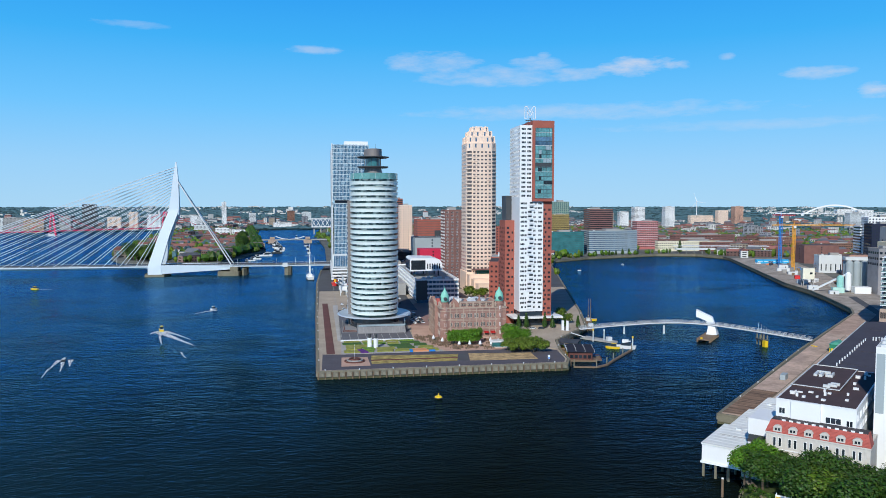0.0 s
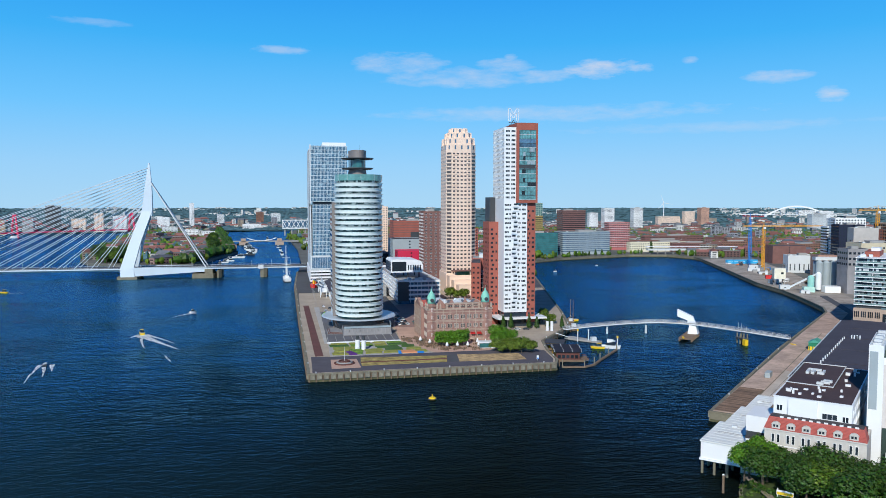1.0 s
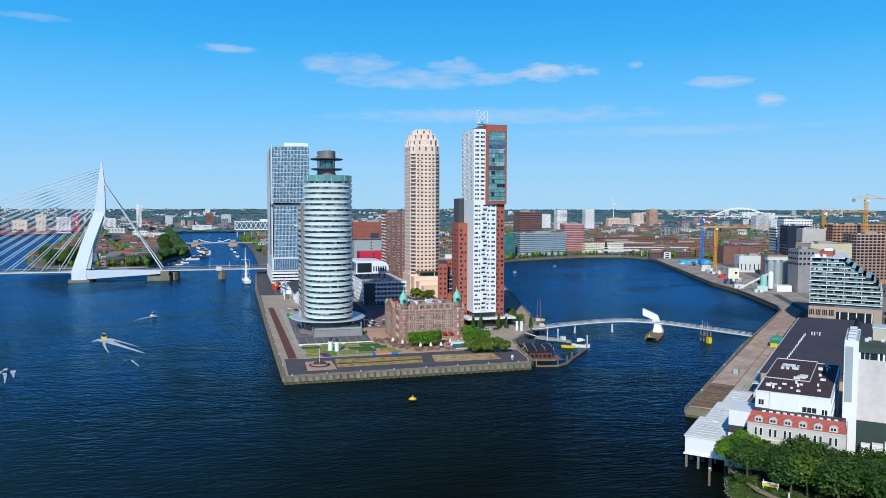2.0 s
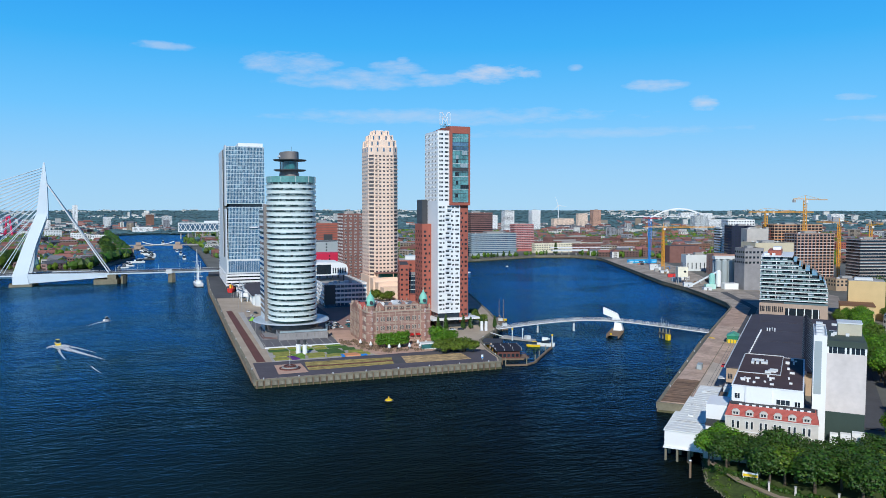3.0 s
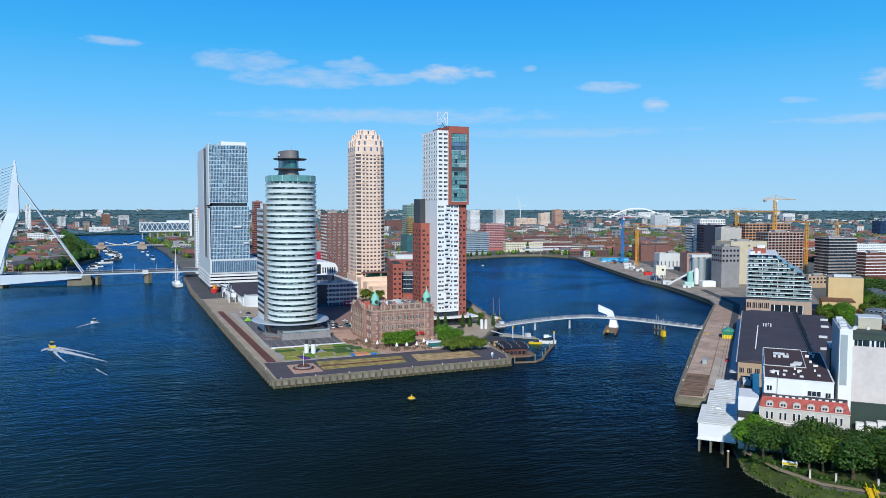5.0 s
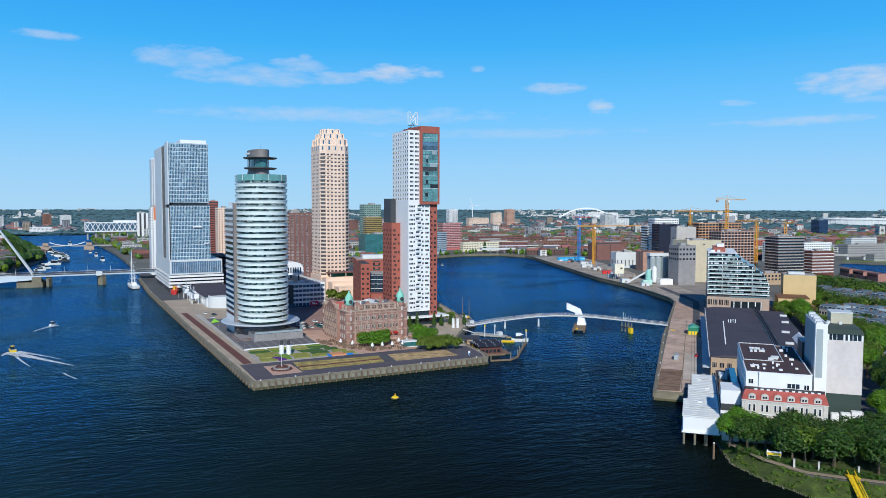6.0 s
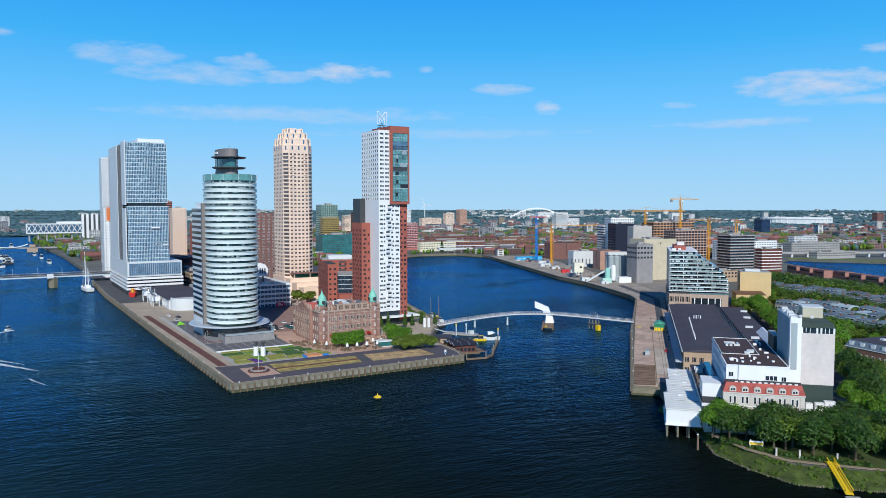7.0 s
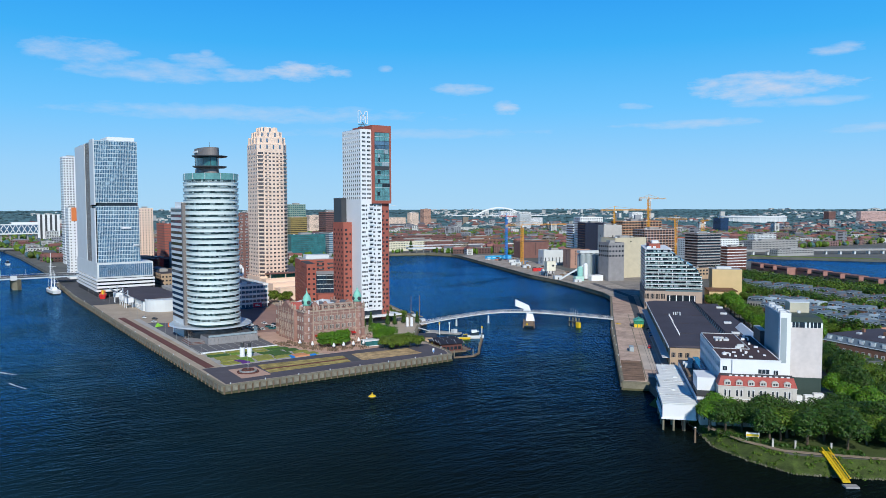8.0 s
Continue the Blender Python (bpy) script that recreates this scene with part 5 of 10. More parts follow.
def scatter_trees(sources, spots, rnd, grow=(0.85, 1.15), wide=1.0):
    for k, (x, y, z) in enumerate(spots):
        s = rnd.uniform(*grow)
        made = copy_thing(sources[k % len(sources)], pose(x, y, z, 0, 0, rnd.uniform(0, 360)))
        made.scale = (s * wide, s * wide * rnd.uniform(0.92, 1.08), s * rnd.uniform(0.9, 1.1))


# park trees of the far bank
park = [make_tree("broad leafy tree with a full light green crown", 11.5, 5.4, 3800, 0.29, LEAF_BRIGHT, 11, (*kat(16.5, -5), Q), "trees of the river park"),
        make_tree("broad leafy tree with a dense dark green crown", 12.5, 6.0, 4200, 0.29, LEAF_DARK, 12, (*kat(31, -12), Q), "trees of the river park"),
        make_tree("leafy tree with an uneven green crown", 10.5, 5.2, 3800, 0.28, LEAF, 13, (*kat(24.5, -3.5), Q), "trees of the river park")]
rnd = random.Random(21)
spots = [(*kat(x, y), Q) for x, y in ((21, -9), (27, -7), (33, -6), (41, -12), (48, -6), (56, -4), (63, -1), (34, -18), (64, 6), (71, 3), (38, -16), (37, -4), (44, -9), (46, -19), (51, -3), (53, -13), (58, -21), (60, -7), (66, -14), (68, -2), (73, -20), (75, -8), (82, -14), (84, -2), (91, -20), (93, -8), (100, -14))]
scatter_trees(park[1:2] + park[1:3] + park[1:2], spots, rnd, (0.9, 1.1), 1.3)
scatter_trees(park, [(*kat(x, y), Q) for x, y in ((72, 42), (79, 36), (86, 44), (92, 30), (98, 40), (104, 24), (76, 14), (84, 22), (104, 50), (88, 12), (98, 4), (110, 12), (72, 26), (112, 34), (118, 46))], rnd, (1.0, 1.3))
scatter_trees(park[2:] + park[1:], [(*kat(x, y), Q) for x, y in ((82, 80), (88, 92), (90, 78), (95, 88), (84, 68), (92, 64), (101, 80), (80, 56), (96, 56), (104, 66), (86, 102))], rnd, (1.15, 1.45))
scatter_trees(park[:1], [(*kat(x, y), Q) for x, y in ((15.5, -7), (21.5, -5), (19, -2))], rnd, (0.95, 1.15))
# street trees beside the warehouse and among the terraces
scatter_trees(park[2:] + park[:1], [(*kat(x, y), Q) for x, y in ((92, 170), (98, 182), (106, 196), (112, 212), (104, 222), (110, 236), (100, 240), (96, 158), (88, 150), (84, 128), (92, 118), (116, 228), (98, 208))], rnd, (1.0, 1.4))
scatter_trees(park[:1] + park[2:], [(*kat(77 + rnd.uniform(-3, 5), 140 + k * 9), Q) for k in range(21)], rnd, (1.05, 1.45))
scatter_trees(park[2:] + park[:1], [(*kat(x, y), Q) for x, y in ((66, 300), (70, 312), (64, 324), (70, 336), (66, 348), (98, 330), (104, 344), (100, 405), (108, 418), (120, 430))], rnd)

# pier head trees
bosk = make_tree("clipped bright green plane tree by the hotel terrace", 9.0, 4.3, 2200, 0.36, LEAF_BRIGHT, 31, (79.5, 420.5, Q), "clipped trees by the hotel", "box")
scatter_trees([bosk], [(84.6, 420, Q), (89.6, 419.6, Q), (82.6, 424.6, Q), (88, 424.4, Q), (92.6, 423.6, Q)], rnd, (0.93, 1.0))
clump = make_tree("big round bright green tree at the pier head", 12.0, 5.8, 2800, 0.4, LEAF_BRIGHT, 32, (113, 417, Q), "tree clump at the pier head")
scatter_trees([clump], [(119, 414, Q), (111, 410.5, Q)], rnd, (0.72, 0.85))
shrub = make_tree("low bushy olive-green tree at the pier head", 6.4, 4.0, 1400, 0.36, LEAF_OLIVE, 33, (112, 400, Q), "tree clump at the pier head")
scatter_trees([shrub], [(106, 398, Q), (117, 398, Q), (122, 396, Q), (119, 391, Q), (113, 393, Q), (108, 392, Q), (125, 391, Q), (116, 404, Q), (122, 403, Q)], rnd)
column = make_tree("slim dark green columnar tree", 9.5, 1.7, 900, 0.3, LEAF_DARK, 34, (132, 471, Q), "columnar trees below the tower", "column")
scatter_trees([column], [(137, 470, Q), (149, 468, Q), (154, 467, Q), (171, 465, Q), (163, 470, Q)], rnd)
poplar = copy_thing(column, pose(590, 1144, Q))
poplar.scale = (2.4, 2.4, 2.4)
scatter_trees([column], [(352 + k * 13, 1082 + k * 4.4, Q) for k in range(13)], rnd, (0.8, 1.1), 1.5)
scatter_trees([shrub], [(163, 487, Q), (168, 495, Q), (172, 505, Q), (176, 514, Q), (170, 484, Q), (160, 500, Q)], rnd)
scatter_trees(park[1:], [(-262, 1121, Q), (-250, 1114, Q), (-274, 1130, Q), (-258, 1132, Q), (-244, 1126, Q), (-272, 1142, Q), (-240, 1138, Q), (-254, 1144, Q)] + [(-132 - 0.10 * k * 15 + rnd.uniform(-5, 5), 1290 + k * 15, Q) for k in range(26)], rnd, (1.5, 2.0))
scatter_trees([shrub], [(131, 630, Q), (137, 625, Q), (143, 630, Q)], rnd, (1.2, 1.6))


# ---- far bank beside the camera ----
def kthing(name, label, category, x=0.0, y=0.0, z=Q, group=""):
    return thing(name, label, category, (*kat(x, y), z), KTURN, group)


def kpatch(name, pts, material, label, z=Q, thick=0.35, category="pavement", kind="structure"):
    return patch(name, [kat(x, y) for x, y in pts], material, label, z, thick, category, kind)


kpatch("pavement_old_quay", [(-12.6, 65.5), (-1.5, 66), (-0.5, 76), (9.5, 76), (10.5, 290), (-12.6, 290)], surface("old_quay_setts", (0.48, 0.36, 0.28), 0.9, vary=0.6, size=9, fine=1.5), "worn brownish setts of the old quay")
PLANK = surface("weathered_planks", (0.20, 0.13, 0.085), 0.9, vary=0.5, size=4, fine=0.7, piece=0.4)
kpatch("timber_deck", [(-12.3, 66.5), (-2.4, 67), (-1.8, 112), (-12.3, 112)], surface("overgrown_quay_planks", (0.17, 0.115, 0.07), 0.9, vary=0.5, size=4, fine=0.7), "weathered reddish-brown planks with weeds", Q + 0.06, 0.2)
for k in range(46):
    kpatch("deck_plank", [(-12.2, 67.4 + k * 0.97), (-2.6, 67.4 + k * 0.97), (-2.6, 68.2 + k * 0.97), (-12.2, 68.2 + k * 0.97)], PLANK, "weathered plank of the quay deck", Q + 0.14, 0.07)
for k in range(3):
    kpatch("quay_rail", [(2.2 + k * 1.6, 78), (2.36 + k * 1.6, 78), (2.36 + k * 1.6, 288), (2.2 + k * 1.6, 288)], DARK, "old iron rail let into the quay", Q + 0.05, 0.05)
kpatch("quay_seam", [(-1.9, 70), (-1.5, 70), (-1.5, 288), (-1.9, 288)], QUAY, "dark stone seam along the old quay", Q + 0.06, 0.06)
kpatch("light_paving", [(-1.2, 92), (9, 92), (9.6, 150), (-1.2, 160)], surface("pale_concrete_slabs", (0.50, 0.44, 0.37), 0.9, vary=0.35, size=8), "pale concrete part of the old quay", Q + 0.03, 0.05)
kpatch("road_bank", [(60.5, 60), (72, 60), (74, 330), (62, 330)], ASPHALT, "asphalt street behind the warehouse", Q + 0.02, 0.2, "road")
QUAY_PINK = surface("pinkish_quay_clinkers", (0.42, 0.30, 0.23), 0.92, vary=0.5, size=7, fine=1.2)
kpatch("pavement_quay_bend", [(-12.5, 290.02), (10.8, 290.02), (11, 330), (12, 420), (2, 470), (-14, 520), (-33, 560), (-50, 590), (-56, 560), (-22, 470), (-11.5, 400)], QUAY_PINK, "pinkish clinker paving of the basin quay", Q + 0.02, 0.3)
kpatch("pavement_mill", [(12.2, 400), (70, 400), (70, 520), (20, 600), (-20, 620), (-32.8, 560), (-13.8, 520), (2.2, 470)], surface("grey_mill_yard", (0.26, 0.235, 0.20), 0.92, vary=0.5, size=9, fine=1.5), "stained grey yard between mill and quay", Q + 0.02, 0.3)
kpatch("road_bend", [(2.5, 262), (7.5, 262), (7.5, 400), (-1, 430), (-26, 510), (-32, 506), (-6, 425), (2.5, 398)], ASPHALT, "asphalt quay road bending along the basin", Q + 0.06, 0.2, "road")
# darker copy of the grass; tree shade is put into its colour
PARK_GRASS = surface("tree_shade_park_grass", (0.055, 0.085, 0.016), 0.95, vary=0.45, size=7, fine=0.7, bump=0.4)
kpatch("grass_park", [(13, 5), (13, -2), (24, -17), (35, -26), (48, -27), (62, -27), (100, -30), (140, -30), (140, 10), (60, 14), (48, 2.6), (20, 2.6)], PARK_GRASS, "park lawn under trees, their shade put into its colour", Q + 0.03, 0.2, "lawn")
kpatch("park_path", [(14.5, -4), (25, -19), (36, -27.5), (48, -28.6), (100, -31), (100, -29.2), (48, -26.8), (37, -25.6), (26.6, -17.6), (16.4, -3)], surface("gravel_path", (0.30, 0.24, 0.17), 0.95, vary=0.2, size=3), "narrow gravel path along the bank", Q + 0.09, 0.15)


def hedge():
    g, r2 = Geo(), random.Random(4)
    lobes = [(x + r2.uniform(-0.8, 0.8), y + r2.uniform(-0.8, 0.8), r2.uniform(0.2, 0.7), r2.uniform(0.7, 1.3)) for k in range(60) for x, y in [kat(18 + k * 0.85 - 0.002 * k * k, -9.2 - 18.6 * (1 - math.exp(-k / 22)))]]
    return crown_geo(r2, [(x, y, Q + z, r) for x, y, z, r in lobes], 3200, 0.3)


single("bank_shrubs", bank_shrubs(), LEAF, "low green bushes and tufts on the river bank", "bushes", kind="stuff")
single("hedge", hedge(), LEAF_DARK, "uneven dark green hedge along the bank", "hedge", kind="stuff")


def stilt_pavilion():
    ob = kthing("pavilion", "long white flat-roofed pavilion on stilts over the water", "pavilion", 0, 2.5)
    rf = None
    for x0, y0, y1, z in ((0, 0, 25, 6.9), (1.6, 25.004, 50, 6.7), (3.0, 50.004, 72, 6.5)):
        part("body", Geo().box(x0, y0, 1.0, 12.2, y1, z - 0.4), WHITE, ob)
        rf = part("roof", Geo().box(x0 - 0.3, y0 - (0.3 if y0 == 0 else 0), z - 0.4, 12.5, y1, z), ROOF_WHITE, ob, "pale ribbed metal roof")
        for k in range(8):
            part("roof_seam", Geo().box(x0 - 0.2, y0 + k * 3 + 1.4, z, 12.4, y0 + k * 3 + 1.52, z + 0.05), ROOF_WHITE, rf)
        part("roof_joint", Geo().box(x0 + 2, y0 + 12, z, 12.3, y0 + 12.4, z + 0.12), GREY, rf)
        part("floor_edge", Geo().box(x0 - 0.4, y0 - (0.4 if y0 == 0 else 0), 0.5, 12.6, y1, 1.0), WHITE_STEEL, ob)
        for k in range(6):
            part("window", Geo().box(x0 - 0.06, y0 + 1.4 + k * 4, 3.2, x0 + 0.1, y0 + 4.2 + k * 4, 4.8), BLUE_GLASS, ob)
    stilt = Geo().tube((0, 0, -6), (0, 0, 0.5), 0.42, n=8).mesh("stilt", QUAY)
    for k in range(10):
        for x in (0.4, 4.2, 8.2):
            part("stilt", stilt, None, ob, at=(x + (k > 3) * 1.6 + (k > 6) * 1.2, 0.6 + k * 7.6, 0))
    for k, (x, y, z) in enumerate(((5, 20, 6.9), (8, 44, 6.7), (5, 60, 6.5))):
        part("roof_hatch", Geo().box(x, y, z, x + 1.6, y + 1.0, z + 0.5), PALE, rf)
    low = kthing("side_annex", "low flat annex with a white rooftop store beside the pavilion", "annex", 12.9, 6)
    part("wall", Geo().box(0, 0, -0.3, 6.4, 66, 9.0), WHITE, low)
    part("roof", Geo().box(-0.2, -0.2, 9.0, 6.4, 66.2, 9.6), BITUMEN, low)
    part("dark_band", Geo().box(0.1, 0.2, 9.6, 6.4, 13, 11.4), DARK, low)
    part("white_store", Geo().box(0, 0, 11.4, 6.6, 13, 16.4), WHITE, low, "white blank rooftop store")
    part("glass_link", Geo().box(4.6, 15, 9.6, 7.0, 52, 14), BLUE_GLASS, low)
    part("roof_deck", Geo().box(0.4, 30, 9.6, 4.2, 44, 10.4), TIMBER, low)
    for x, y, w, z in ((1.0, 48, 3.0, 11.6), (0.8, 55, 2.2, 11.0), (1.4, 22, 2.0, 10.8), (3.6, 59, 2.4, 11.8)):
        part("roof_unit", Geo().box(x, y, 9.6, x + w, y + w * 0.8, z), PALE, low)
    return ob


ROOF_WHITE = surface("pale_metal_roof", (0.76, 0.78, 0.74), 0.5, vary=0.12, size=5, fine=1)
stilt_pavilion()


def white_block():
    ob = kthing("white_block", "white rendered building with a flat brown roof and roof plant", "building", 21, 5)
    w, d, h = 21.4, 55.5, 24.2
    part("wall", Geo().box(0, 0, -0.5, w, d, h - 0.4), WHITE, ob)
    part("parapet", Geo().ring([(-0.15, -0.15), (w + 0.15, -0.15), (w + 0.15, d + 0.15), (-0.15, d + 0.15)], [(0.3, 0.3), (w - 0.3, 0.3), (w - 0.3, d - 0.3), (0.3, d - 0.3)], h - 0.4, h - 0.05), WHITE, ob)
    rf = part("roof", Geo().box(0.3, 0.3, h - 0.4, w - 0.3, d - 0.3, h - 0.2), BROWN_ROOF, ob, "dark brown felt roof")
    part("upper_deck", Geo().box(0.3, 19, h - 0.2, 14.1, d - 0.3, h + 0.3), BROWN_ROOF, ob, "raised dark brown roof deck")
    part("deck_rim", Geo().ring([(0.2, 18.9), (14.2, 18.9), (14.2, d - 0.2), (0.2, d - 0.2)], [(0.45, 19.15), (13.95, 19.15), (13.95, d - 0.45), (0.45, d - 0.45)], h + 0.3, h + 0.55), PALE, ob)
    r2 = random.Random(9)
    for k in range(20):
        x, y = r2.uniform(1.5, w - 3), r2.uniform(2, 18)
        if k > 13:
            x, y = r2.uniform(15, w - 2), r2.uniform(18, 50)
        part("roof_unit", Geo().box(x, y, h - 0.2, x + r2.uniform(0.5, 1.6), y + r2.uniform(0.5, 1.4), h + r2.uniform(0.2, 0.9)), WHITE, rf)
    for k, (x, y, a, b) in enumerate(((3.6, 36, 1.0, 4.5), (5.2, 36, 1.0, 4.5), (7, 37, 2.2, 1.2), (3.6, 42, 4.2, 0.8), (8.4, 38, 0.7, 4), (10, 23, 2.6, 1.2), (10.5, 25.2, 2.6, 1.2), (9, 21, 2.0, 1.0))):
        part("air_duct", Geo().box(x, y, h + 0.3, x + a, y + b, h + 1.1), PALE, rf)
    sq = window_mesh(1.8, 1.9, 0.14, bars=1)
    wide = window_mesh(4.2, 1.9, 0.14, bars=2)
    windows_on(ob, (0, 0), (3.4, 0), [19.6], 1, sq)
    part("projecting_bay", Geo().box(4.2, -0.7, 12, 12.2, -0.004, h - 0.05), WHITE, ob, "blank projecting white bay")
    windows_on(ob, (13, 0), (18, 0), [18.8], 1, wide)
    windows_on(ob, (18, 0), (21.4, 0), [18.6], 1, sq)
    side = window_mesh(3.0, 2.2, 0.14, glass=BLUE_GLASS, bars=2)
    windows_on(ob, (0, d), (0, 0), [12.0, 16.0, 20.0], 12, side)
    windows_on(ob, (w, 0), (w, d), [16.0, 20.0], 10, side)


BROWN_ROOF = surface("brown_roof_felt", (0.062, 0.038, 0.040), 0.9, vary=0.35, size=8, fine=1.2)
white_block()


def mansard_house():
    ob = kthing("mansard_house", "pale old house with a red tiled mansard roof and white dormers", "house", 19.6, -0.6)
    w, d, e = 27.2, 5.5, 15.2
    part("wall", Geo().box(0, 0, -0.4, w, d, e - 0.4), PALE_RENDER, ob)
    part("end_bay", Geo().box(w - 4.6, d, -0.4, w, 14, e + 0.5), PALE_RENDER, ob)
    part("cornice", Geo().box(-0.2, -0.25, e - 0.4, w + 0.2, d, e), PALE_RENDER, ob)
    roof = part("roof", Geo().prism([(-0.15, -0.2), (w + 0.15, -0.2), (w + 0.15, d), (-0.15, d)], e, e + 3.3, [(1.0, 1.6), (w - 0.8, 1.6), (w - 0.8, d), (1.0, d)]), RED_TILE, ob, "red tiled mansard roof")
    part("flat_roof", Geo().box(1.2, 1.8, e + 3.3, w - 1.0, d, e + 3.5), BITUMEN, ob)
    part("rear_roof", Geo().box(9, d, e + 0.5, w - 0.3, d + 0.59, e + 3.4), BITUMEN, ob)
    for k in range(11):
        part("ridge_block", Geo().box(4 + k * 2, 1.5, e + 3.3, 5 + k * 2, 1.8, e + 3.75), WHITE, ob)
    for k in range(9):
        part("tile_course", Geo().box(0.05 + k * 0.1, -0.2 + k * 0.19 - 0.06, e + 0.2 + k * 0.34, w - 0.05 - k * 0.08, -0.1 + k * 0.19, e + 0.27 + k * 0.34), RED_TILE, roof)
    dormer = Geo()
    dormer.slot = 0
    dormer.box(-1.15, -0.35, 0, 1.15, 1.5, 1.2)
    dormer.add([(-1.3, -0.45, 1.2), (-0.8, -0.45, 1.75), (0, -0.45, 2.0), (0.8, -0.45, 1.75), (1.3, -0.45, 1.2), (-1.3, 1.5, 1.2), (-0.8, 1.5, 1.75), (0, 1.5, 2.0), (0.8, 1.5, 1.75), (1.3, 1.5, 1.2)],
               [(0, 4, 3, 2, 1), (5, 6, 7, 8, 9), (0, 1, 6, 5), (1, 2, 7, 6), (2, 3, 8, 7), (3, 4, 9, 8), (4, 0, 5, 9)])
    dormer.slot = 1
    dormer.box(-0.7, -0.4, 0.4, -0.12, -0.3, 1.1).box(0.12, -0.4, 0.4, 0.7, -0.3, 1.1)
    me = dormer.mesh("dormer", [PALE_RENDER, GLASS])
    tall = window_mesh(0.85, 2.6, 0.1, bars=0)
    for i in range(6):
        part("dormer", me, None, roof, at=(3.2 + i * 4.15, 0.2, e + 0.3))
        for z in (2.2, 6.4, 11.2):
            for dx in (-0.75, 0.75):
                part("window", tall, None, ob, at=(3.2 + i * 4.15 + dx, 0, z))
    for x in (1.1, 5.2, 9.4, 13.5, 17.7, 21.8, 26.0):
        part("pilaster", Geo().box(x - 0.25, -0.16, -0.3, x + 0.25, -0.004, e - 0.4), PALE_RENDER, ob)
    part("string_course", Geo().box(-0.1, -0.2, 10.2, w + 0.1, -0.004, 10.5), WHITE, ob)
    side = kthing("gabled_side_house", "small low house with a dark flat roof beside the old house", "house", 13.2, -1.5)
    part("wall", Geo().box(0, 0, -0.4, 6.2, 7.2, 7.4), PALE_RENDER, side)
    part("roof", Geo().box(-0.2, -0.2, 7.4, 6.2, 7.2, 7.8), BITUMEN, side)
    windows_on(side, (0, 0), (6.2, 0), [2, 4.6], 2, window_mesh(0.9, 1.8, 0.1, bars=0))


PALE_RENDER = surface("pale_weathered_render", (0.58, 0.55, 0.50), 0.8, vary=0.15, size=3, fine=0.5)
mansard_house()


def silo_tower():
    ob = kthing("silo_tower", "tall blank white silo tower with a dark green foot", "tower", 49, 19.6)
    w, d = 11.6, 26
    part("front", Geo().box(0, 0, 15, w, d, 34.5), SILO_FACE, ob, "blank white rendered face")
    part("foot", Geo().box(0.1, 0.1, -0.4, w - 0.1, d - 0.1, 15), GREEN_DARK, ob, "dark green foot")
    part("top_storey", Geo().box(0.4, 0.4, 34.5, w - 0.4, d - 0.4, 36.7), GLASS, ob)
    post = Geo().box(0, 0, 34.5, 0.6, 0.5, 36.7).mesh("post", WHITE)
    for x in (0, 5.2, 6.6, w - 0.6):
        part("post", post, None, ob, at=(x, 0, 0))
    for x in (1.6, 3.0, 8.2, 9.6):
        part("mullion", Geo().box(x, 0.3, 34.5, x + 0.2, 0.39, 36.7), PALE, ob)
    part("roof", Geo().prism([(-0.1, -0.2), (w + 0.2, -0.2), (w + 0.2, d), (-0.1, d)], 36.7, 38.2, [(0, 3), (w, 3), (w, d - 1), (0, d - 1)]), ROOF_GREEN, ob, "dark green sloping roof")
    part("lift_house", Geo().box(3.6, 17, 38.2, w - 0.6, 25, 42.2), TAN_PALE, ob)
    part("lift_roof", Geo().box(3.4, 16.8, 42.2, w - 0.4, 25.2, 42.6), PALE, ob)
    for k, (x, y) in enumerate(((1.4, 13), (2.2, 16), (6, 14.5))):
        part("roof_unit", Geo().box(x, y, 38.2, x + 1.1, y + 1.1, 39.2), PALE, ob)
    part("white_pier", Geo().box(-4.0, -0.6, -0.4, -0.004, 2.0, 39.8), WHITE, ob, "white corner pier")
    part("grey_panel", Geo().box(-3.7, -0.7, 20.5, -1.5, -0.6, 38.3), SILO_GREY, ob)
    part("back_slab", Geo().box(-4.0, 2, -0.4, -0.004, d, 39.5), SILO_GREY, ob, "grey slab behind the white face")
    part("slab_roof", Geo().box(-3.8, 2.2, 39.5, -0.2, d - 0.2, 39.7), PALE, ob)
    part("roof_rail", Geo().ring([(-4, -0.6), (0, -0.6), (0, d), (-4, d)], [(-3.8, -0.4), (-0.2, -0.4), (-0.2, d - 0.2), (-3.8, d - 0.2)], 39.8, 40.3), WHITE_STEEL, ob)
    for k in range(6):
        part("roof_unit", Geo().box(-3.2, 3 + k * 3.8, 39.7, -1.0, 5.4 + k * 3.8, 40.4 + (k % 3) * 0.5), PALE, ob)
    shed = kthing("roof_plant", "white plant boxes at the foot of the silo tower", "plant box", 49.5, 14.5)
    for x, y, a, b, z in ((4, 0, 3, 2.4, 9.2), (7.4, 0.6, 3.6, 2.6, 9.8), (1, 1, 2.4, 2.2, 8.6)):
        part("box", Geo().box(x, y, -0.2, x + a, y + b, z), WHITE, shed)
    dark = kthing("dark_panel_block", "dark slab block beside the silo tower", "building", 45.4, 56)
    part("wall", Geo().box(0, 0, -0.4, 2.4, 14, 27), DARK, dark)
    part("coping", Geo().box(-0.1, -0.1, 27, 2.5, 14.1, 27.4), SILO_GREY, dark)


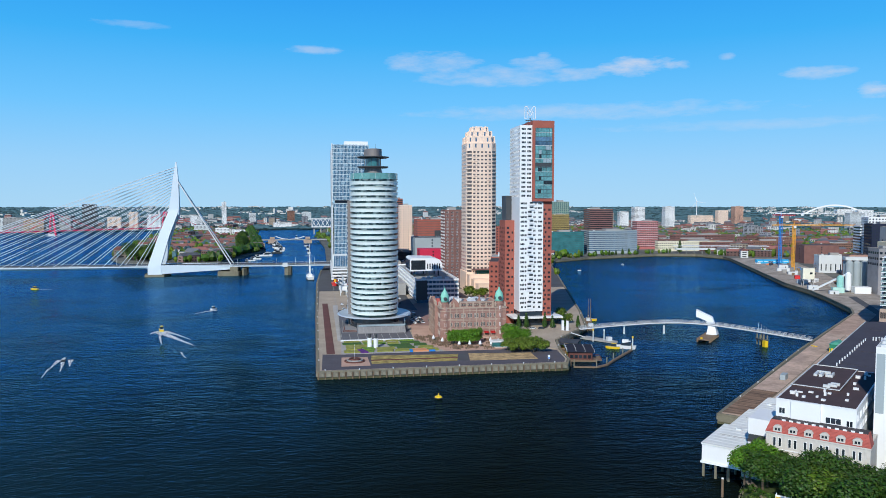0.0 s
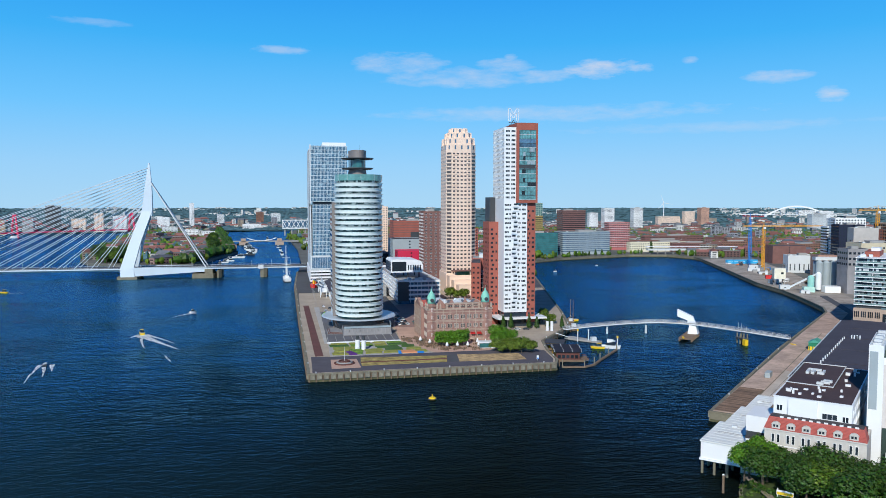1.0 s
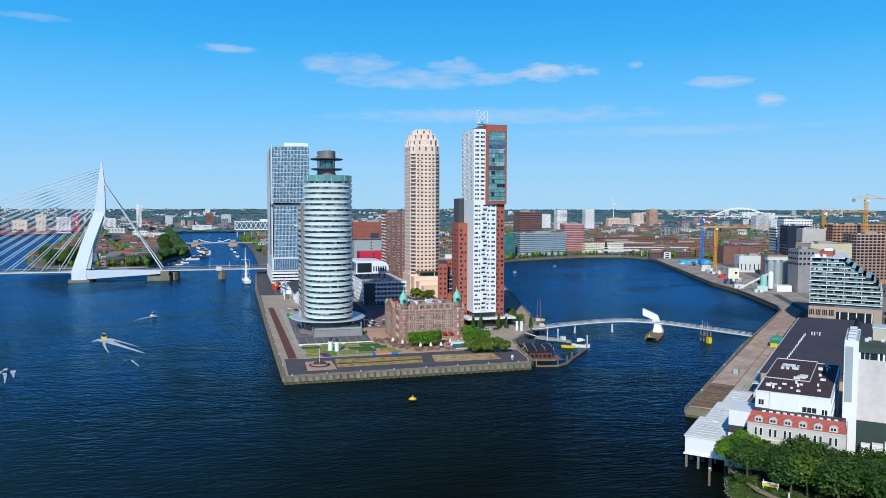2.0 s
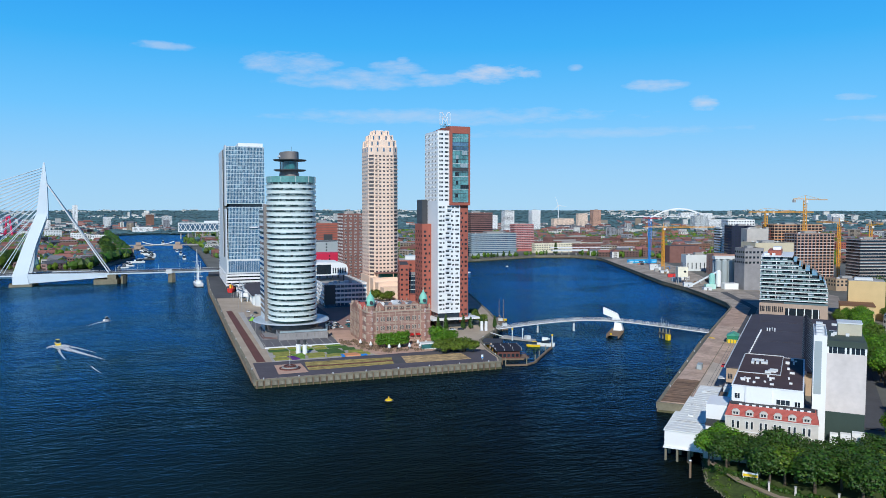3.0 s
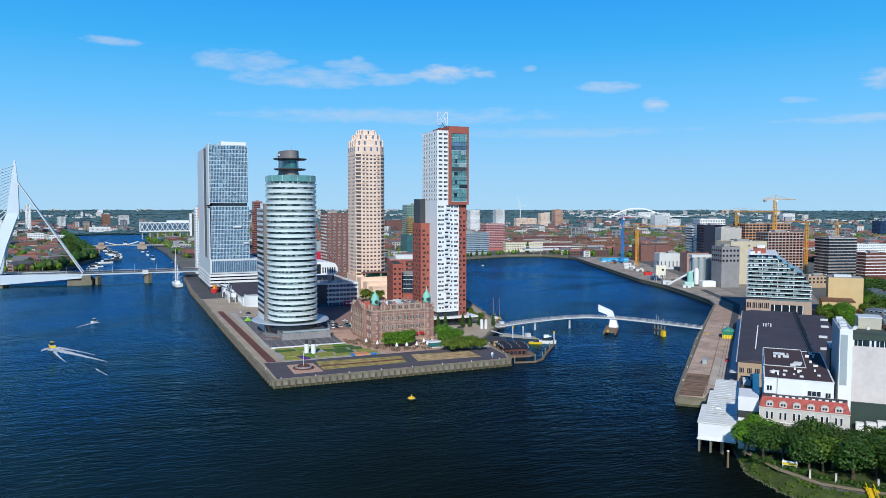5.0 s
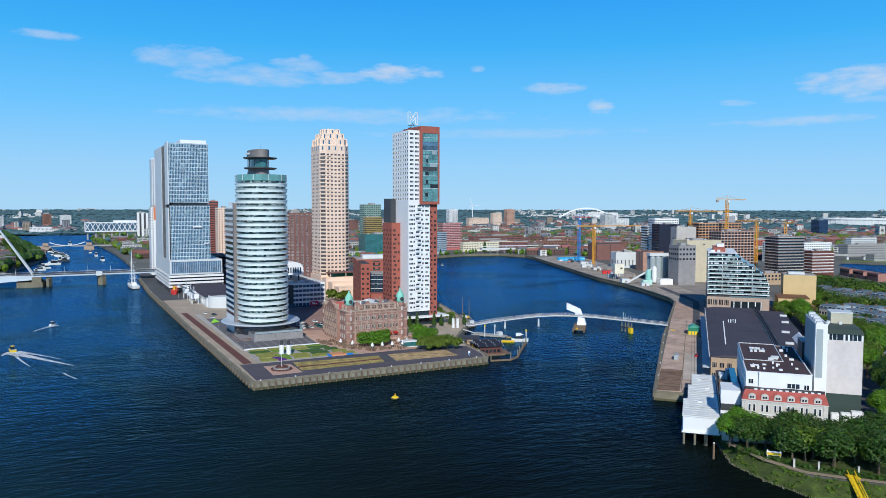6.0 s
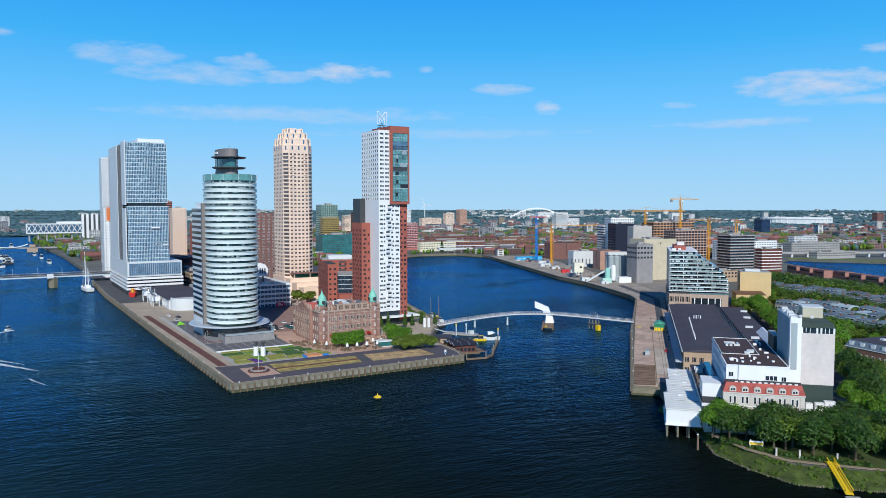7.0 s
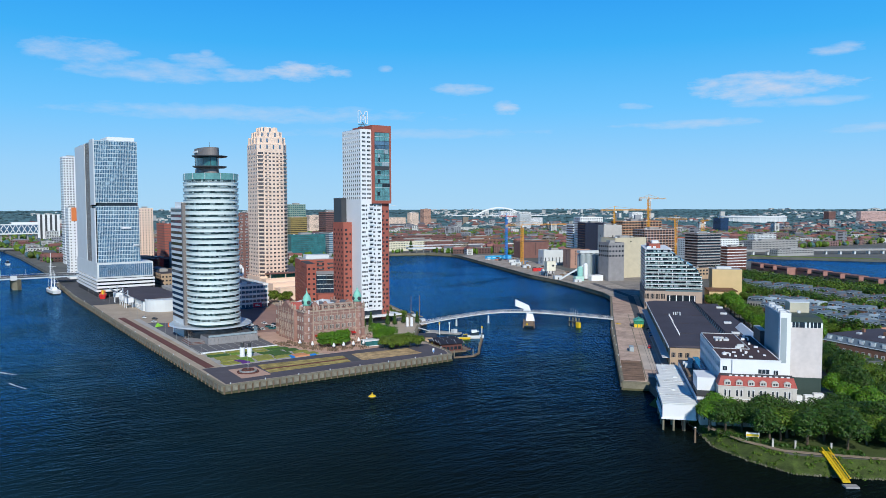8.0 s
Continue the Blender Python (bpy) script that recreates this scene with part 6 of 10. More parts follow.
SILO_FACE = surface("stained_white_render", (0.62, 0.575, 0.55), 0.8, vary=0.2, size=7, fine=1.5)
SILO_GREY = surface("blue_grey_cladding", (0.34, 0.40, 0.42), 0.6, vary=0.1, size=8)
ROOF_GREEN = surface("dark_green_roof", (0.05, 0.075, 0.06), 0.7, vary=0.2)
GREEN_DARK = surface("dark_green_cladding", (0.03, 0.055, 0.045), 0.6, vary=0.2)
TAN_PALE = surface("pale_tan_render", (0.48, 0.46, 0.36), 0.8, vary=0.15)
silo_tower()


def warehouse():
    ob = kthing("warehouse", "long old warehouse with a wide dark felt roof and sawtooth lights", "warehouse", 11.2, 95)
    part("wall", Geo().box(0, 0, -0.4, 32, 180, 11.2), TAN_BRICK, ob)
    part("wall", Geo().box(32.004, 10, -0.4, 50, 185, 9.6), TAN_BRICK, ob)
    r1 = part("roof", Geo().prism([(-0.5, -0.5), (32.3, -0.5), (32.3, 180.5), (-0.5, 180.5)], 11.2, 12.2, [(6, 0), (31, 0), (31, 180), (6, 180)]), FELT, ob, "wide dark felt roof")
    part("gutter", Geo().box(-0.9, -0.5, 10.9, -0.5, 180.5, 11.5), PALE, ob)
    part("roof", Geo().box(32.4, 10, 9.6, 50.3, 185, 10.2), FELT, ob, "lower dark felt roof")
    light = Geo().add([(30.2, 0, 12.2), (35.4, 0, 10.25), (35.4, 5.0, 10.25), (30.2, 5.0, 12.2), (31.6, 5.0, 14.4), (30.2, 5.0, 12.2)], [(0, 1, 2, 3), (3, 2, 4), (0, 3, 4), (0, 4, 1), (1, 4, 2)]).mesh("sawtooth_light", SAW_DARK)
    for k in range(26):
        part("sawtooth_light", light, None, r1, at=(0, 6 + k * 6.6, 0))
    part("skylight_strip", Geo().prism([(43.8, 24), (47.6, 24), (47.6, 76), (43.8, 76)], 10.2, 13.2, [(46.8, 24), (47.6, 24), (47.6, 76), (46.8, 76)]), WHITE, ob, "white skylight strip")
    for k, (x, y) in enumerate(((38, 52), (44, 130), (40, 90), (46, 160))):
        part("roof_light", Geo().box(x, y, 10.2, x + 4.2, y + 2.0, 11.3), PALE, ob)
    r2 = random.Random(12)
    for k in range(13):
        part("vent_pipe", Geo().tube((7.5 + k * 0.12, 30 + k * 6.2, 12.2), (7.5 + k * 0.12, 30 + k * 6.2, 13.3 + r2.uniform(0, 0.6)), 0.28, n=8), WHITE, r1)
    for k in range(4):
        part("vent_pipe", Geo().tube((12 + k * 1.3, 108 + r2.uniform(-2, 2), 12.2), (12 + k * 1.3, 108, 14), 0.35, n=8), PALE, r1)
    for k in range(4):
        part("roof_seam", Geo().box(6, 36 + k * 36, 12.2, 31, 36.25 + k * 36, 12.32), BITUMEN, r1)
    door = window_mesh(3.6, 4.2, 0.2, glass=DARK, white=TIMBER, bars=1)
    windows_on(ob, (0, 180), (0, 0), [0.4], 24, door, name="loading_door")
    windows_on(ob, (0, 180), (0, 0), [6.6], 24, window_mesh(3.2, 2.0, 0.15, white=TIMBER, bars=3))
    windows_on(ob, (0, 0), (10, 0), [1.0, 6.0], 3, window_mesh(2.2, 2.6, 0.15, white=SANDSTONE, bars=2))
    part("loading_dock", Geo().box(-3.4, 0, -0.3, -0.004, 178, 1.1), GREY, ob)
    part("dock_canopy", Geo().box(-3.6, 2, 5.3, -0.004, 178, 5.6), PALE, ob)


# near-black glazing of the sawtooth lights
SAW_DARK = surface("near_black_glazing", (0.012, 0.012, 0.016), 0.4, vary=0.2)
FELT = surface("dark_grey_roof_felt", (0.055, 0.050, 0.066), 0.88, vary=0.3, size=14, fine=2)
warehouse()


def terrace_block():
    ob = kthing("terrace_block", "stepped apartment block with white balcony bands over a brick podium", "apartment block", 12.6, 322)
    part("podium", Geo().box(0, 0, -0.4, 44, 70, 14), SANDSTONE, ob, "sandy brick podium")
    big = window_mesh(3.6, 4.6, 0.3, white=SANDSTONE, bars=2)
    windows_on(ob, (0, 0), (16, 0), [1.0, 7.6], 4, big)
    part("entrance", Geo().box(17, -0.2, 0.3, 39, 0.1, 11), GLASS, ob, "tall dark glazed entrance")
    for x in (19, 24, 29, 34, 38):
        part("column", Geo().box(x, -0.5, 0, x + 0.6, -0.2, 11), WHITE, ob)
    windows_on(ob, (0, 70), (0, 0), [1.0, 7.6], 12, big)
    part("recess", Geo().box(1.5, 1.5, 14, 42.5, 68, 16.6), DARK, ob, "dark recessed storey over the podium")
    part("podium_rail", Geo().box(16, -0.1, 14.004, 44, 0.1, 15.2), RAIL_GLASS, ob)
    reach = (44.0, 44.0, 44.0, 43.6, 41.4, 38.4, 33.6, 29.0, 25.0, 21.0)
    rnd = random.Random(31)
    for k, w in enumerate(reach):
        z0 = 16.6 + k * 3.05
        y0 = max(0, k - 6) * 1.2
        st = part("storey", Geo().box(1.6, y0 + 2.2, z0, w - 1.4, 68, z0 + 3.046), GLASS, ob)
        part("balcony_slab", Geo().box(0, y0, z0 - 0.5, w, 69, z0 - 0.004), WHITE, st, "white balcony slab")
        part("balustrade", Geo().box(0.1, y0 + 0.02, z0, w - 0.1, y0 + 0.1, z0 + 0.95), RAIL_DARK, st, "tinted glass balustrade")
        part("balustrade", Geo().box(0.02, y0 + 0.2, z0, 0.1, 68, z0 + 0.95), RAIL_DARK, st)
        part("handrail", Geo().box(0.05, y0, z0 + 0.95, w - 0.05, y0 + 0.12, z0 + 1.02), PALE, st)
        for x in (0.5, 10.6, 21.2, 31.8, 43.2):
            if x < w - 0.4:
                part("pillar", Geo().box(x - 0.22, y0 + 0.6, z0, x + 0.22, y0 + 1.0, z0 + 2.55), WHITE, st)
        x = 2.2
        while x < w - 4:
            bay = rnd.uniform(1.2, 3.4)
            if rnd.random() < 0.6:
                part("curtain", Geo().box(x, y0 + 2.1, z0 + 0.1, x + bay, y0 + 2.2, z0 + 2.5), PALE if rnd.random() < 0.5 else BLIND_GLASS, st)
            x += bay + rnd.uniform(0.4, 2.2)
        for y in range(8, 66, 9):
            part("side_screen", Geo().box(0.2, y, z0, 1.6, y + 0.2, z0 + 2.5), PALE, st)
    part("top_slab", Geo().box(0, 3.6, 47.1, 21.0, 69, 47.5), WHITE, ob)
    for x, y, a, c in ((2, 12, 3.4, 2.2), (7, 14, 2.2, 2.6), (3, 56, 4, 3), (8, 60, 3, 2)):
        part("roof_unit", Geo().box(x, y, 47.5, x + a, y + c, 49.2), PALE, ob)
    part("roof_house", Geo().box(4, 18, 47.504, 13, 52, 50.8), BRICK, ob, "red-brown roof pavilion")
    part("roof_house", Geo().box(7, 30, 50.804, 12.5, 44, 53.0), WHITE, ob)


RAIL_GLASS = surface("pale_balustrade_glass", (0.13, 0.20, 0.22), 0.1, vary=0.2, size=3)
RAIL_DARK = surface("tinted_balustrade_glass", (0.17, 0.27, 0.27), 0.1, vary=0.4, size=3)
terrace_block()

yb = kthing("yellow_block", "blank yellow rendered block with a lower brown-roofed annex", "building", 71, 372)
part("wall", Geo().box(0, 0, -0.4, 24, 18, 28), YELLOW_WALL, yb)
part("roof", Geo().box(0.3, 0.3, 28, 23.7, 17.7, 28.4), GREY, yb)
part("roof_unit", Geo().box(4, 4, 28.4, 16, 12, 30.2), PALE, yb)
part("annex", Geo().box(-6, -26, -0.4, 16, -0.004, 12), YELLOW_WALL, yb)
part("annex_roof", Geo().box(-6.3, -26.3, 12, 16.3, -0.3, 12.6), surface("rusty_brown_roof", (0.18, 0.09, 0.045), 0.9, vary=0.3), yb)
windows_on(yb, (-6, -26), (16, -26), [2.5, 7.2], 7, window_mesh(1.5, 1.8, 0.12))


# terraced houses inland
def row_house(wall, roof, label, seed):
    ob = thing("row_house", label, "house", (*kat(95, 75), Q), KTURN, "terraced houses")
    w, d, h = 7.0, 10.5, 8.6
    part("wall", Geo().box(0, 0, -0.3, w, d, h), wall, ob)
    rf = part("roof", Geo().prism([(-0.01, -0.2), (w + 0.01, -0.2), (w + 0.01, d + 0.2), (-0.01, d + 0.2)], h, h + 2.9, [(0, 1.1), (w, 1.1), (w, d - 1.1), (0, d - 1.1)]), roof, ob)
    for y, s in ((0.0, 1), (d, -1)):
        g = Geo().box(0.25, min(y + 0.3 * s, y + 2.4 * s), h + 0.4, w - 0.25, max(y + 0.3 * s, y + 2.4 * s), h + 2.0)
        g.slot = 1
        g.box(1.0, min(y + 0.24 * s, y + 0.4 * s), h + 0.8, w * 0.45, max(y + 0.24 * s, y + 0.4 * s), h + 1.7).box(w * 0.58, min(y + 0.24 * s, y + 0.4 * s), h + 0.8, w - 0.9, max(y + 0.24 * s, y + 0.4 * s), h + 1.7)
        part("dormer", g.mesh("dormer", [BLUE_PALE, GLASS]), None, rf)
    part("chimney", Geo().box(0.1, d * 0.5, h + 2.9, 0.8, d * 0.5 + 1.0, h + 4.0), OLD_BRICK, rf)
    g = panes(Geo(), (0, 0), (w, 0), [1.0, 4.9], 3, 1.2, 1.7)
    panes(g, (w, d), (0, d), [1.0, 4.9], 3, 1.2, 1.7)
    tagged(part("windows", g, GLASS, ob), kind="stuff")
    return ob


PINK_BRICK = surface("pink_brown_brick", (0.40, 0.21, 0.15), 0.85, vary=0.2, size=5)
BLUE_PALE = surface("pale_blue_grey_zinc", (0.46, 0.56, 0.60), 0.5, vary=0.2, size=4)
BLUE_SLATE = surface("blue_grey_slate", (0.145, 0.19, 0.225), 0.55, vary=0.3, size=5, piece=0.35)
kinds = [row_house(OLD_BRICK, BLUE_SLATE, "brick terraced house with a blue-grey mansard roof", 1),
         row_house(PALE_RENDER, BLUE_SLATE, "pale rendered terraced house with a blue-grey mansard roof", 2),
         row_house(PURPLE_BRICK, SLATE, "dark brick terraced house with a slate roof", 3),
         row_house(PALE_RENDER, BLUE_PALE, "pale rendered terraced house with a light zinc roof", 4)]
rnd = random.Random(77)
UX, UY = 0.574, -0.819      # the terraces' direction in the bank's own frame


def terrace(s, n):
    return kat(s * UX - n * UY, s * UY + n * UX)


count, green = 0, []
for j, n in enumerate((232, 258, 282, 330, 354)):
    s = max((90 + n * UY) / UX, (n * UX - 560) / -UY)
    end = min(s + 330, 60)
    while s < end and count < 330:
        lx, ly = s * UX - n * UY, s * UY + n * UX
        gap = (n > 240 and rnd.random() < 0.05) or (lx < 104 and ly > 325)
        if not gap:
            kind = kinds[rnd.choice(((0, 0, 1), (1, 1, 3), (1, 3, 0), (2, 2, 0), (2, 1, 0), (2, 0, 2), (0, 2, 2))[j])]
            made = copy_thing(kind, pose(*terrace(s, n), Q - 0.3 * rnd.random(), 0, 0, KTURN - 55))
            made.scale = (1.115, rnd.uniform(0.95, 1.1), rnd.uniform(0.92, 1.12))
            count += 1
        else:
            green.append((*terrace(s + 4, n + 4), Q))
        if rnd.random() < 0.3:
            green.append((*terrace(s + rnd.uniform(0, 8), n + 16 + rnd.uniform(-1.5, 3)), Q))
        s += 7.83 if rnd.random() > 0.04 else 13
scatter_trees(park[2:] + park[1:], green, rnd, (0.75, 1.15))


def garden_trees(rows, seed, share):
    g, r2 = Geo(), random.Random(seed)
    for n, size, wide in rows:
        s0 = max((106 + n * UY) / UX, (n * UX - 640) / -UY)
        for k in range(110):
            s = s0 + r2.uniform(0, 330)
            if s > 70 or noise.noise(Vector((s / 26, n / 30, seed))) < share:
                continue
            x, y = terrace(s, n + r2.uniform(-wide, wide))
            r = r2.uniform(2.6, 5.4) * size
            lobes = [(x + r2.uniform(-0.5, 0.5) * r, y + r2.uniform(-0.5, 0.5) * r, Q + r2.uniform(2.5, 11.5) * size, r * r2.uniform(0.6, 1)) for _ in range(4)]
            g2 = crown_geo(r2, lobes, 110, 0.62)
            g.add(g2.v, g2.f)
    return g


GARDEN_ROWS = ((224, 0.9, 2), (246, 0.7, 2), (271, 0.7, 2), (300, 1.1, 3), (311, 1.1, 3), (343, 0.75, 2), (372, 1.15, 4), (384, 1.15, 4), (398, 1.15, 4), (412, 1.1, 4), (426, 1.0, 4))
single("garden_trees", garden_trees(GARDEN_ROWS, 61, -0.2), LEAF, "green trees and shrubs in the back gardens", "trees", kind="stuff")
single("garden_trees_dark", garden_trees(GARDEN_ROWS, 87, -0.3), LEAF_DARK, "dark green trees in the back gardens", "trees", kind="stuff")
scatter_trees(park[2:] + park[:1], [(*terrace(s, 212 + rnd.uniform(-3, 3)), Q) for s in range(-100, 40, 9)], rnd, (0.8, 1.1))
kpatch("grass_gardens", [(84, 60), (300, 60), (285, 420), (250, 540), (160, 640), (110, 640), (110, 410), (96, 395)], GRASS, "green back gardens between the terraced houses", Q - 0.1, 0.25, "lawn")


def corner_block(s, n, w, d, h, wall, label, gables=0):
    """Old brick street block: storeys of white windows under a mansard with dormers, or gables."""
    ob = thing("corner_block", label, "apartment block", (*terrace(s, n), Q), KTURN - 55)
    part("wall", Geo().box(0, 0, -0.4, w, d, h), wall, ob)
    part("cornice", Geo().box(-0.3, -0.3, h, w + 0.3, d + 0.3, h + 0.35), WHITE, ob)
    win = window_mesh(1.5, 2.1, 0.16, bars=1)
    rows = [1.2 + 3.6 * k for k in range(int((h - 1) / 3.6))]
    windows_on(ob, (0, 0), (w, 0), rows, int(w / 3.4), win)
    windows_on(ob, (0, d), (0, 0), rows, int(d / 3.4), win)
    rf = part("roof", Geo().prism([(-0.2, -0.2), (w + 0.2, -0.2), (w + 0.2, d + 0.2), (-0.2, d + 0.2)], h + 0.35, h + 3.4, [(1.2, 1.2), (w - 1.2, 1.2), (w - 1.2, d - 1.2), (1.2, d - 1.2)]), BLUE_SLATE, ob, "blue-grey mansard roof")
    part("roof_top", Geo().box(1.5, 1.5, h + 3.4, w - 1.5, d - 1.5, h + 3.6), FELT, ob)
    for k in range(int(w / 6)):
        x = 3 + k * 6.0
        if gables and k % 2 == 0:
            part("gable", Geo().add([(x - 2.6, -0.25, h + 0.3), (x + 2.6, -0.25, h + 0.3), (x, -0.25, h + 5.2), (x - 2.6, 4, h + 0.3), (x + 2.6, 4, h + 0.3), (x, 4, h + 5.2)], [(0, 1, 2), (5, 4, 3), (0, 2, 5, 3), (1, 4, 5, 2), (0, 3, 4, 1)]), wall, rf)
            part("window", win, None, rf, at=(x, -0.25, h + 1.0))
        else:
            part("dormer", Geo().box(x - 1.3, 0.1, h + 0.7, x + 1.3, 2.4, h + 2.9), BLUE_PALE, rf)
            part("dormer_window", Geo().box(x - 0.9, 0.0, h + 1.1, x + 0.9, 0.1, h + 2.6), WHITE, rf)
    for k in range(int(w / 12)):
        part("chimney", Geo().box(6 + k * 12, d * 0.5, h + 3.6, 7.4 + k * 12, d * 0.5 + 1.2, h + 5.4), wall, rf)
        part("roof_unit", Geo().box(9 + k * 12, d * 0.3, h + 3.6, 11 + k * 12, d * 0.3 + 2, h + 4.5), PALE, rf)
    return ob


corner_block(-48, 143, 72, 40, 13.0, OLD_BRICK, "red-brown brick corner block with white windows and a blue-grey mansard")
corner_block(-58, 196, 96, 13, 9.5, PINK_BRICK, "pink brick street block with pointed gables", 1)
corner_block(2, 122, 40, 12, 8.0, PURPLE_BRICK, "low dark brick corner house with a flat dark roof")


# quay furniture of the far bank
def kiosk():
    ob = kthing("kiosk", "small green and yellow quay kiosk with a pitched green roof", "kiosk", 3.0, 228)
    part("wall", Geo().box(-3.2, -4.5, 0, 3.2, 4.5, 2.2), YELLOW, ob)
    part("upper_wall", Geo().box(-3.2, -4.5, 2.2, 3.2, 4.5, 4.4), GREEN_PAINT, ob)
    part("roof", Geo().gable(-3.2, -4.5, 4.4, 3.2, 4.5, 1.8, "y", 0.4), surface("sea_green_roof", (0.08, 0.36, 0.26), 0.5, vary=0.15), ob)
    post = Geo().box(-0.15, -4.7, 0, 0.15, -4.5, 2.2).mesh("post", GREEN_PAINT)
    for i in range(4):
        part("post", post, None, ob, at=(-2.6 + i * 1.7, 0, 0))


kiosk()


def car(label, paint, x, y, turn, z=Q + 0.06, size=1.0, group="parked cars"):
    ob = thing("car", label, "car", (x, y, z), turn, group)
    low = [(-0.88, -2.1), (0.88, -2.1), (0.9, 2.1), (-0.9, 2.1)]
    part("body", Geo().prism(low, 0.32, 0.85).prism([(-0.86, -1.9), (0.86, -1.9), (0.86, 1.95), (-0.86, 1.95)], 0.85, 0.95), paint, ob)
    part("cabin", Geo().prism([(-0.8, -1.2), (0.8, -1.2), (0.8, 1.75), (-0.8, 1.75)], 0.95, 1.45, [(-0.66, -0.55), (0.66, -0.55), (0.66, 1.35), (-0.66, 1.35)]), GLASS, ob)
    part("roof_panel", Geo().prism([(-0.64, -0.5), (0.64, -0.5), (0.64, 1.3), (-0.64, 1.3)], 1.45, 1.5), paint, ob)
    wheel = Geo().tube((-0.1, 0, 0), (0.1, 0, 0), 0.33, n=12).mesh("wheel", DARK)
    for sx in (-0.82, 0.82):
        for sy in (-1.35, 1.35):
            part("wheel", wheel, None, ob, at=(sx, sy, 0.33))
    ob.scale = (size, size, size)
    return ob


cars = [car("white parked hatchback on the clinker place", WHITE, 66, 500, 10), car("dark grey car parked on the clinker place", DARK, 69, 500.5, 10), car("silver car parked on the clinker place", PALE, 72, 501, 10), car("red car parked on the old quay", RED_PAINT, *kat(5, 150), KTURN, group="cars on the old quay"),
        car("blue car parked beside the warehouse", BLUE, *kat(8.2, 186), KTURN, group="cars on the old quay")]
for k, (x, y, r) in enumerate(((66, 512, 12), (69, 512, 12), (72, 512.6, 12), (66.5, 522, 190), (69.5, 522.5, 190), (72, 523, 190), (66, 535, 14), (70, 536, 14), (67, 548, 12), (71, 549, 12), (140, 465, 90), (145.5, 464, 80), (66, 600, 0), (69, 630, 180), (66, 660, 0),
                               (20, 575, 20), (24, 590, 30), (19, 600, 10))):
    copy_thing(cars[(k * 2 + k // 3) % 3], pose(x, y, Q + 0.06, 0, 0, r))
teal_car = car("dark teal van parked on the clinker place", surface("teal_car_paint", (0.03, 0.16, 0.17), 0.3, vary=0.05), 78, 500, 20, size=1.15)
for k, (x, y) in enumerate(((81.5, 501), (85, 502), (78.5, 508), (82, 509), (88.5, 503.5), (86, 516), (90, 517), (82, 524), (94, 520))):
    copy_thing((teal_car, cars[1], teal_car, cars[0])[k % 4], pose(x, y, Q + 0.1, 0, 0, 20 if k % 2 else 200))
for k, (x, y) in enumerate(((8.4, 196), (8.3, 204), (8.2, 213))):
    copy_thing(cars[4 if k == 0 else k - 1], pose(*kat(x, y), Q + 0.06, 0, 0, KTURN))
for k in range(14):
    copy_thing(cars[k % 3], pose(*kat(64.5, 100 + k * 12.5), Q + 0.06, 0, 0, KTURN))
dumpster = kthing("container", "grey-blue steel container on the old quay", "container", -5.5, 140)
part("box", Geo().box(-1.2, -3, 0.1, 1.2, 3, 2.6), SILO_GREY, dumpster)
part("rib", Geo().box(-1.28, -2.9, 0.2, -1.2, -2.7, 2.5), DARK, dumpster)
board = kthing("advert_board", "yellow and white board on two posts by the park path", "sign board", 28.6, -17.6)
part("panel", Geo().box(-2.2, -0.1, 1.5, 2.2, 0.1, 2.9), WHITE, board)
part("yellow_field", Geo().box(-2.1, -0.16, 1.6, 2.1, -0.1, 2.4), YELLOW, board)
for x in (-1.9, 1.9):
    part("post", Geo().box(x - 0.12, -0.08, -0.2, x + 0.12, 0.08, 3.4), PALE, board)
for x, y in ((34, -23), (41, -23.5), (52, -24)):
    b = kthing("stone_post", "pale upright stone post in the park", "post", x, y, group="posts in the park")
    part("shaft", Geo().prism([(-0.3, -0.3), (0.3, -0.3), (0.3, 0.3), (-0.3, 0.3)], 0, 2.6, [(-0.25, -0.25), (0.25, -0.25), (0.25, 0.25), (-0.25, 0.25)]), PALE_RENDER, b)
    part("cap", Geo().box(-0.35, -0.35, 2.6, 0.35, 0.35, 2.8), GREY, b)
gang = thing("yellow_gangway", "yellow steel lattice gangway down to a small pontoon", "gangway", (0, 0, 0))
p0, p1 = Vector((135.5, 157.5, 4.6)), Vector((123, 143.8, 1.0))
side = (p1 - p0).cross(Vector((0, 0, 1))).normalized()
for s in (-1, 1):
    part("chord", Geo().beam(p0 + side * s, p1 + side * s, 0.28, 0.28), YELLOW, gang)
    part("rail", Geo().beam(p0 + side * s + Vector((0, 0, 1.3)), p1 + side * s + Vector((0, 0, 1.3)), 0.24, 0.24), YELLOW, gang)
    for i in range(9):
        a, b = p0.lerp(p1, i / 9) + side * s, p0.lerp(p1, (i + 1) / 9) + side * s + Vector((0, 0, 1.3))
        part("lattice_bar", Geo().beam(a, b, 0.14, 0.14), YELLOW, gang)
part("walkway", Geo().beam(p0, p1, 1.7, 0.12), YELLOW, gang, "yellow tread plates")
part("pontoon", Geo().prism([(120.5, 142.8), (123.6, 140.2), (125.2, 142.2), (122.0, 144.8)], -0.3, 0.5), GREY, gang)
part("landing", Geo().prism([(133.4, 157), (136, 154.6), (138, 157), (135.4, 159.4)], 3.4, 4.3), YELLOW, gang)
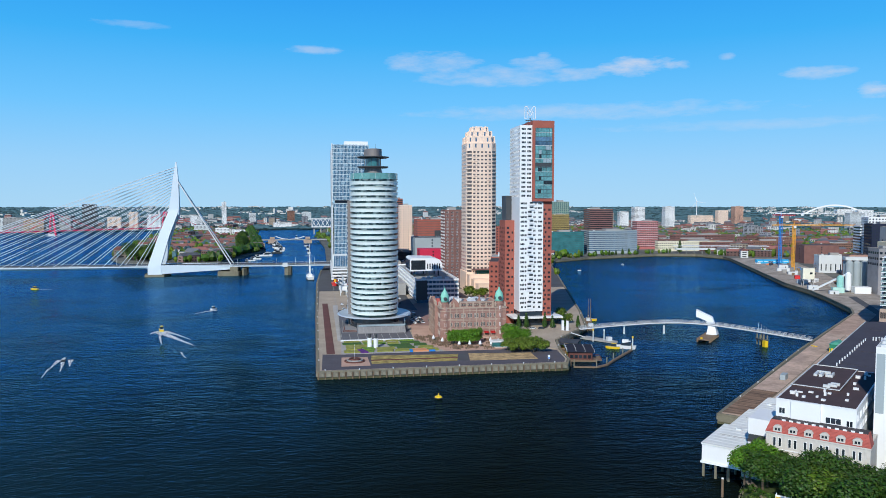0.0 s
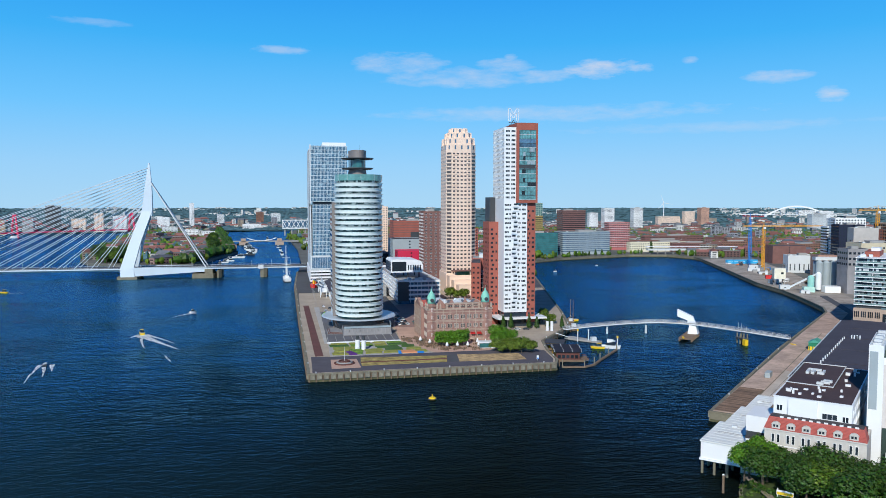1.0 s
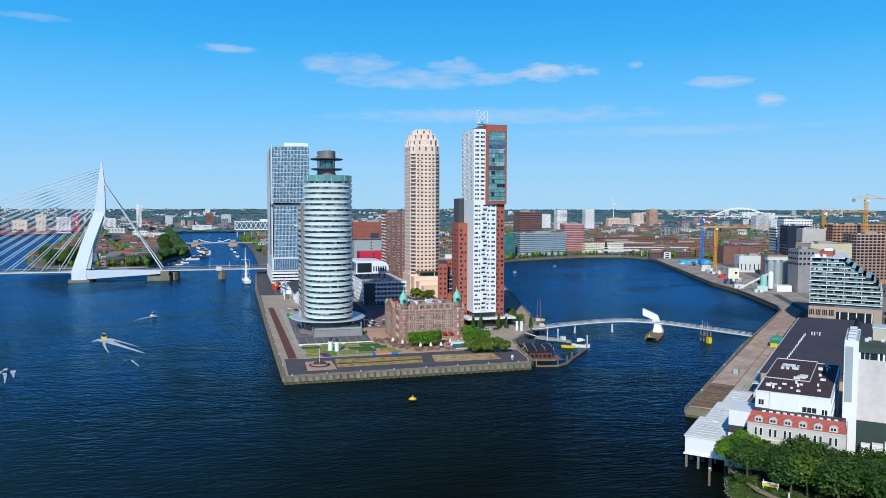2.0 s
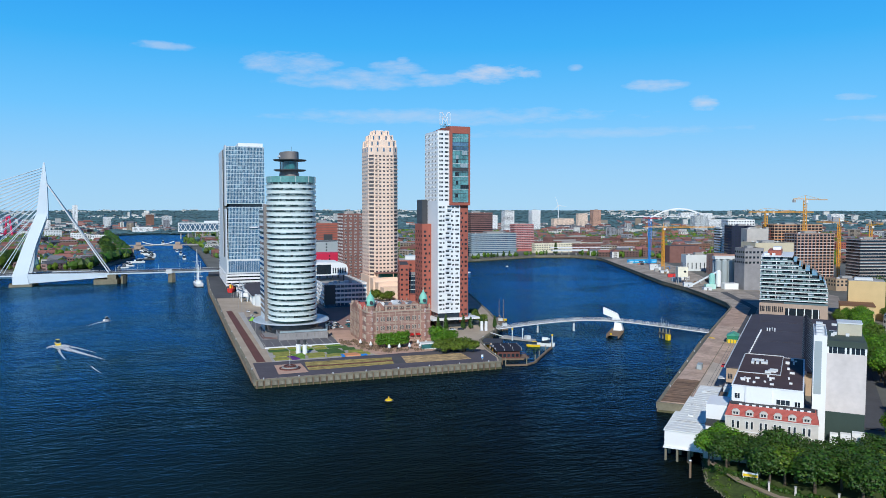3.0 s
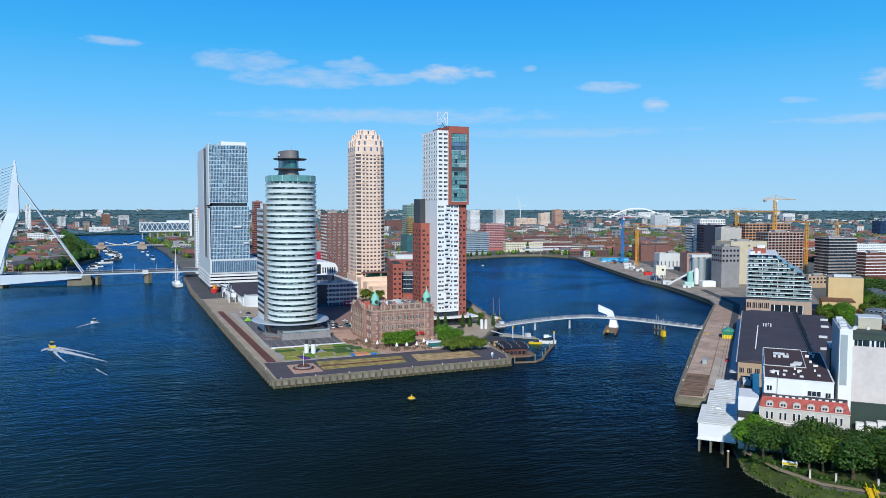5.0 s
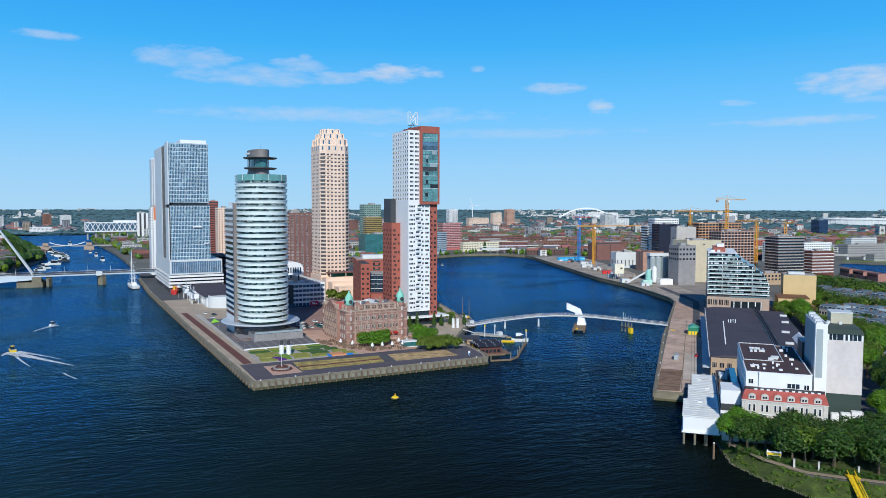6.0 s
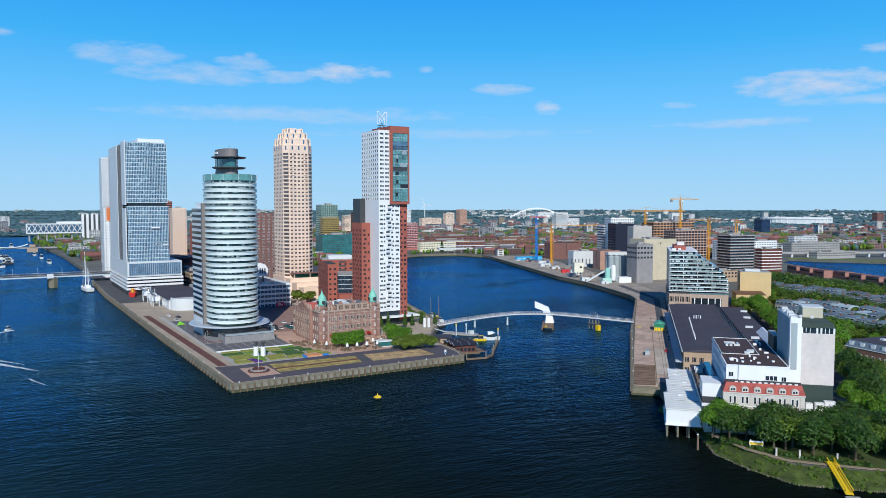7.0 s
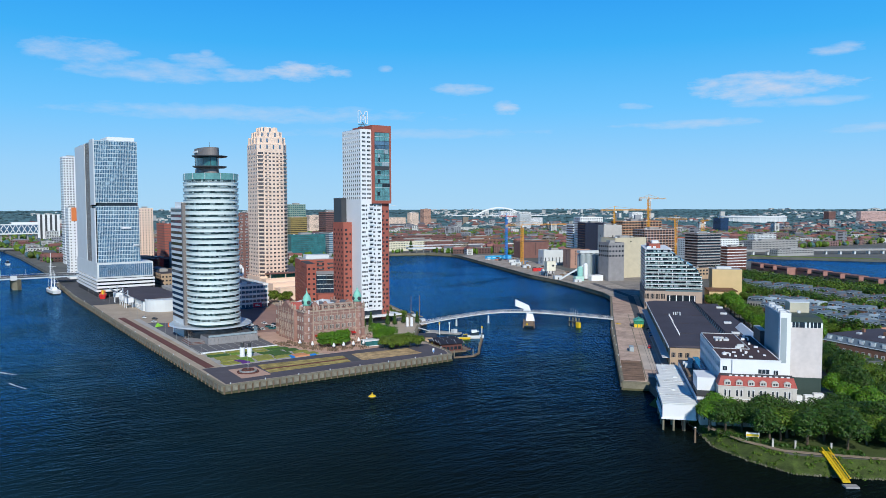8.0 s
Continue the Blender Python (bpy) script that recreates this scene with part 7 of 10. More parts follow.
for x, y in ((128.5, 208.5), (119.8, 196.5)):
    pile = thing("mooring_pile", "weathered timber mooring pile at the bank", "pile", (x, y, -2), group="mooring piles at the bank")
    part("shaft", Geo().tube((0, 0, 0), (0, 0, 7.5), 0.4, 0.34), TIMBER, pile)
    part("cap", Geo().tube((0, 0, 7.5), (0, 0, 7.8), 0.42, 0.3), WHITE_STEEL, pile)


# ---- bridges ----
def footbridge():
    ob = thing("footbridge", "slender white footbridge with a tilted counterweight arm", "bridge")
    pts = [Vector(p) for p in ((170, 457.6, 4.9), (180, 458.8, 5.3), (190, 459.8, 5.8), (201.3, 459.9, 6.3), (215, 459.2, 7.0), (228, 456.8, 7.6), (238, 451.8, 8.1), (246, 444.6, 8.4), (252, 438, 8.5), (258, 431, 8.3), (267, 419.6, 7.8), (276, 408.4, 7.1), (289.3, 391.6, 6.0))]
    deck, rails = Geo(), (Geo(), Geo())
    edge = []
    for i, p in enumerate(pts):
        d = (pts[min(i + 1, len(pts) - 1)] - pts[max(i - 1, 0)])
        n = Vector((-d.y, d.x, 0)).normalized()
        edge.append((p + n * 2.3, p - n * 2.3))
    v, f = [], []
    for a, b in edge:
        v += [a + Vector((0, 0, 0.2)), b + Vector((0, 0, 0.2)), b + Vector((0, 0, -0.35)), a.lerp(b, 0.7) + Vector((0, 0, -0.75)), a.lerp(b, 0.3) + Vector((0, 0, -0.75)), a + Vector((0, 0, -0.35))]
    for i in range(len(edge) - 1):
        f += [(6 * i + k, 6 * i + (k + 1) % 6, 6 * i + 6 + (k + 1) % 6, 6 * i + 6 + k) for k in range(6)]
    f += [(5, 4, 3, 2, 1, 0), tuple(6 * (len(edge) - 1) + k for k in range(6))]
    deck.add(v, f)
    part("deck", deck, WHITE_STEEL, ob)
    path = Geo()
    for (a, b), (c, d) in zip(edge, edge[1:]):
        a2, b2, c2, d2 = a.lerp(b, 0.1), b.lerp(a, 0.1), c.lerp(d, 0.1), d.lerp(c, 0.1)
        path.add([q + Vector((0, 0, 0.23)) for q in (a2, b2, d2, c2)], [(0, 1, 2, 3), (3, 2, 1, 0)])
    part("footway", path, GREY, ob)
    for k in (0, 1):
        for z in (0.75, 1.35):
            v, f = [], []
            for e in edge:
                across = (e[0] - e[1]).normalized() * 0.06
                v += [e[k] + across + Vector((0, 0, z)), e[k] - across + Vector((0, 0, z)), e[k] - across + Vector((0, 0, z + 0.1)), e[k] + across + Vector((0, 0, z + 0.1))]
            for i in range(len(edge) - 1):
                f += [(4 * i + j, 4 * i + 4 + j, 4 * i + 4 + (j + 1) % 4, 4 * i + (j + 1) % 4) for j in range(4)]
            part("handrail", Geo().add(v, f), PALE, ob)
        post = Geo().box(-0.06, -0.06, 0.3, 0.06, 0.06, 1.35).mesh("rail_post", PALE)
        for e, f in zip(edge, edge[1:]):
            for j in range(4):
                q = e[k].lerp(f[k], j / 4)
                part("rail_post", post, None, ob, at=tuple(q))
    for p in ((201.3, 459.9), (228, 456.8)):
        part("pier", Geo().tube((*p, -3), (*p, 5.6), 0.8, 0.55, 10), PALE, ob)
    tip, way = Vector((246.2, 447.9, 0)), Vector((0.83, -0.557, 0))
    across = Vector((0.557, 0.83, 0)) * 1.6
    profile = ((0, 17.2), (0, 12.5), (6.6, 10.0), (6.0, 8.4), (11.6, 8.4), (10.0, 12.8))
    v = [tip + way * k + Vector((0, 0, z)) + across * s for s in (-1, 1) for k, z in profile]
    part("counterweight_arm", Geo().add(v, [(0, 1, 2, 3, 4, 5), (11, 10, 9, 8, 7, 6), *((k, k + 6, (k + 1) % 6 + 6, (k + 1) % 6) for k in range(6))]), WHITE_STEEL, ob, "thick white bent counterweight arm")
    part("pivot_pier", Geo().prism([(248, 438), (253, 434), (257, 438.5), (251.5, 443)], 2.2, 7.8, [(249.4, 438.4), (252.6, 435.8), (255.4, 438.8), (251.6, 441.8)]), WHITE, ob)
    for k in range(10):
        q = Vector((240.5, 420.5, 0)).lerp(Vector((257.5, 440, 0)), k / 9)
        part("fender_pile", Geo().tube((q.x, q.y, -3), (q.x, q.y, 2.6), 0.4, n=8), TIMBER, ob)
        part("fender_pile", Geo().tube((q.x - 5.5, q.y + 5, -3), (q.x - 5.5, q.y + 5, 2.6), 0.4, n=8), TIMBER, ob)
    part("fender_platform", Geo().prism([(240.5, 420.5), (257.5, 440), (252, 445), (235, 425.5)], 1.4, 2.1), TIMBER, ob)
    part("yellow_guard", Geo().box(236.4, 423.4, 2.1, 237.4, 424.4, 3.2), YELLOW, ob)
    for x, y in ((268, 406.5), (270.5, 406.5), (268, 410), (270.5, 410), (268.5, 414), (271.5, 414)):
        part("dolphin_pile", Geo().tube((x, y, -3), (x, y, 6.4), 0.45, 0.4, 8), QUAY, ob)
    part("dolphin_cap", Geo().box(267.4, 405.8, 3.0, 271.2, 414.6, 3.8), DARK, ob)
    part("yellow_guard", Geo().prism([(266.4, 402.6), (268.6, 402.6), (268.9, 405.7), (266.6, 405.7)], -1, 3.6), YELLOW, ob, "yellow steel guard at the pier")
    part("yellow_guard", Geo().box(283.6, 380.5, -1, 285.2, 384, 4.4), YELLOW, ob)
    for k in range(4):
        part("lamp_mast", Geo().tube((268 + k * 1.2, 412 - k, 7.6), (268 + k * 1.2, 412 - k, 13.5 - k * 0.8), 0.1, 0.06, 6), PALE, ob)


footbridge()


# white bridge steel; its shaded blue-grey look is mixed into the base colour
BRIDGE_SHADED_WHITE = surface("shaded_white_bridge_paint", (0.58, 0.68, 0.75), 0.45, vary=0.06, size=14)


def cable_bridge():
    ob = thing("cable_bridge", "white cable-stayed bridge with a bent steel pylon", "bridge")
    yn, yf = 914.0, 944.0
    deck = Geo().box(-980, yn, 11, -108, yf, 12.4)
    deck.prism([(-980, yn + 4), (-108, yn + 4), (-108, yf - 4), (-980, yf - 4)], 8.8, 11)
    part("deck", deck, BRIDGE_SHADED_WHITE, ob)
    part("approach_deck", Geo().box(-107.9, yn + 2, 10.4, 26, yf - 2, 12.2), BRIDGE_SHADED_WHITE, ob)
    part("carriageway", Geo().box(-980, yn + 1, 12.4, 26, yf - 1, 12.52), ASPHALT, ob)
    for y in (yn + 0.4, yf - 0.4):
        part("railing", Geo().box(-980, y - 0.08, 13.2, 26, y + 0.08, 13.4), PALE, ob)
    lamp = Geo().tube((0, 0, 12.4), (0, 0, 21), 0.14, 0.08, 6).mesh("lamp_post", PALE)
    for k in range(20):
        part("lamp_post", lamp, None, ob, at=(-420 + k * 23, yn + 3, 0))
    # pylon: two splayed lower legs that meet at the bend, and a tapering upper shaft
    kx, kz, ym = -171.6, 79.0, 929.0
    def quad_tube(sections):
        g = Geo()
        for (c0, wx0, wy0), (c1, wx1, wy1) in zip(sections, sections[1:]):
            v = []
            for c, wx, wy in ((c0, wx0, wy0), (c1, wx1, wy1)):
                v += [(c[0] - wx, c[1] - wy, c[2]), (c[0] + wx, c[1] - wy, c[2]), (c[0] + wx, c[1] + wy, c[2]), (c[0] - wx, c[1] + wy, c[2])]
            g.add(v, [(0, 1, 5, 4), (1, 2, 6, 5), (2, 3, 7, 6), (3, 0, 4, 7), (3, 2, 1, 0), (4, 5, 6, 7)])
        return g
    part("pylon_shaft", quad_tube([((kx, ym, kz - 6), 5.8, 4.2), ((kx + 0.6, ym, kz + 6), 5.4, 3.6), ((-169.4, ym, 112), 3.4, 2.6), ((-168.7, ym, 136), 0.7, 0.9)]), BRIDGE_SHADED_WHITE, ob)
    for s in (-1, 1):
        part("pylon_leg", quad_tube([((-192.0, ym + s * 15.5, 2.5), 8.0, 2.6), ((-193, ym + s * 14.5, 12), 7.4, 2.4), ((-183.5, ym + s * 8.6, 45), 6.2, 2.3), ((kx, ym + s * 2.0, kz), 5.7, 2.2)]), BRIDGE_SHADED_WHITE, ob)
        part("backstay", Geo().tube((-166.8, ym + s * 2, 113), (-105, ym + s * 12, 12.4), 0.75, n=8), PALE, ob, "thick grey backstay")
        for i in range(16):
            f = i / 15
            top = (-171.5 + 1.8 * f - (0.5 if f < 0.4 else 0), ym + s * 1.5, 84 + 46 * f)
            part("stay_cable", Geo().tube(top, (-214 - 276 * f, ym + s * 13.5, 12.4), 0.34, n=5), BRIDGE_SHADED_WHITE, ob)
        part("tie_beam", Geo().add([(-188, ym + s * 15.5 - 1.5, 3), (-188, ym + s * 15.5 + 1.5, 3), (-188, ym + s * 15.5 + 1.5, 13.5), (-188, ym + s * 15.5 - 1.5, 13.5), (-104, ym + s * 13 - 1.2, 7.5), (-104, ym + s * 13 + 1.2, 7.5), (-104, ym + s * 13 + 1.2, 12.2), (-104, ym + s * 13 - 1.2, 12.2)],
                                     [(0, 3, 2, 1), (4, 5, 6, 7), (0, 4, 7, 3), (1, 2, 6, 5), (3, 7, 6, 2), (0, 1, 5, 4)]), BRIDGE_SHADED_WHITE, ob, "tapering white tie beam")
    part("main_pier", Geo().prism([(-203, 908), (-181, 908), (-178, 929), (-181, 950), (-203, 950), (-206, 929)], -3, 2.6), QUAY, ob)
    part("anchor_pier", Geo().prism([(-120, 908), (-96, 908), (-93, 929), (-96, 948), (-120, 948)], -3, 5.2).box(-106, 910, 5.2, -97, 946, 10.4), QUAY, ob)
    part("bascule_pier", Geo().prism([(-92.5, 914), (-90, 910), (-87, 914), (-87, 942), (-90, 946), (-92.5, 942)], -3, 8.6), QUAY, ob)
    part("river_pier", Geo().prism([(-42, 910), (-38, 907), (-34, 910), (-34, 944), (-38, 947), (-42, 944)], -3, 10.3), QUAY, ob)
    part("control_house", Geo().box(-44, 906, 10.4, -38, 910.5, 15), PALE, ob)


cable_bridge()


PINK_RED = surface("pinkish_red_paint", (0.72, 0.03, 0.11), 0.5, vary=0.1)


def red_bridge():
    ob = thing("red_bridge", "distant red cable-stayed road bridge", "bridge")
    a, b = Vector((-1050, 1776, 13)), Vector((-430, 2388, 13))
    part("deck", Geo().beam(a, b, 24, 3), PINK_RED, ob)
    for (x, y) in ((-708, 2112), (-468, 2350)):
        foot = Vector((x, y, 0))
        n = (b - a).normalized()
        across = Vector((-n.y, n.x, 0))
        tower = part("tower", Geo().tube(foot + across * 17, foot + across * 5 + Vector((0, 0, 62)), 3.2, 2.2, 8).tube(foot - across * 17, foot - across * 5 + Vector((0, 0, 62)), 3.2, 2.2, 8).beam(foot + across * 6 + Vector((0, 0, 58)), foot - across * 6 + Vector((0, 0, 58)), 4, 4), PINK_RED, ob)
        part("pier", Geo().tube(foot + Vector((0, 0, -3)), foot + Vector((0, 0, 6)), 19, 17, 16), PALE, ob)
        for s in (-1, 1):
            for k in (1, 2):
                part("stay_cable", Geo().tube(foot + Vector((0, 0, 56 + 3 * k)), foot + n * (s * 62 * k) + Vector((0, 0, 14)), 0.7, n=5), PINK_RED, tower)


red_bridge()


def bascule_bridge():
    ob = thing("bascule_bridge", "low steel bascule bridge with a white arched rim on stone piers", "bridge")
    part("deck", Geo().box(-152, 1640, 6.5, 34, 1660, 8.5), GREY, ob)
    for x in (-104, -28):
        part("pier", Geo().box(x - 9, 1636, -3, x + 9, 1664, 7).box(x - 5, 1637, 8.5, x + 5, 1644, 14), SANDSTONE, ob)
    g = Geo()
    n = 16
    for i in range(n):
        f0, f1 = i / n, (i + 1) / n
        z = lambda f: 9 + 6.5 * (2 * f - 1) ** 2
        g.beam((-97 + 62 * f0, 1638, z(f0)), (-97 + 62 * f1, 1638, z(f1)), 0.9, 1.5)
    part("arched_rim", g, WHITE_STEEL, ob)


bascule_bridge()


# ---- the rest of the pier ----
def low_office():
    ob = thing("low_office", "low office block with white bands and a white rounded roof pavilion", "office", (98.6, 605, Q))
    w, d, h = 36.0, 158.0, 18.6
    part("core", Geo().box(-w / 2 + 0.4, 0.4, -0.4, w / 2 - 0.4, d, h - 0.5), BLUE_GLASS, ob)
    for i in range(5):
        part("floor_band", Geo().ring([(-w / 2, 0), (w / 2, 0), (w / 2, d), (-w / 2, d)], [(-w / 2 + 0.6, 0.6), (w / 2 - 0.6, 0.6), (w / 2 - 0.6, d - 0.6), (-w / 2 + 0.6, d - 0.6)], 3.4 + i * 3.7, 5.0 + i * 3.7), WHITE, ob)
    part("dark_corner", Geo().box(-w / 2 - 0.2, -0.3, 2.5, -w / 2 + 9, 0.3, h), DARK, ob, "dark glazed corner")
    part("roof", Geo().box(-w / 2 + 0.6, 0.6, h - 0.5, w / 2 - 0.6, d - 0.6, h - 0.2), GREY, ob)
    part("red_sign", Geo().box(5, -0.45, 0.8, 12, -0.2, 4.4), CRIMSON, ob, "red and white shop sign")
    part("sign_bars", Geo().box(6.5, -0.55, 1.8, 10.5, -0.45, 2.6).box(6.5, -0.55, 3.0, 9.0, -0.45, 3.5), WHITE, ob)
    post = Geo().box(-0.15, -0.1, 0, 0.15, 0.3, h - 1.5).mesh("pilaster", WHITE)
    for i in range(9):
        part("pilaster", post, None, ob, at=(-7.6 + i * 3.1, 0.2, 1.2))
    side = Geo().box(-0.1, -0.15, 0, 0.3, 0.15, h - 1.5).mesh("pilaster", WHITE)
    for i in range(26):
        part("pilaster", side, None, ob, at=(-w / 2 + 0.2, 3 + i * 5.8, 1.2))
    # roof pavilion with a rounded shell
    n, shell = 10, Geo()
    prof = [(-19.5, 23.5), (-19.5, 33.8), (-17.5, 35.2), (3, 34.6), (7, 33.2), (9, 30), (9.2, 25.5), (8.0, 23.8)]
    v = [(x, 32, z) for x, z in prof] + [(x, 66, z) for x, z in prof]
    m = len(prof)
    shell.add(v, [(i, i + 1, m + i + 1, m + i) for i in range(m - 1)] + [tuple(range(m)), tuple(range(2 * m - 1, m - 1, -1)), (m - 1, 0, m, 2 * m - 1)])
    pv = part("roof_pavilion", shell, WHITE, ob, "white rounded roof pavilion")
    part("pavilion_front", Geo().box(-19.75, 33.5, 24.8, -19.45, 64.5, 33), GLASS, pv)
    part("pavilion_front", Geo().box(-18.5, 31.75, 24.8, -6, 32.0, 33), GLASS, pv)
    slot = Geo().box(-0.5, -0.15, 0, 0.5, 0.1, 4.6).mesh("slot_window", GLASS)
    for i in range(6):
        part("slot_window", slot, None, pv, at=(-4 + i * 2.1, 32, 25.5))
    for x in (-15, -4, 6):
        for y in (36, 60):
            part("stilt", Geo().box(x - 0.5, y - 0.5, h - 0.3, x + 0.5, y + 0.5, 23.6), DARK, pv)
    for k in range(5):
        part("roof_unit", Geo().box(-12 + k * 5, 8 + k % 2 * 8, h - 0.2, -9 + k * 5, 13 + k % 2 * 8, h + 1.6), PALE, ob)


low_office()


def brick_annex():
    ob = thing("brick_annex", "red brick apartment annex with a dark glazed lower wing", "apartment block", (137.9, 582.5, Q), -15)
    part("wall", Geo().box(0, 22, -0.4, 36, 50, 37.6), BRICK, ob)
    part("roof", Geo().box(0.6, 22.6, 37.6, 35.4, 49.4, 37.9), GREY, ob)
    part("roof_house", Geo().box(6, 28, 37.9, 26, 42, 41.0), PALE, ob)
    part("west_wing", Geo().box(0, -14, -0.4, 7.4, 21.9, 36.6), BRICK, ob)
    part("wing_roof", Geo().box(0.5, -13.5, 36.6, 6.9, 21.4, 36.85), BITUMEN, ob)
    part("glass_wing", Geo().prism([(7.5, -8), (31, -13), (35, 21.9), (7.5, 21.9)], 13, 27.5, [(7.5, -5.5), (31, -9), (35, 21.9), (7.5, 21.9)]), DARK_GLASS, ob, "dark glazed wing")
    part("wing_roof", Geo().prism([(8, -4.5), (30.6, -8), (34.4, 21.5), (8, 21.5)], 27.5, 27.9), GREY, ob)
    part("brick_base", Geo().prism([(7.5, -20), (34, -24), (35, 21.8), (7.5, 21.8)], -0.4, 13), BRICK, ob)
    for k in range(5):
        part("loggia", Geo().box(14 + (k % 2) * 9, 21.7, 28.4 + k * 1.7, 20 + (k % 2) * 9, 22.1, 29.6 + k * 1.7), DARK, ob, "dark recessed loggia")
    me = window_mesh(1.7, 1.6, 0.1, white=MAROON)
    windows_on(ob, (0, 50), (0, 22), [z for z in (4, 8, 12, 16, 20, 24, 28, 32)], 5, me)
    windows_on(ob, (8, 22), (36, 22), [29.2, 33.0], 6, me)
    windows_on(ob, (0, 21.9), (0, -14), [4, 8, 12, 16, 20, 24, 28, 32], 6, me)
    windows_on(ob, (0, -14), (7.4, -14), [4, 8, 12, 16, 20, 24, 28, 32], 2, me)
    for z in (16, 19.6, 23.2, 26.6):
        lean = (z - 13) / 14.5
        part("glazing_band", Geo().prism([(7.4, -8.2 + 2.5 * lean), (31.1, -13.2 + 4 * lean), (31.1, -12.8 + 4 * lean), (7.4, -7.8 + 2.5 * lean)], z, z + 0.4), PALE, ob)
    for k in range(9):
        x = 9 + k * 2.6
        part("glazing_post", Geo().beam((x, -8.4 - (x - 7.5) * 0.213, 13), (x, -5.9 - (x - 7.5) * 0.149, 27.5), 0.2, 0.2), DARK, ob)


DARK_GLASS = glass_material("smoky_glass", (0.03, 0.04, 0.05), vary=0.7, size=4)
brick_annex()


def terminal():
    ob = thing("cruise_terminal", "low dark-roofed terminal hall with a white rounded end", "terminal", (44, 640, Q))
    part("wall", Geo().box(-17, 0, -0.3, 18, 92, 8), PALE, ob)
    prof = [(-18, 8), (-14, 9.2), (-6, 10.2), (0, 10.4), (8, 10.0), (15, 9.0), (19, 8)]
    g = Geo()
    m = len(prof)
    g.add([(x, -1, z) for x, z in prof] + [(x, 93, z) for x, z in prof], [(i, i + 1, m + i + 1, m + i) for i in range(m - 1)] + [tuple(range(m - 1, -1, -1)), tuple(range(m, 2 * m)), (m - 1, 0, m, 2 * m - 1)])
    part("roof", g, FELT, ob, "broad dark roof")
    # white end in pale grey: the shade on it is part of the colour
    part("rounded_end", Geo().prism(oval(0, -2, 16, 12, 32, 2), -0.3, 9.2), PALE, ob, "white rounded entrance end, toned grey for shade")
    part("mural", Geo().prism([(2, -14.6), (13, -10.6), (13, -10.2), (2, -14.2)], 1.5, 7.4), surface("faded_mural", (0.42, 0.36, 0.50), 0.6, vary=0.9, size=3.5, fine=1.0), ob, "colourful faded mural panel")
    part("mural_field", Geo().prism([(4, -14.2), (9, -12.4), (9, -12.3), (4, -14.1)], 2.5, 5.0), RED_PAINT, ob)
    win = window_mesh(3.6, 3.4, 0.15, bars=2)
    windows_on(ob, (-17, 92), (-17, 6), [1.4], 18, win)
    part("grey_hall", Geo().box(19, 20, -0.3, 34, 90, 10.5), GREY, ob)


terminal()


def gangway_tower():
    ob = thing("ship_gangway", "pale steel passenger gangway tower on the cruise quay", "gangway", (22, 668, Q), group="passenger gangways")
    for x in (-2.5, 2.5):
        for y in (-3, 3):
            part("leg", Geo().box(x - 0.3, y - 0.3, 0, x + 0.3, y + 0.3, 8), PALE, ob)
    part("cabin", Geo().box(-3.2, -3.6, 4.5, 3.2, 3.6, 8.2), WHITE, ob)
    part("boom", Geo().beam((0, 0, 8.4), (-7, -14, 13), 1.0, 1.0), CANOPY, ob)
    part("stay", Geo().tube((0, 3, 13.5), (-6, -12, 13), 0.15), PALE, ob)
    part("mast", Geo().box(-0.4, 2.6, 8.2, 0.4, 3.4, 14), CANOPY, ob)
    copy_thing(ob, pose(23, 690, Q, 0, 0, 8))
    copy_thing(ob, pose(22, 712, Q, 0, 0, -6))


gangway_tower()


def hull(g, length, beam, height, draught=0.6):
    """A boat's hull with its bow towards +y."""
    outline = [(-beam / 2 * 0.85, -length / 2), (beam / 2 * 0.85, -length / 2), (beam / 2, -length * 0.1), (beam / 2 * 0.85, length * 0.22), (beam / 2 * 0.4, length * 0.42), (0, length / 2),
               (-beam / 2 * 0.4, length * 0.42), (-beam / 2 * 0.85, length * 0.22), (-beam / 2, -length * 0.1)]
    return g.prism([(x * 0.72, y * 0.93) for x, y in outline], -draught, height, outline)


def boat(name, label, x, y, turn, length, beam, paint, top, cabin=True, z=0.0, group=""):
    ob = thing(name, label, "boat", (x, y, z), turn, group)
    part("hull", hull(Geo(), length, beam, length * 0.1 + 0.5), paint, ob)
    h = length * 0.1 + 0.5
    part("deck", Geo().prism([(-beam * 0.38, -length * 0.46), (beam * 0.38, -length * 0.46), (beam * 0.4, 0), (0, length * 0.42), (-beam * 0.4, 0)], h, h + 0.06), PALE, ob)
    if cabin:
        part("cabin", Geo().prism([(-beam * 0.32, -length * 0.28), (beam * 0.32, -length * 0.28), (beam * 0.3, length * 0.14), (-beam * 0.3, length * 0.14)], h + 0.06, h + length * 0.13 + 0.7, [(-beam * 0.27, -length * 0.24), (beam * 0.27, -length * 0.24), (beam * 0.25, length * 0.05), (-beam * 0.25, length * 0.05)]), GLASS, ob)
        part("cabin_roof", Geo().prism([(-beam * 0.3, -length * 0.27), (beam * 0.3, -length * 0.27), (beam * 0.28, length * 0.07), (-beam * 0.28, length * 0.07)], h + length * 0.13 + 0.7, h + length * 0.13 + 0.9), top, ob)
    return ob


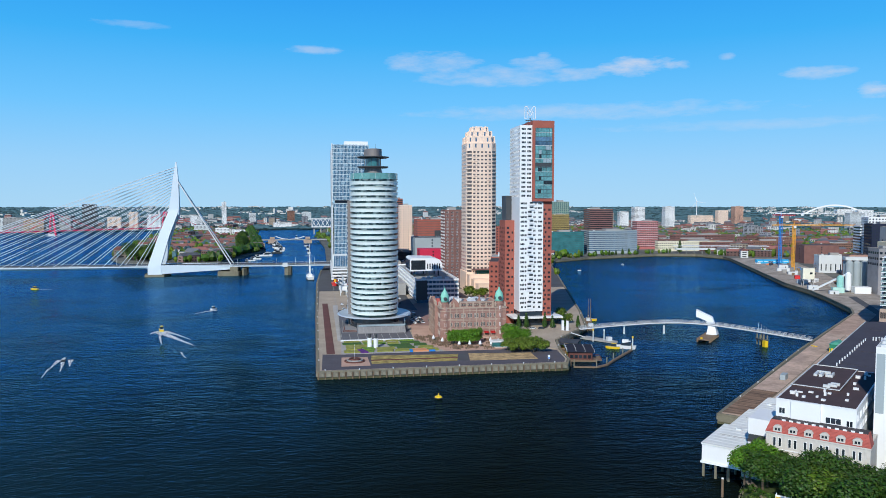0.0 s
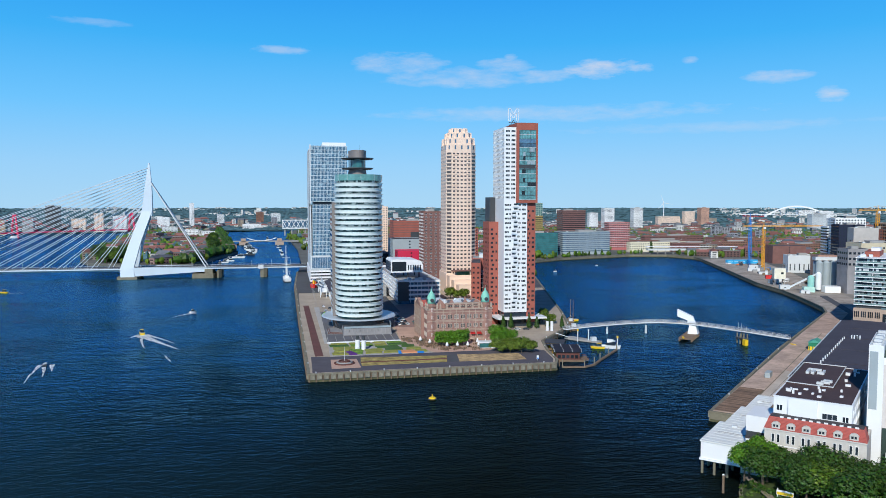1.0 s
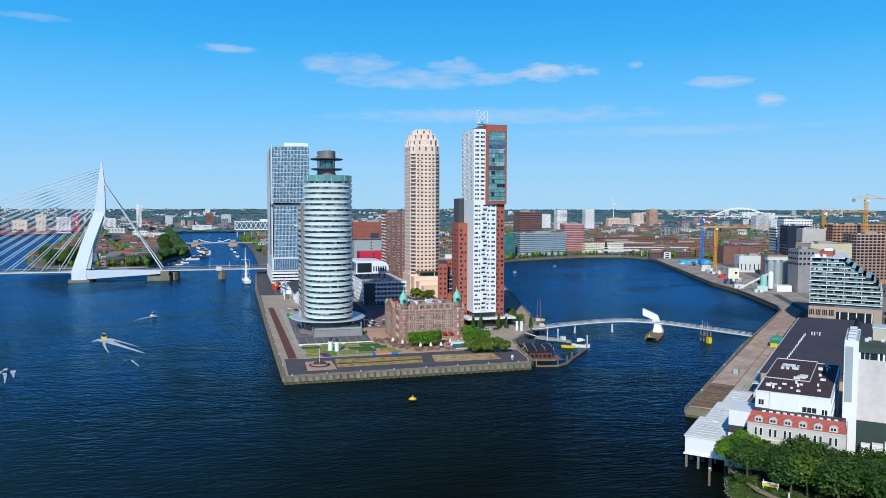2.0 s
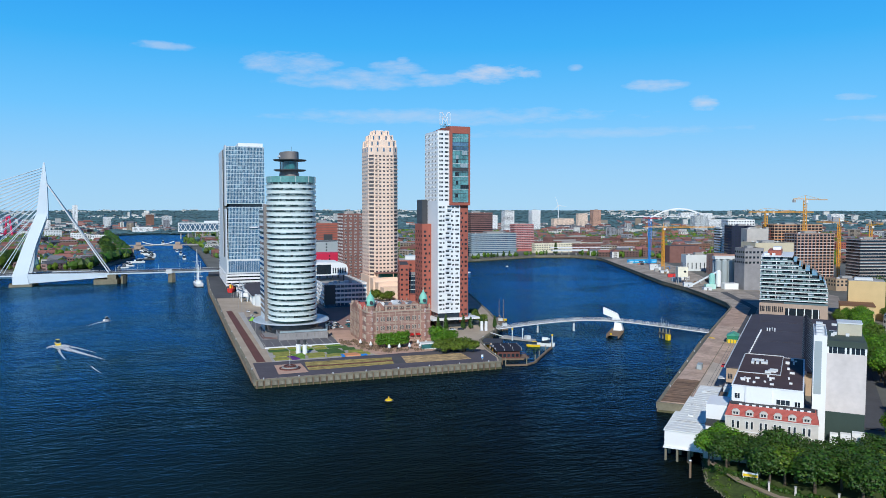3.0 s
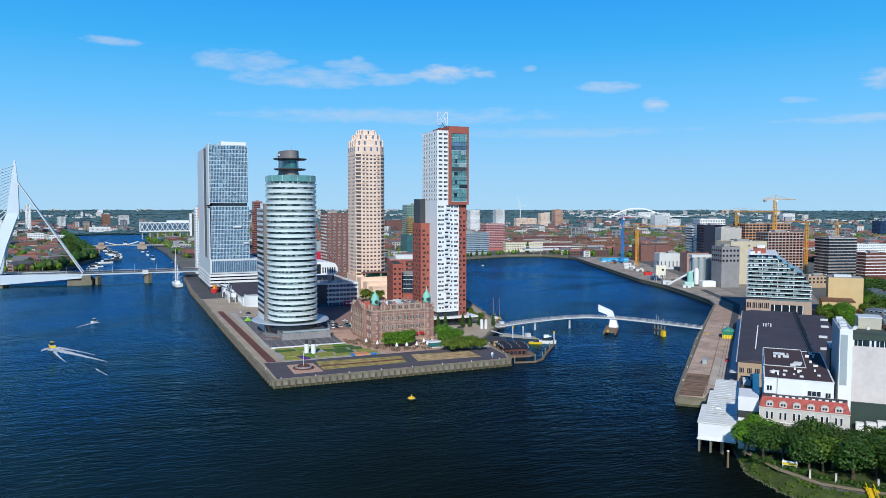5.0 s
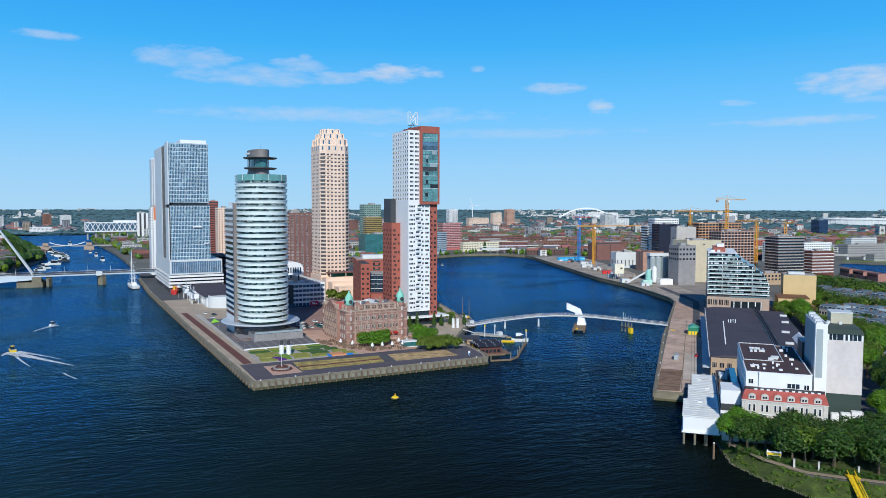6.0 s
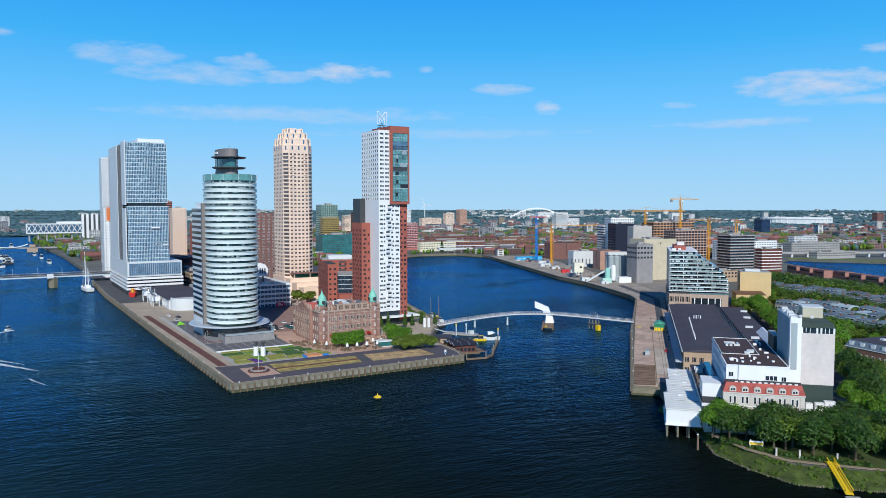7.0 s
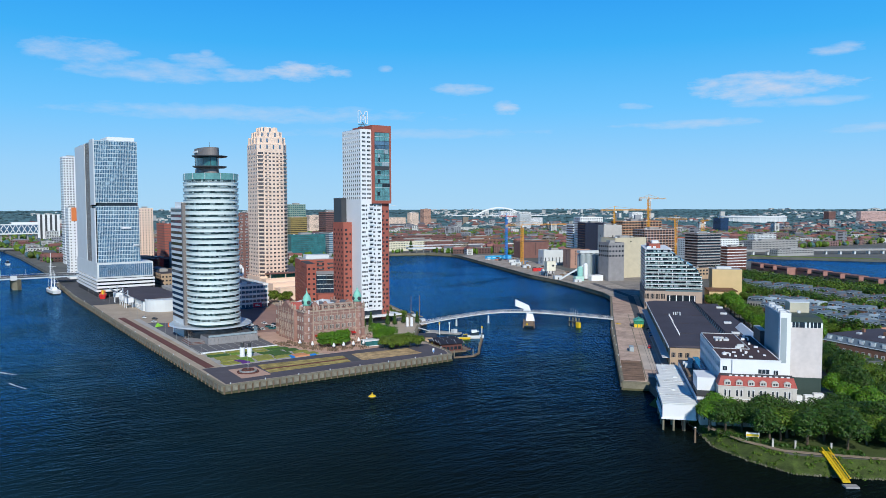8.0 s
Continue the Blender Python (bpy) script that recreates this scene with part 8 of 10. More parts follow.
def foam_material():
    ma = surface("foam", (0.78, 0.84, 0.87), 0.9, vary=0.2, size=2)
    nt = ma.node_tree
    tc, no = nt.nodes.new("ShaderNodeTexCoord"), nt.nodes.new("ShaderNodeTexNoise")
    no.inputs["Scale"].default_value, no.inputs["Detail"].default_value = 0.8, 6.0
    nt.links.new(tc.outputs["Object"], no.inputs["Vector"])
    ramp = nt.nodes.new("ShaderNodeValToRGB")
    ramp.color_ramp.elements[0].position, ramp.color_ramp.elements[1].position = 0.36, 0.55
    nt.links.new(no.outputs["Fac"], ramp.inputs[0])
    nt.links.new(ramp.outputs["Color"], nt.nodes["Principled BSDF"].inputs["Alpha"])
    return ma


FOAM = foam_material()


def wake(label, x, y, tails):
    """Broken white water behind a boat: ragged tails along bent lines (bend point, end point, start width, end width)."""
    r2 = random.Random(int(x * 3 + y))
    ob = thing("boat_wake", label, "wake", (x, y, 0.0))
    for (sx, sy), (mx, my), (ex, ey), w0, w1 in tails:
        g, n, prev = Geo(), 34, None
        for i in range(n + 1):
            f = i / n
            cx, cy = (1 - f) ** 2 * sx + 2 * f * (1 - f) * mx + f * f * ex, (1 - f) ** 2 * sy + 2 * f * (1 - f) * my + f * f * ey
            w = (w0 + (w1 - w0) * f) * (1 - f) ** 0.4 * r2.uniform(0.75, 1.1)
            dx, dy = ex - sx, ey - sy
            k = math.hypot(dx, dy)
            nx, ny = -dy / k, dx / k
            z = 0.05 + 0.05 * (1 - f)
            now = [(cx - nx * w, cy - ny * w, 0.03), (cx, cy, z + 0.04), (cx + nx * w, cy + ny * w, 0.03)]
            if prev:
                g.add(prev + now, [(0, 1, 4, 3), (1, 2, 5, 4)])
            prev = now
        part("foam_tail", g, FOAM, ob)


boat("water_taxi", "small yellow water taxi speeding over the river", -105, 522, 18, 9.0, 3.2, YELLOW, YELLOW)
wake("white foaming wake behind the yellow water taxi", -105, 518, [((-0.5, -1), (11, -20), (32, -56), 4.0, 1.6), ((2.5, 2), (12, -10), (26, -34), 2.4, 0.3), ((-0.5, 2), (-3.5, -1), (-4.5, -8), 2.2, 1.4), ((3, -14), (6, -30), (11, -48), 0.9, 0.6), ((27, -74), (29, -82), (33, -92), 0.6, 0.4)])
boat("motor_boat", "small white motor boat crossing the river", -84, 620, -38, 6.5, 2.3, WHITE, WHITE)
wake("thin white wake behind the motor boat", -85, 618.5, [((2, 0), (-4, -7), (-11, -22), 1.8, 0.8), ((4, -1), (0, -6), (-3, -10), 1.2, 0.4)])
boat("rubber_boat", "dark rubber speedboat on the river", -137.6, 431, 10, 6.5, 2.3, DARK, DARK, cabin=False)
wake("short white wake of the rubber speedboat", -137.4, 428, [((-3, 4), (-2, -8), (0, -20), 1.4, 0.5), ((3, 4), (5, -4), (8, -14), 1.6, 0.6), ((0.5, -2), (4, -12), (7, -26), 1.1, 0.5), ((-1, -18), (1, -30), (3, -40), 0.5, 0.3)])
boat("water_taxi", "yellow water taxi far out on the river", -283, 795, 70, 8.5, 3.0, YELLOW, YELLOW)
wake("faint wake behind the far water taxi", -279, 794, [((0, 0), (6, -2), (16, -3), 0.9, 0.6)])
boat("water_taxi", "yellow water taxi moored at the pontoon", 174.5, 414, 62, 8.5, 2.8, YELLOW, YELLOW)
ferry = boat("ferry_boat", "white river ferry moored at the pontoon", 181.5, 413.5, 60, 14, 4.4, WHITE, WHITE)
part("wheelhouse", Geo().box(-1.2, -2.5, 3.6, 1.2, 1, 5.4), WHITE, ferry)
for k in range(3):
    boat("yellow_boat", "yellow open rental boat moored in the basin", 191 + k * 4.2, 521 - k * 2.0, 70, 9, 2.8, YELLOW, YELLOW, cabin=False, group="yellow rental boats")
for x, y, r, s in ((226, 700, 10, 4.5), (262, 860, 40, 4.5), (254, 930, 15, 7), (330, 905, 60, 4.5), (420, 980, 20, 4.5), (268, 880, 70, 4), (280, 850, 20, 4)):
    boat("moored_boat", "small white boat lying in the basin", x, y, r, s, 2.4, WHITE, WHITE, group="small boats in the basin")
for k in range(26):
    r2 = random.Random(k)
    yy = 1120 + k * 24 + r2.uniform(-6, 6)
    xx = -84 - (yy - 1356) * 0.11 if yy > 1356 else -130 + (yy - 1085) * 0.16
    boat("moored_boat", "white boat moored along the island quay", xx + r2.uniform(6, 20), yy, r2.uniform(-10, 10) + (90 if k % 3 else 0), r2.uniform(12, 22), 4.5, WHITE if k % 4 else DARK, WHITE, group="boats along the island")
for x, y, r, s in ((-20, 1300, 5, 22), (-24, 1420, 0, 24), (-60, 1850, 10, 30), (-30, 1520, 3, 16)):
    boat("moored_boat", "white tour boat near the channel bank", x, y, r, s, 6, WHITE, WHITE, group="boats along the channel")

buoy = thing("buoy", "round yellow buoy floating before the pier head", "buoy", (54.2, 319, 0))
part("drum", Geo().lathe([(1.0, -0.3), (1.7, 0.2), (1.7, 0.8), (1.2, 1.2)], 0, 0, 20), YELLOW, buoy)
part("tower", Geo().tube((0, 0, 1.2), (0, 0, 2.4), 0.35, 0.15), YELLOW, buoy)
part("ring", Geo().ring(oval(0, 0, 2.0, 2.0, 20, 2), oval(0, 0, 1.7, 1.7, 20, 2), 0.3, 0.6), DARK, buoy)


def sailing_ship():
    ob = thing("sailing_ship", "white-hulled tall sailing ship with one high mast", "ship", (-11, 862, 0), 4)
    part("hull", hull(Geo(), 44, 9, 3.6, 1.5), WHITE, ob)
    part("waterline", hull(Geo(), 44.3, 9.2, 0.9, 1.5), DARK, ob)
    part("deck_house", Geo().box(-2.2, -12, 3.6, 2.2, -2, 6.2), WHITE, ob)
    part("deck_house", Geo().box(-1.6, 5, 3.6, 1.6, 10, 5.4), TIMBER, ob)
    for y, h in ((4, 40), (-11, 24)):
        mast = part("mast", Geo().tube((0, y, 3.6), (0, y, h), 0.5, 0.2), WHITE_STEEL, ob)
        for z in (0.45, 0.65):
            part("yard", Geo().tube((-4.5, y, h * z), (4.5, y, h * z), 0.14), PALE, mast)
        for s in (-1, 1):
            part("shroud", Geo().tube((0, y, h * 0.92), (s * 4, y - 4, 3.7), 0.06, n=4), PALE, mast)
            part("shroud", Geo().tube((0, y, h * 0.92), (0, y + s * 15, 3.9), 0.06, n=4), PALE, mast)
    return ob


sailing_ship()
rb = thing("red_boat", "old red tugboat standing on the quay", "boat", (17.5, 752, Q + 0.6), -14)
part("hull", hull(Geo(), 22, 6.5, 3.2, 0.6), RED_PAINT, rb)
part("wheelhouse", Geo().box(-1.8, -4, 3.2, 1.8, 1, 6.0), ORANGE, rb)
part("funnel", Geo().tube((0, -5.5, 3.2), (0, -5.5, 7), 0.8), YELLOW, rb)
part("cradle", Geo().box(-2, -6, -0.6, 2, 6, -0.3), DARK, rb)


def masted_barge(x, y, turn, h):
    ob = thing("old_barge", "old brown sailing barge moored by the quay", "boat", (x, y, 0), turn, "old sailing barges")
    part("hull", hull(Geo(), 24, 5, 2.2, 0.8), TIMBER, ob)
    part("deck_house", Geo().box(-1.6, -8, 2.2, 1.6, -3, 3.9), PALE, ob)
    part("mast", Geo().tube((0, 3, 2.2), (0, 3, h), 0.28, 0.12), TIMBER, ob)
    part("boom", Geo().tube((0, 3, 4.2), (0, -6, 5.0), 0.18), TIMBER, ob)
    part("furled_sail", Geo().tube((0, 2.6, 4.6), (0, -5.5, 5.4), 0.4, 0.25), surface("furled_sail_cloth", (0.55, 0.40, 0.22), 0.9), ob)


masted_barge(188, 487, -18, 20)
masted_barge(195, 510, -18, 17)


def floating_restaurant():
    ob = thing("floating_restaurant", "floating timber restaurant with black pitched roofs", "restaurant", (145.4, 395.5, 0), -14)
    part("pontoon", Geo().box(-7, -14, -0.6, 9.5, 13, 0.8), TIMBER, ob)
    part("wall", Geo().box(-5.5, -12, 0.8, 7.5, -0.004, 5.0), MAROON, ob)
    part("wall", Geo().box(-5.5, 0, 0.8, 6, 10, 4.2), TIMBER, ob)
    hut = thing("boat_hut", "black-roofed timber hut on the landing pontoon", "hut", (150, 420.5, 0), -32)
    part("pontoon", Geo().box(-6, -7, -0.5, 7, 7, 0.8), TIMBER, hut)
    part("wall", Geo().box(-5, -6, 0.8, 5.5, 6, 4.0), TAN_BRICK, hut)
    part("roof", Geo().gable(-5, -6, 4.0, 5.5, 6, 1.5, "x", 0.6), DARK, hut)
    part("door_panel", Geo().box(-3, -6.12, 0.9, -1.4, -6.0, 3.2), YELLOW, hut)
    part("awning", Geo().box(-9, -10, 3.4, -1, -6.2, 3.6), DARK, hut)
    for k in range(3):
        part("roof_panel", Geo().add([(-6.5, -13 + k * 5.6, 5.0), (8.5, -13 + k * 5.6, 5.0), (8.5, -9 + k * 5.6, 6.6), (-6.5, -9 + k * 5.6, 6.6), (-6.5, -13 + k * 5.6, 5.2), (8.5, -13 + k * 5.6, 5.2), (8.5, -9 + k * 5.6, 6.8), (-6.5, -9 + k * 5.6, 6.8)],
                               [(0, 1, 2, 3), (7, 6, 5, 4), (0, 4, 5, 1), (1, 5, 6, 2), (2, 6, 7, 3), (3, 7, 4, 0)]), SOLAR, ob, "black panelled roof")
        for i in range(4):
            part("roof_batten", Geo().beam((-6.5 + i * 5, -13 + k * 5.6, 5.28), (-6.5 + i * 5, -9 + k * 5.6, 6.88), 0.15, 0.12), PALE, ob)
    part("roof_ridge", Geo().box(-6.5, 4.2, 4.2, 8.5, 10, 4.5), DARK, ob)
    part("terrace", Geo().box(8, -14, 0.8, 12.5, -2, 1.1), TIMBER, ob)
    part("terrace_rail", Geo().ring([(8, -14), (12.5, -14), (12.5, -2), (8, -2)], [(8.1, -13.9), (12.4, -13.9), (12.4, -2.1), (8.1, -2.1)], 1.6, 1.75), MAROON, ob)
    for k in range(5):
        part("window", Geo().box(-4.6 + k * 2.4, -12.1, 1.5, -2.9 + k * 2.4, -11.95, 3.3), GLASS, ob)
    part("door_panel", Geo().box(-5.6, -9, 0.9, -5.48, -6, 3.6), YELLOW, ob)
    part("door_panel", Geo().box(-5.6, 3, 0.9, -5.48, 5, 3.6), YELLOW, ob)


SOLAR = surface("black_roof_panels", (0.025, 0.027, 0.035), 0.35, vary=0.2)
floating_restaurant()


def pontoon_line():
    ob = thing("breakwater_pontoon", "timber breakwater boom on piles round the small harbour", "pontoon")
    pts = [(134.5, 368.5), (146, 366), (153.5, 370.5), (161, 380), (172, 393), (183, 406)]
    for a, b in zip(pts, pts[1:]):
        part("boom", Geo().beam((*a, 0.3), (*b, 0.3), 1.3, 0.9), TIMBER, ob)
    for x, y in pts:
        part("pile", Geo().tube((x, y, -3), (x, y, 4.6), 0.32, 0.28), QUAY, ob)
    land_stage = thing("landing_stage", "pale angular landing stage with gangway below the footbridge", "landing stage")
    part("gangway", Geo().beam((159.5, 444, 4.6), (168, 446, 1.6), 2.6, 0.5), WHITE_STEEL, land_stage)
    part("stage", Geo().prism([(166, 447), (170, 441), (181, 428), (184.5, 430), (176, 444), (172, 451)], 0.2, 1.3), GREY, land_stage)
    part("shelter", Geo().box(178, 430.5, 1.3, 181, 433.5, 3.6), PALE, land_stage)
    for x, y, c in ((171, 437, YELLOW), (184.5, 408, YELLOW), (177, 434, PALE)):
        part("pile", Geo().tube((x, y, -3), (x, y, 7.0), 0.35), PALE, land_stage)
        part("pile_light", Geo().tube((x, y, 7.0), (x, y, 8.2), 0.55), c, land_stage)


pontoon_line()


def terrace_set():
    ob = thing("cafe_table", "small dark cafe table with chairs on the hotel terrace", "table", (60, 446, Q + 0.06), group="cafe tables of the terrace")
    part("tabletop", Geo().tube((0, 0, 0.7), (0, 0, 0.76), 0.55, n=12), TIMBER, ob)
    part("leg", Geo().tube((0, 0, 0), (0, 0, 0.7), 0.06), DARK, ob)
    for k in range(3):
        w = k * 2.1
        x, y = 1.0 * math.cos(w), 1.0 * math.sin(w)
        part("chair", Geo().box(x - 0.25, y - 0.25, 0.0, x + 0.25, y + 0.25, 0.45).box(x - 0.25 + 0.1 * math.cos(w), y - 0.25, 0.45, x + 0.25, y + 0.25, 0.9), TIMBER, ob)
    r2 = random.Random(2)
    spots = []
    for k in range(70):
        f = r2.random()
        spots.append((59 + 13 * f + r2.uniform(-1, 11), 446 - 36 * f + r2.uniform(-1, 9)))
    for k in range(44):
        spots.append((r2.uniform(76, 104), r2.uniform(405, 415)) if k < 26 else (r2.uniform(98, 124), r2.uniform(418, 444)))
    for x, y in spots:
        copy_thing(ob, pose(x, y, Q + 0.13, 0, 0, r2.uniform(0, 360)))
    par = thing("parasol", "closed white parasol on the hotel terrace", "parasol", (87, 412, Q + 0.06), group="closed parasols of the terrace")
    part("pole", Geo().tube((0, 0, 0), (0, 0, 3.4), 0.05), PALE, par)
    part("canopy", Geo().lathe([(0.6, 1.4), (1.0, 1.9), (0.4, 3.4), (0.06, 3.9)], 0, 0, 10), WHITE, par)
    for x, y in ((93, 411.5), (99.5, 411), (105, 417), (81, 412.5), (73, 424), (101, 420), (69, 433)):
        copy_thing(par, pose(x, y, Q + 0.06))
    shelter = thing("terrace_pavilion", "glazed flat-roofed terrace pavilion by the hotel", "pavilion", (105.5, 411.5, Q + 0.13), -4)
    part("frame", Geo().box(-6, -3.5, 0, 6, 3.5, 0.3).box(-6, -3.5, 2.9, 6, 3.5, 3.3), WHITE, shelter)
    part("glazing", Geo().box(-5.8, -3.3, 0.3, 5.8, 3.3, 2.9), TEAL_GLASS, shelter)
    part("roof_light", Geo().box(-5, -2.5, 3.3, 5, 2.5, 3.5), PALE, shelter)


terrace_set()
for x, y in ((157.6, 456.4), (160.2, 455.0)):
    slab = thing("white_stele", "tall white stele on the quay", "stele", (x, y, Q + 0.05), group="white steles on the quay")
    part("shaft", Geo().prism([(-0.8, -0.5), (0.8, -0.5), (0.8, 0.5), (-0.8, 0.5)], 0, 6.6, [(-0.75, -0.4), (0.75, -0.4), (0.75, 0.4), (-0.75, 0.4)]), WHITE, slab)
    part("foot", Geo().box(-1.3, -0.8, 0, 1.3, 0.8, 0.3), GREY, slab)
lampm = thing("street_lamp", "slim grey street lamp on the pier", "lamp", (16, 470, Q), group="street lamps of the pier")
part("pole", Geo().tube((0, 0, 0), (0, 0, 8), 0.07, 0.05, 6), GREY, lampm)
part("head", Geo().box(-0.15, -0.9, 7.9, 0.15, 0.2, 8.05), GREY, lampm)
for k in range(15):
    copy_thing(lampm, pose(14 - 0.02 * k * 3, 440 + k * 26, Q))
for x, y in ((60, 482), (60, 520), (62, 560), (130, 455), (150, 455)):
    copy_thing(lampm, pose(x, y, Q, 0, 0, 90))
plinfo = thing("info_sign", "white and blue information sign at the pier head", "sign", (121, 369.5, Q), 0)
part("panel", Geo().box(-0.6, -0.1, 1.0, 0.6, 0.1, 3.0), WHITE, plinfo)
part("blue_field", Geo().box(-0.5, -0.14, 1.1, 0.5, -0.1, 1.8), BLUE, plinfo)
part("post", Geo().box(-0.1, -0.08, 0, 0.1, 0.08, 1.2), PALE, plinfo)
for k, (x, y, c, lab) in enumerate(((17.8, 553, LEAF_BRIGHT, "bright green canvas play sail on the quay"), (24.5, 549, ORANGE, "orange canvas play sail on the quay"))):
    sail = thing("canvas_sail", lab, "sail", (x, y, Q), 20 * k)
    part("cloth", Geo().add([(-3, -2, 0.4), (3, -1.6, 0.6), (0, 2.5, 2.6), (-3, -2, 0.5), (3, -1.6, 0.7), (0, 2.5, 2.7)], [(0, 2, 1), (3, 4, 5), (0, 1, 4, 3), (1, 2, 5, 4), (2, 0, 3, 5)]), c if c is ORANGE else surface("lime_canvas", (0.25, 0.6, 0.05), 0.7), sail)
    part("post", Geo().tube((0, 2.5, 0), (0, 2.5, 2.8), 0.08), DARK, sail)

# ---- buildings behind the pier ----
block("brown_tower", "brown brick apartment tower beside the beige tower", 143, 772, 26, 28, 80, PURPLE_BRICK, ww=2.4, wh=1.6, bay=4.4, near=True)
lean = block("leaning_office", "white office tower with an orange panel", 24.8, 972, 12.5, 24, 85.5, WHITE, ww=1.2, wh=1.2)
part("orange_panel", Geo().box(-3.2, -12.3, 66, 2.6, -12.05, 81.4), ORANGE, lean, "orange panel near the top")
block("white_tower", "tall white gridded office tower", 62, 1228, 30, 30, 158.5, WHITE, ww=1.9, wh=1.9, storey=3.6)
block("dark_office", "dark glass office slab behind the stacked tower", 78, 890, 40, 50, 30, DARK_GLASS, strip=True)
luxor = block("red_office", "long red office block with a dark opening", 155, 1015, 47, 40, 65, BRICK, strip=True, wh=1.1, glass=PURPLE_BRICK)
part("dark_opening", Geo().box(0, -20.2, 36, 12, -19.9, 46), DARK, luxor)
block("grey_theatre", "grey-blue blank theatre hall", 130, 868, 40, 40, 47, SILO_GREY, plant=False, bay=30)
block("crimson_theatre", "crimson clad theatre front", 124, 812, 30, 24, 36.5, CRIMSON, plant=False, bay=30, roof=CRIMSON)
block("beige_block", "narrow beige apartment block", 122, 1060, 18, 20, 84.5, BEIGE, ww=1.3, wh=1.4)
block("red_slab", "narrow dark red tower with a white sign", 117, 1110, 12, 18, 94, BRICK, strip=True)
block("red_apartments", "red-brown apartment block behind the towers", 205, 905, 36, 30, 58, BRICK)
block("dark_blue_hall", "dark blue low hall between towers", 110, 930, 50, 40, 26, DARK_GLASS, strip=True)
block("old_warehouse", "long old warehouse with a pitched roof", 88, 840, 24, 110, 20, TAN_BRICK)
block("green_glass_tower", "grey-green glass tower by the basin", 411, 1240, 31, 24, 90, surface("grey_green_cladding", (0.27, 0.34, 0.27), 0.35, vary=0.2), ww=2.4, wh=2.0, glass=TEAL_GLASS)
block("gold_slab", "golden-brown glass office slab", 405, 1215, 30, 14, 68, surface("golden_cladding", (0.32, 0.24, 0.08), 0.3, vary=0.2), strip=True, wh=1.0)
block("teal_office", "teal glass office box by the basin", 392, 1155, 60, 30, 41, TEAL_GLASS, strip=True, wh=0.5, glass=DARK)
block("blue_grey_office", "blue-grey banded office block by the basin", 480, 1180, 84, 40, 42, SILO_GREY, strip=True, wh=1.6, glass=BLUE_GLASS)
block("purple_office", "purple-brown office block by the basin", 481, 1232, 42, 30, 77, PURPLE_BRICK, strip=True, wh=1.4)
block("pink_block", "pink-red balconied apartment block by the basin", 586, 1270, 40, 22, 54.5, surface("pink_red_brick", (0.48, 0.16, 0.15), 0.8, vary=0.2), ww=2.4, bands=WHITE)
block("long_white_block", "long low white apartment block by the basin", 640, 1208, 122, 12, 21, surface("cream_render", (0.72, 0.68, 0.52), 0.8, vary=0.08))
block("red_hall", "long red-brown brick housing block", 690, 1300, 150, 14, 20, PURPLE_BRICK)
for k, (x, y, w, d, top, m) in enumerate(((700, 1190, 90, 14, 20, PURPLE_BRICK), (820, 1250, 100, 12, 18, OLD_BRICK), (880, 1150, 80, 14, 18, OLD_BRICK), (760, 1380, 140, 16, 24, PURPLE_BRICK), (930, 1380, 90, 14, 18, OLD_BRICK), (620, 1420, 110, 16, 24, OLD_BRICK))):
    block("brick_housing", "long brick housing block beyond the basin", x, y, w, d, top, m, group="brick housing beyond the basin", turn=-8 + 5 * (k % 4))
for x, y, w, d, top, m, lab in ((903, 2010, 31, 24, 76, WHITE, "white high apartment tower"), (1094, 2210, 32, 24, 77, WHITE, "white high apartment tower"), (1368, 2510, 88, 22, 43, BEIGE, "broad beige apartment slab"), (1513, 2510, 34, 26, 76, surface("salmon_brick", (0.55, 0.33, 0.24), 0.8), "tall salmon apartment tower"),
                                (1440, 2490, 40, 20, 62, BEIGE, "beige apartment tower"), (1640, 2060, 52, 24, 58, PALE, "grey-white apartment block"), (840, 2100, 40, 22, 60, BEIGE, "beige apartment tower"), (1820, 2200, 60, 20, 42, WHITE, "low white far office"),
                                (980, 2300, 30, 22, 60, WHITE, "white far apartment tower"), (720, 2200, 60, 18, 45, PURPLE_BRICK, "brown far apartment slab")):
    block("apartment_tower", lab + " in the far town", x, y, w, d, top, m, base=rise(math.hypot(x, y)) - 0.4, group="far apartment towers")

# mill buildings and new blocks along the far bank
block("grey_mill", "grey concrete mill tower with white-framed upper windows", 511.3, 598.4, 20, 20, 46, surface("dark_concrete", (0.27, 0.265, 0.27), 0.85, vary=0.25), turn=-14, ww=2.3, wh=2.1, bay=3.8, storey=4.2, first=26)
block("cream_mill", "blank cream mill block", 553, 618, 44, 26, 50, surface("cream_concrete", (0.56, 0.50, 0.36), 0.85, vary=0.15), turn=-10, bay=40, first=40)
block("concrete_mill", "grey concrete mill tower", 577, 662, 24, 16, 63, surface("pale_mill_concrete", (0.46, 0.44, 0.41), 0.85, vary=0.2), turn=-20, bay=14, first=30, storey=12)
block("brown_mill", "brown lower mill block", 570, 640, 40, 14, 49, OLD_BRICK, turn=-20, first=20)
block("white_flat_block", "white balconied apartment block", 647, 790, 20, 22, 60.5, WHITE, strip=True, wh=1.7, turn=-20)
block("dark_flat_block", "dark blue-black apartment block", 630, 745, 28, 24, 64, surface("blue_black_brick", (0.016, 0.022, 0.048), 0.7, spec=0.25), turn=-20, ww=1.6)
block("white_top_block", "white penthouse storeys on a dark block", 648, 768, 34, 22, 71, WHITE, turn=-20)
block("red_flat_block", "dark red apartment block", 640, 712, 12, 20, 60, MAROON, turn=-20)
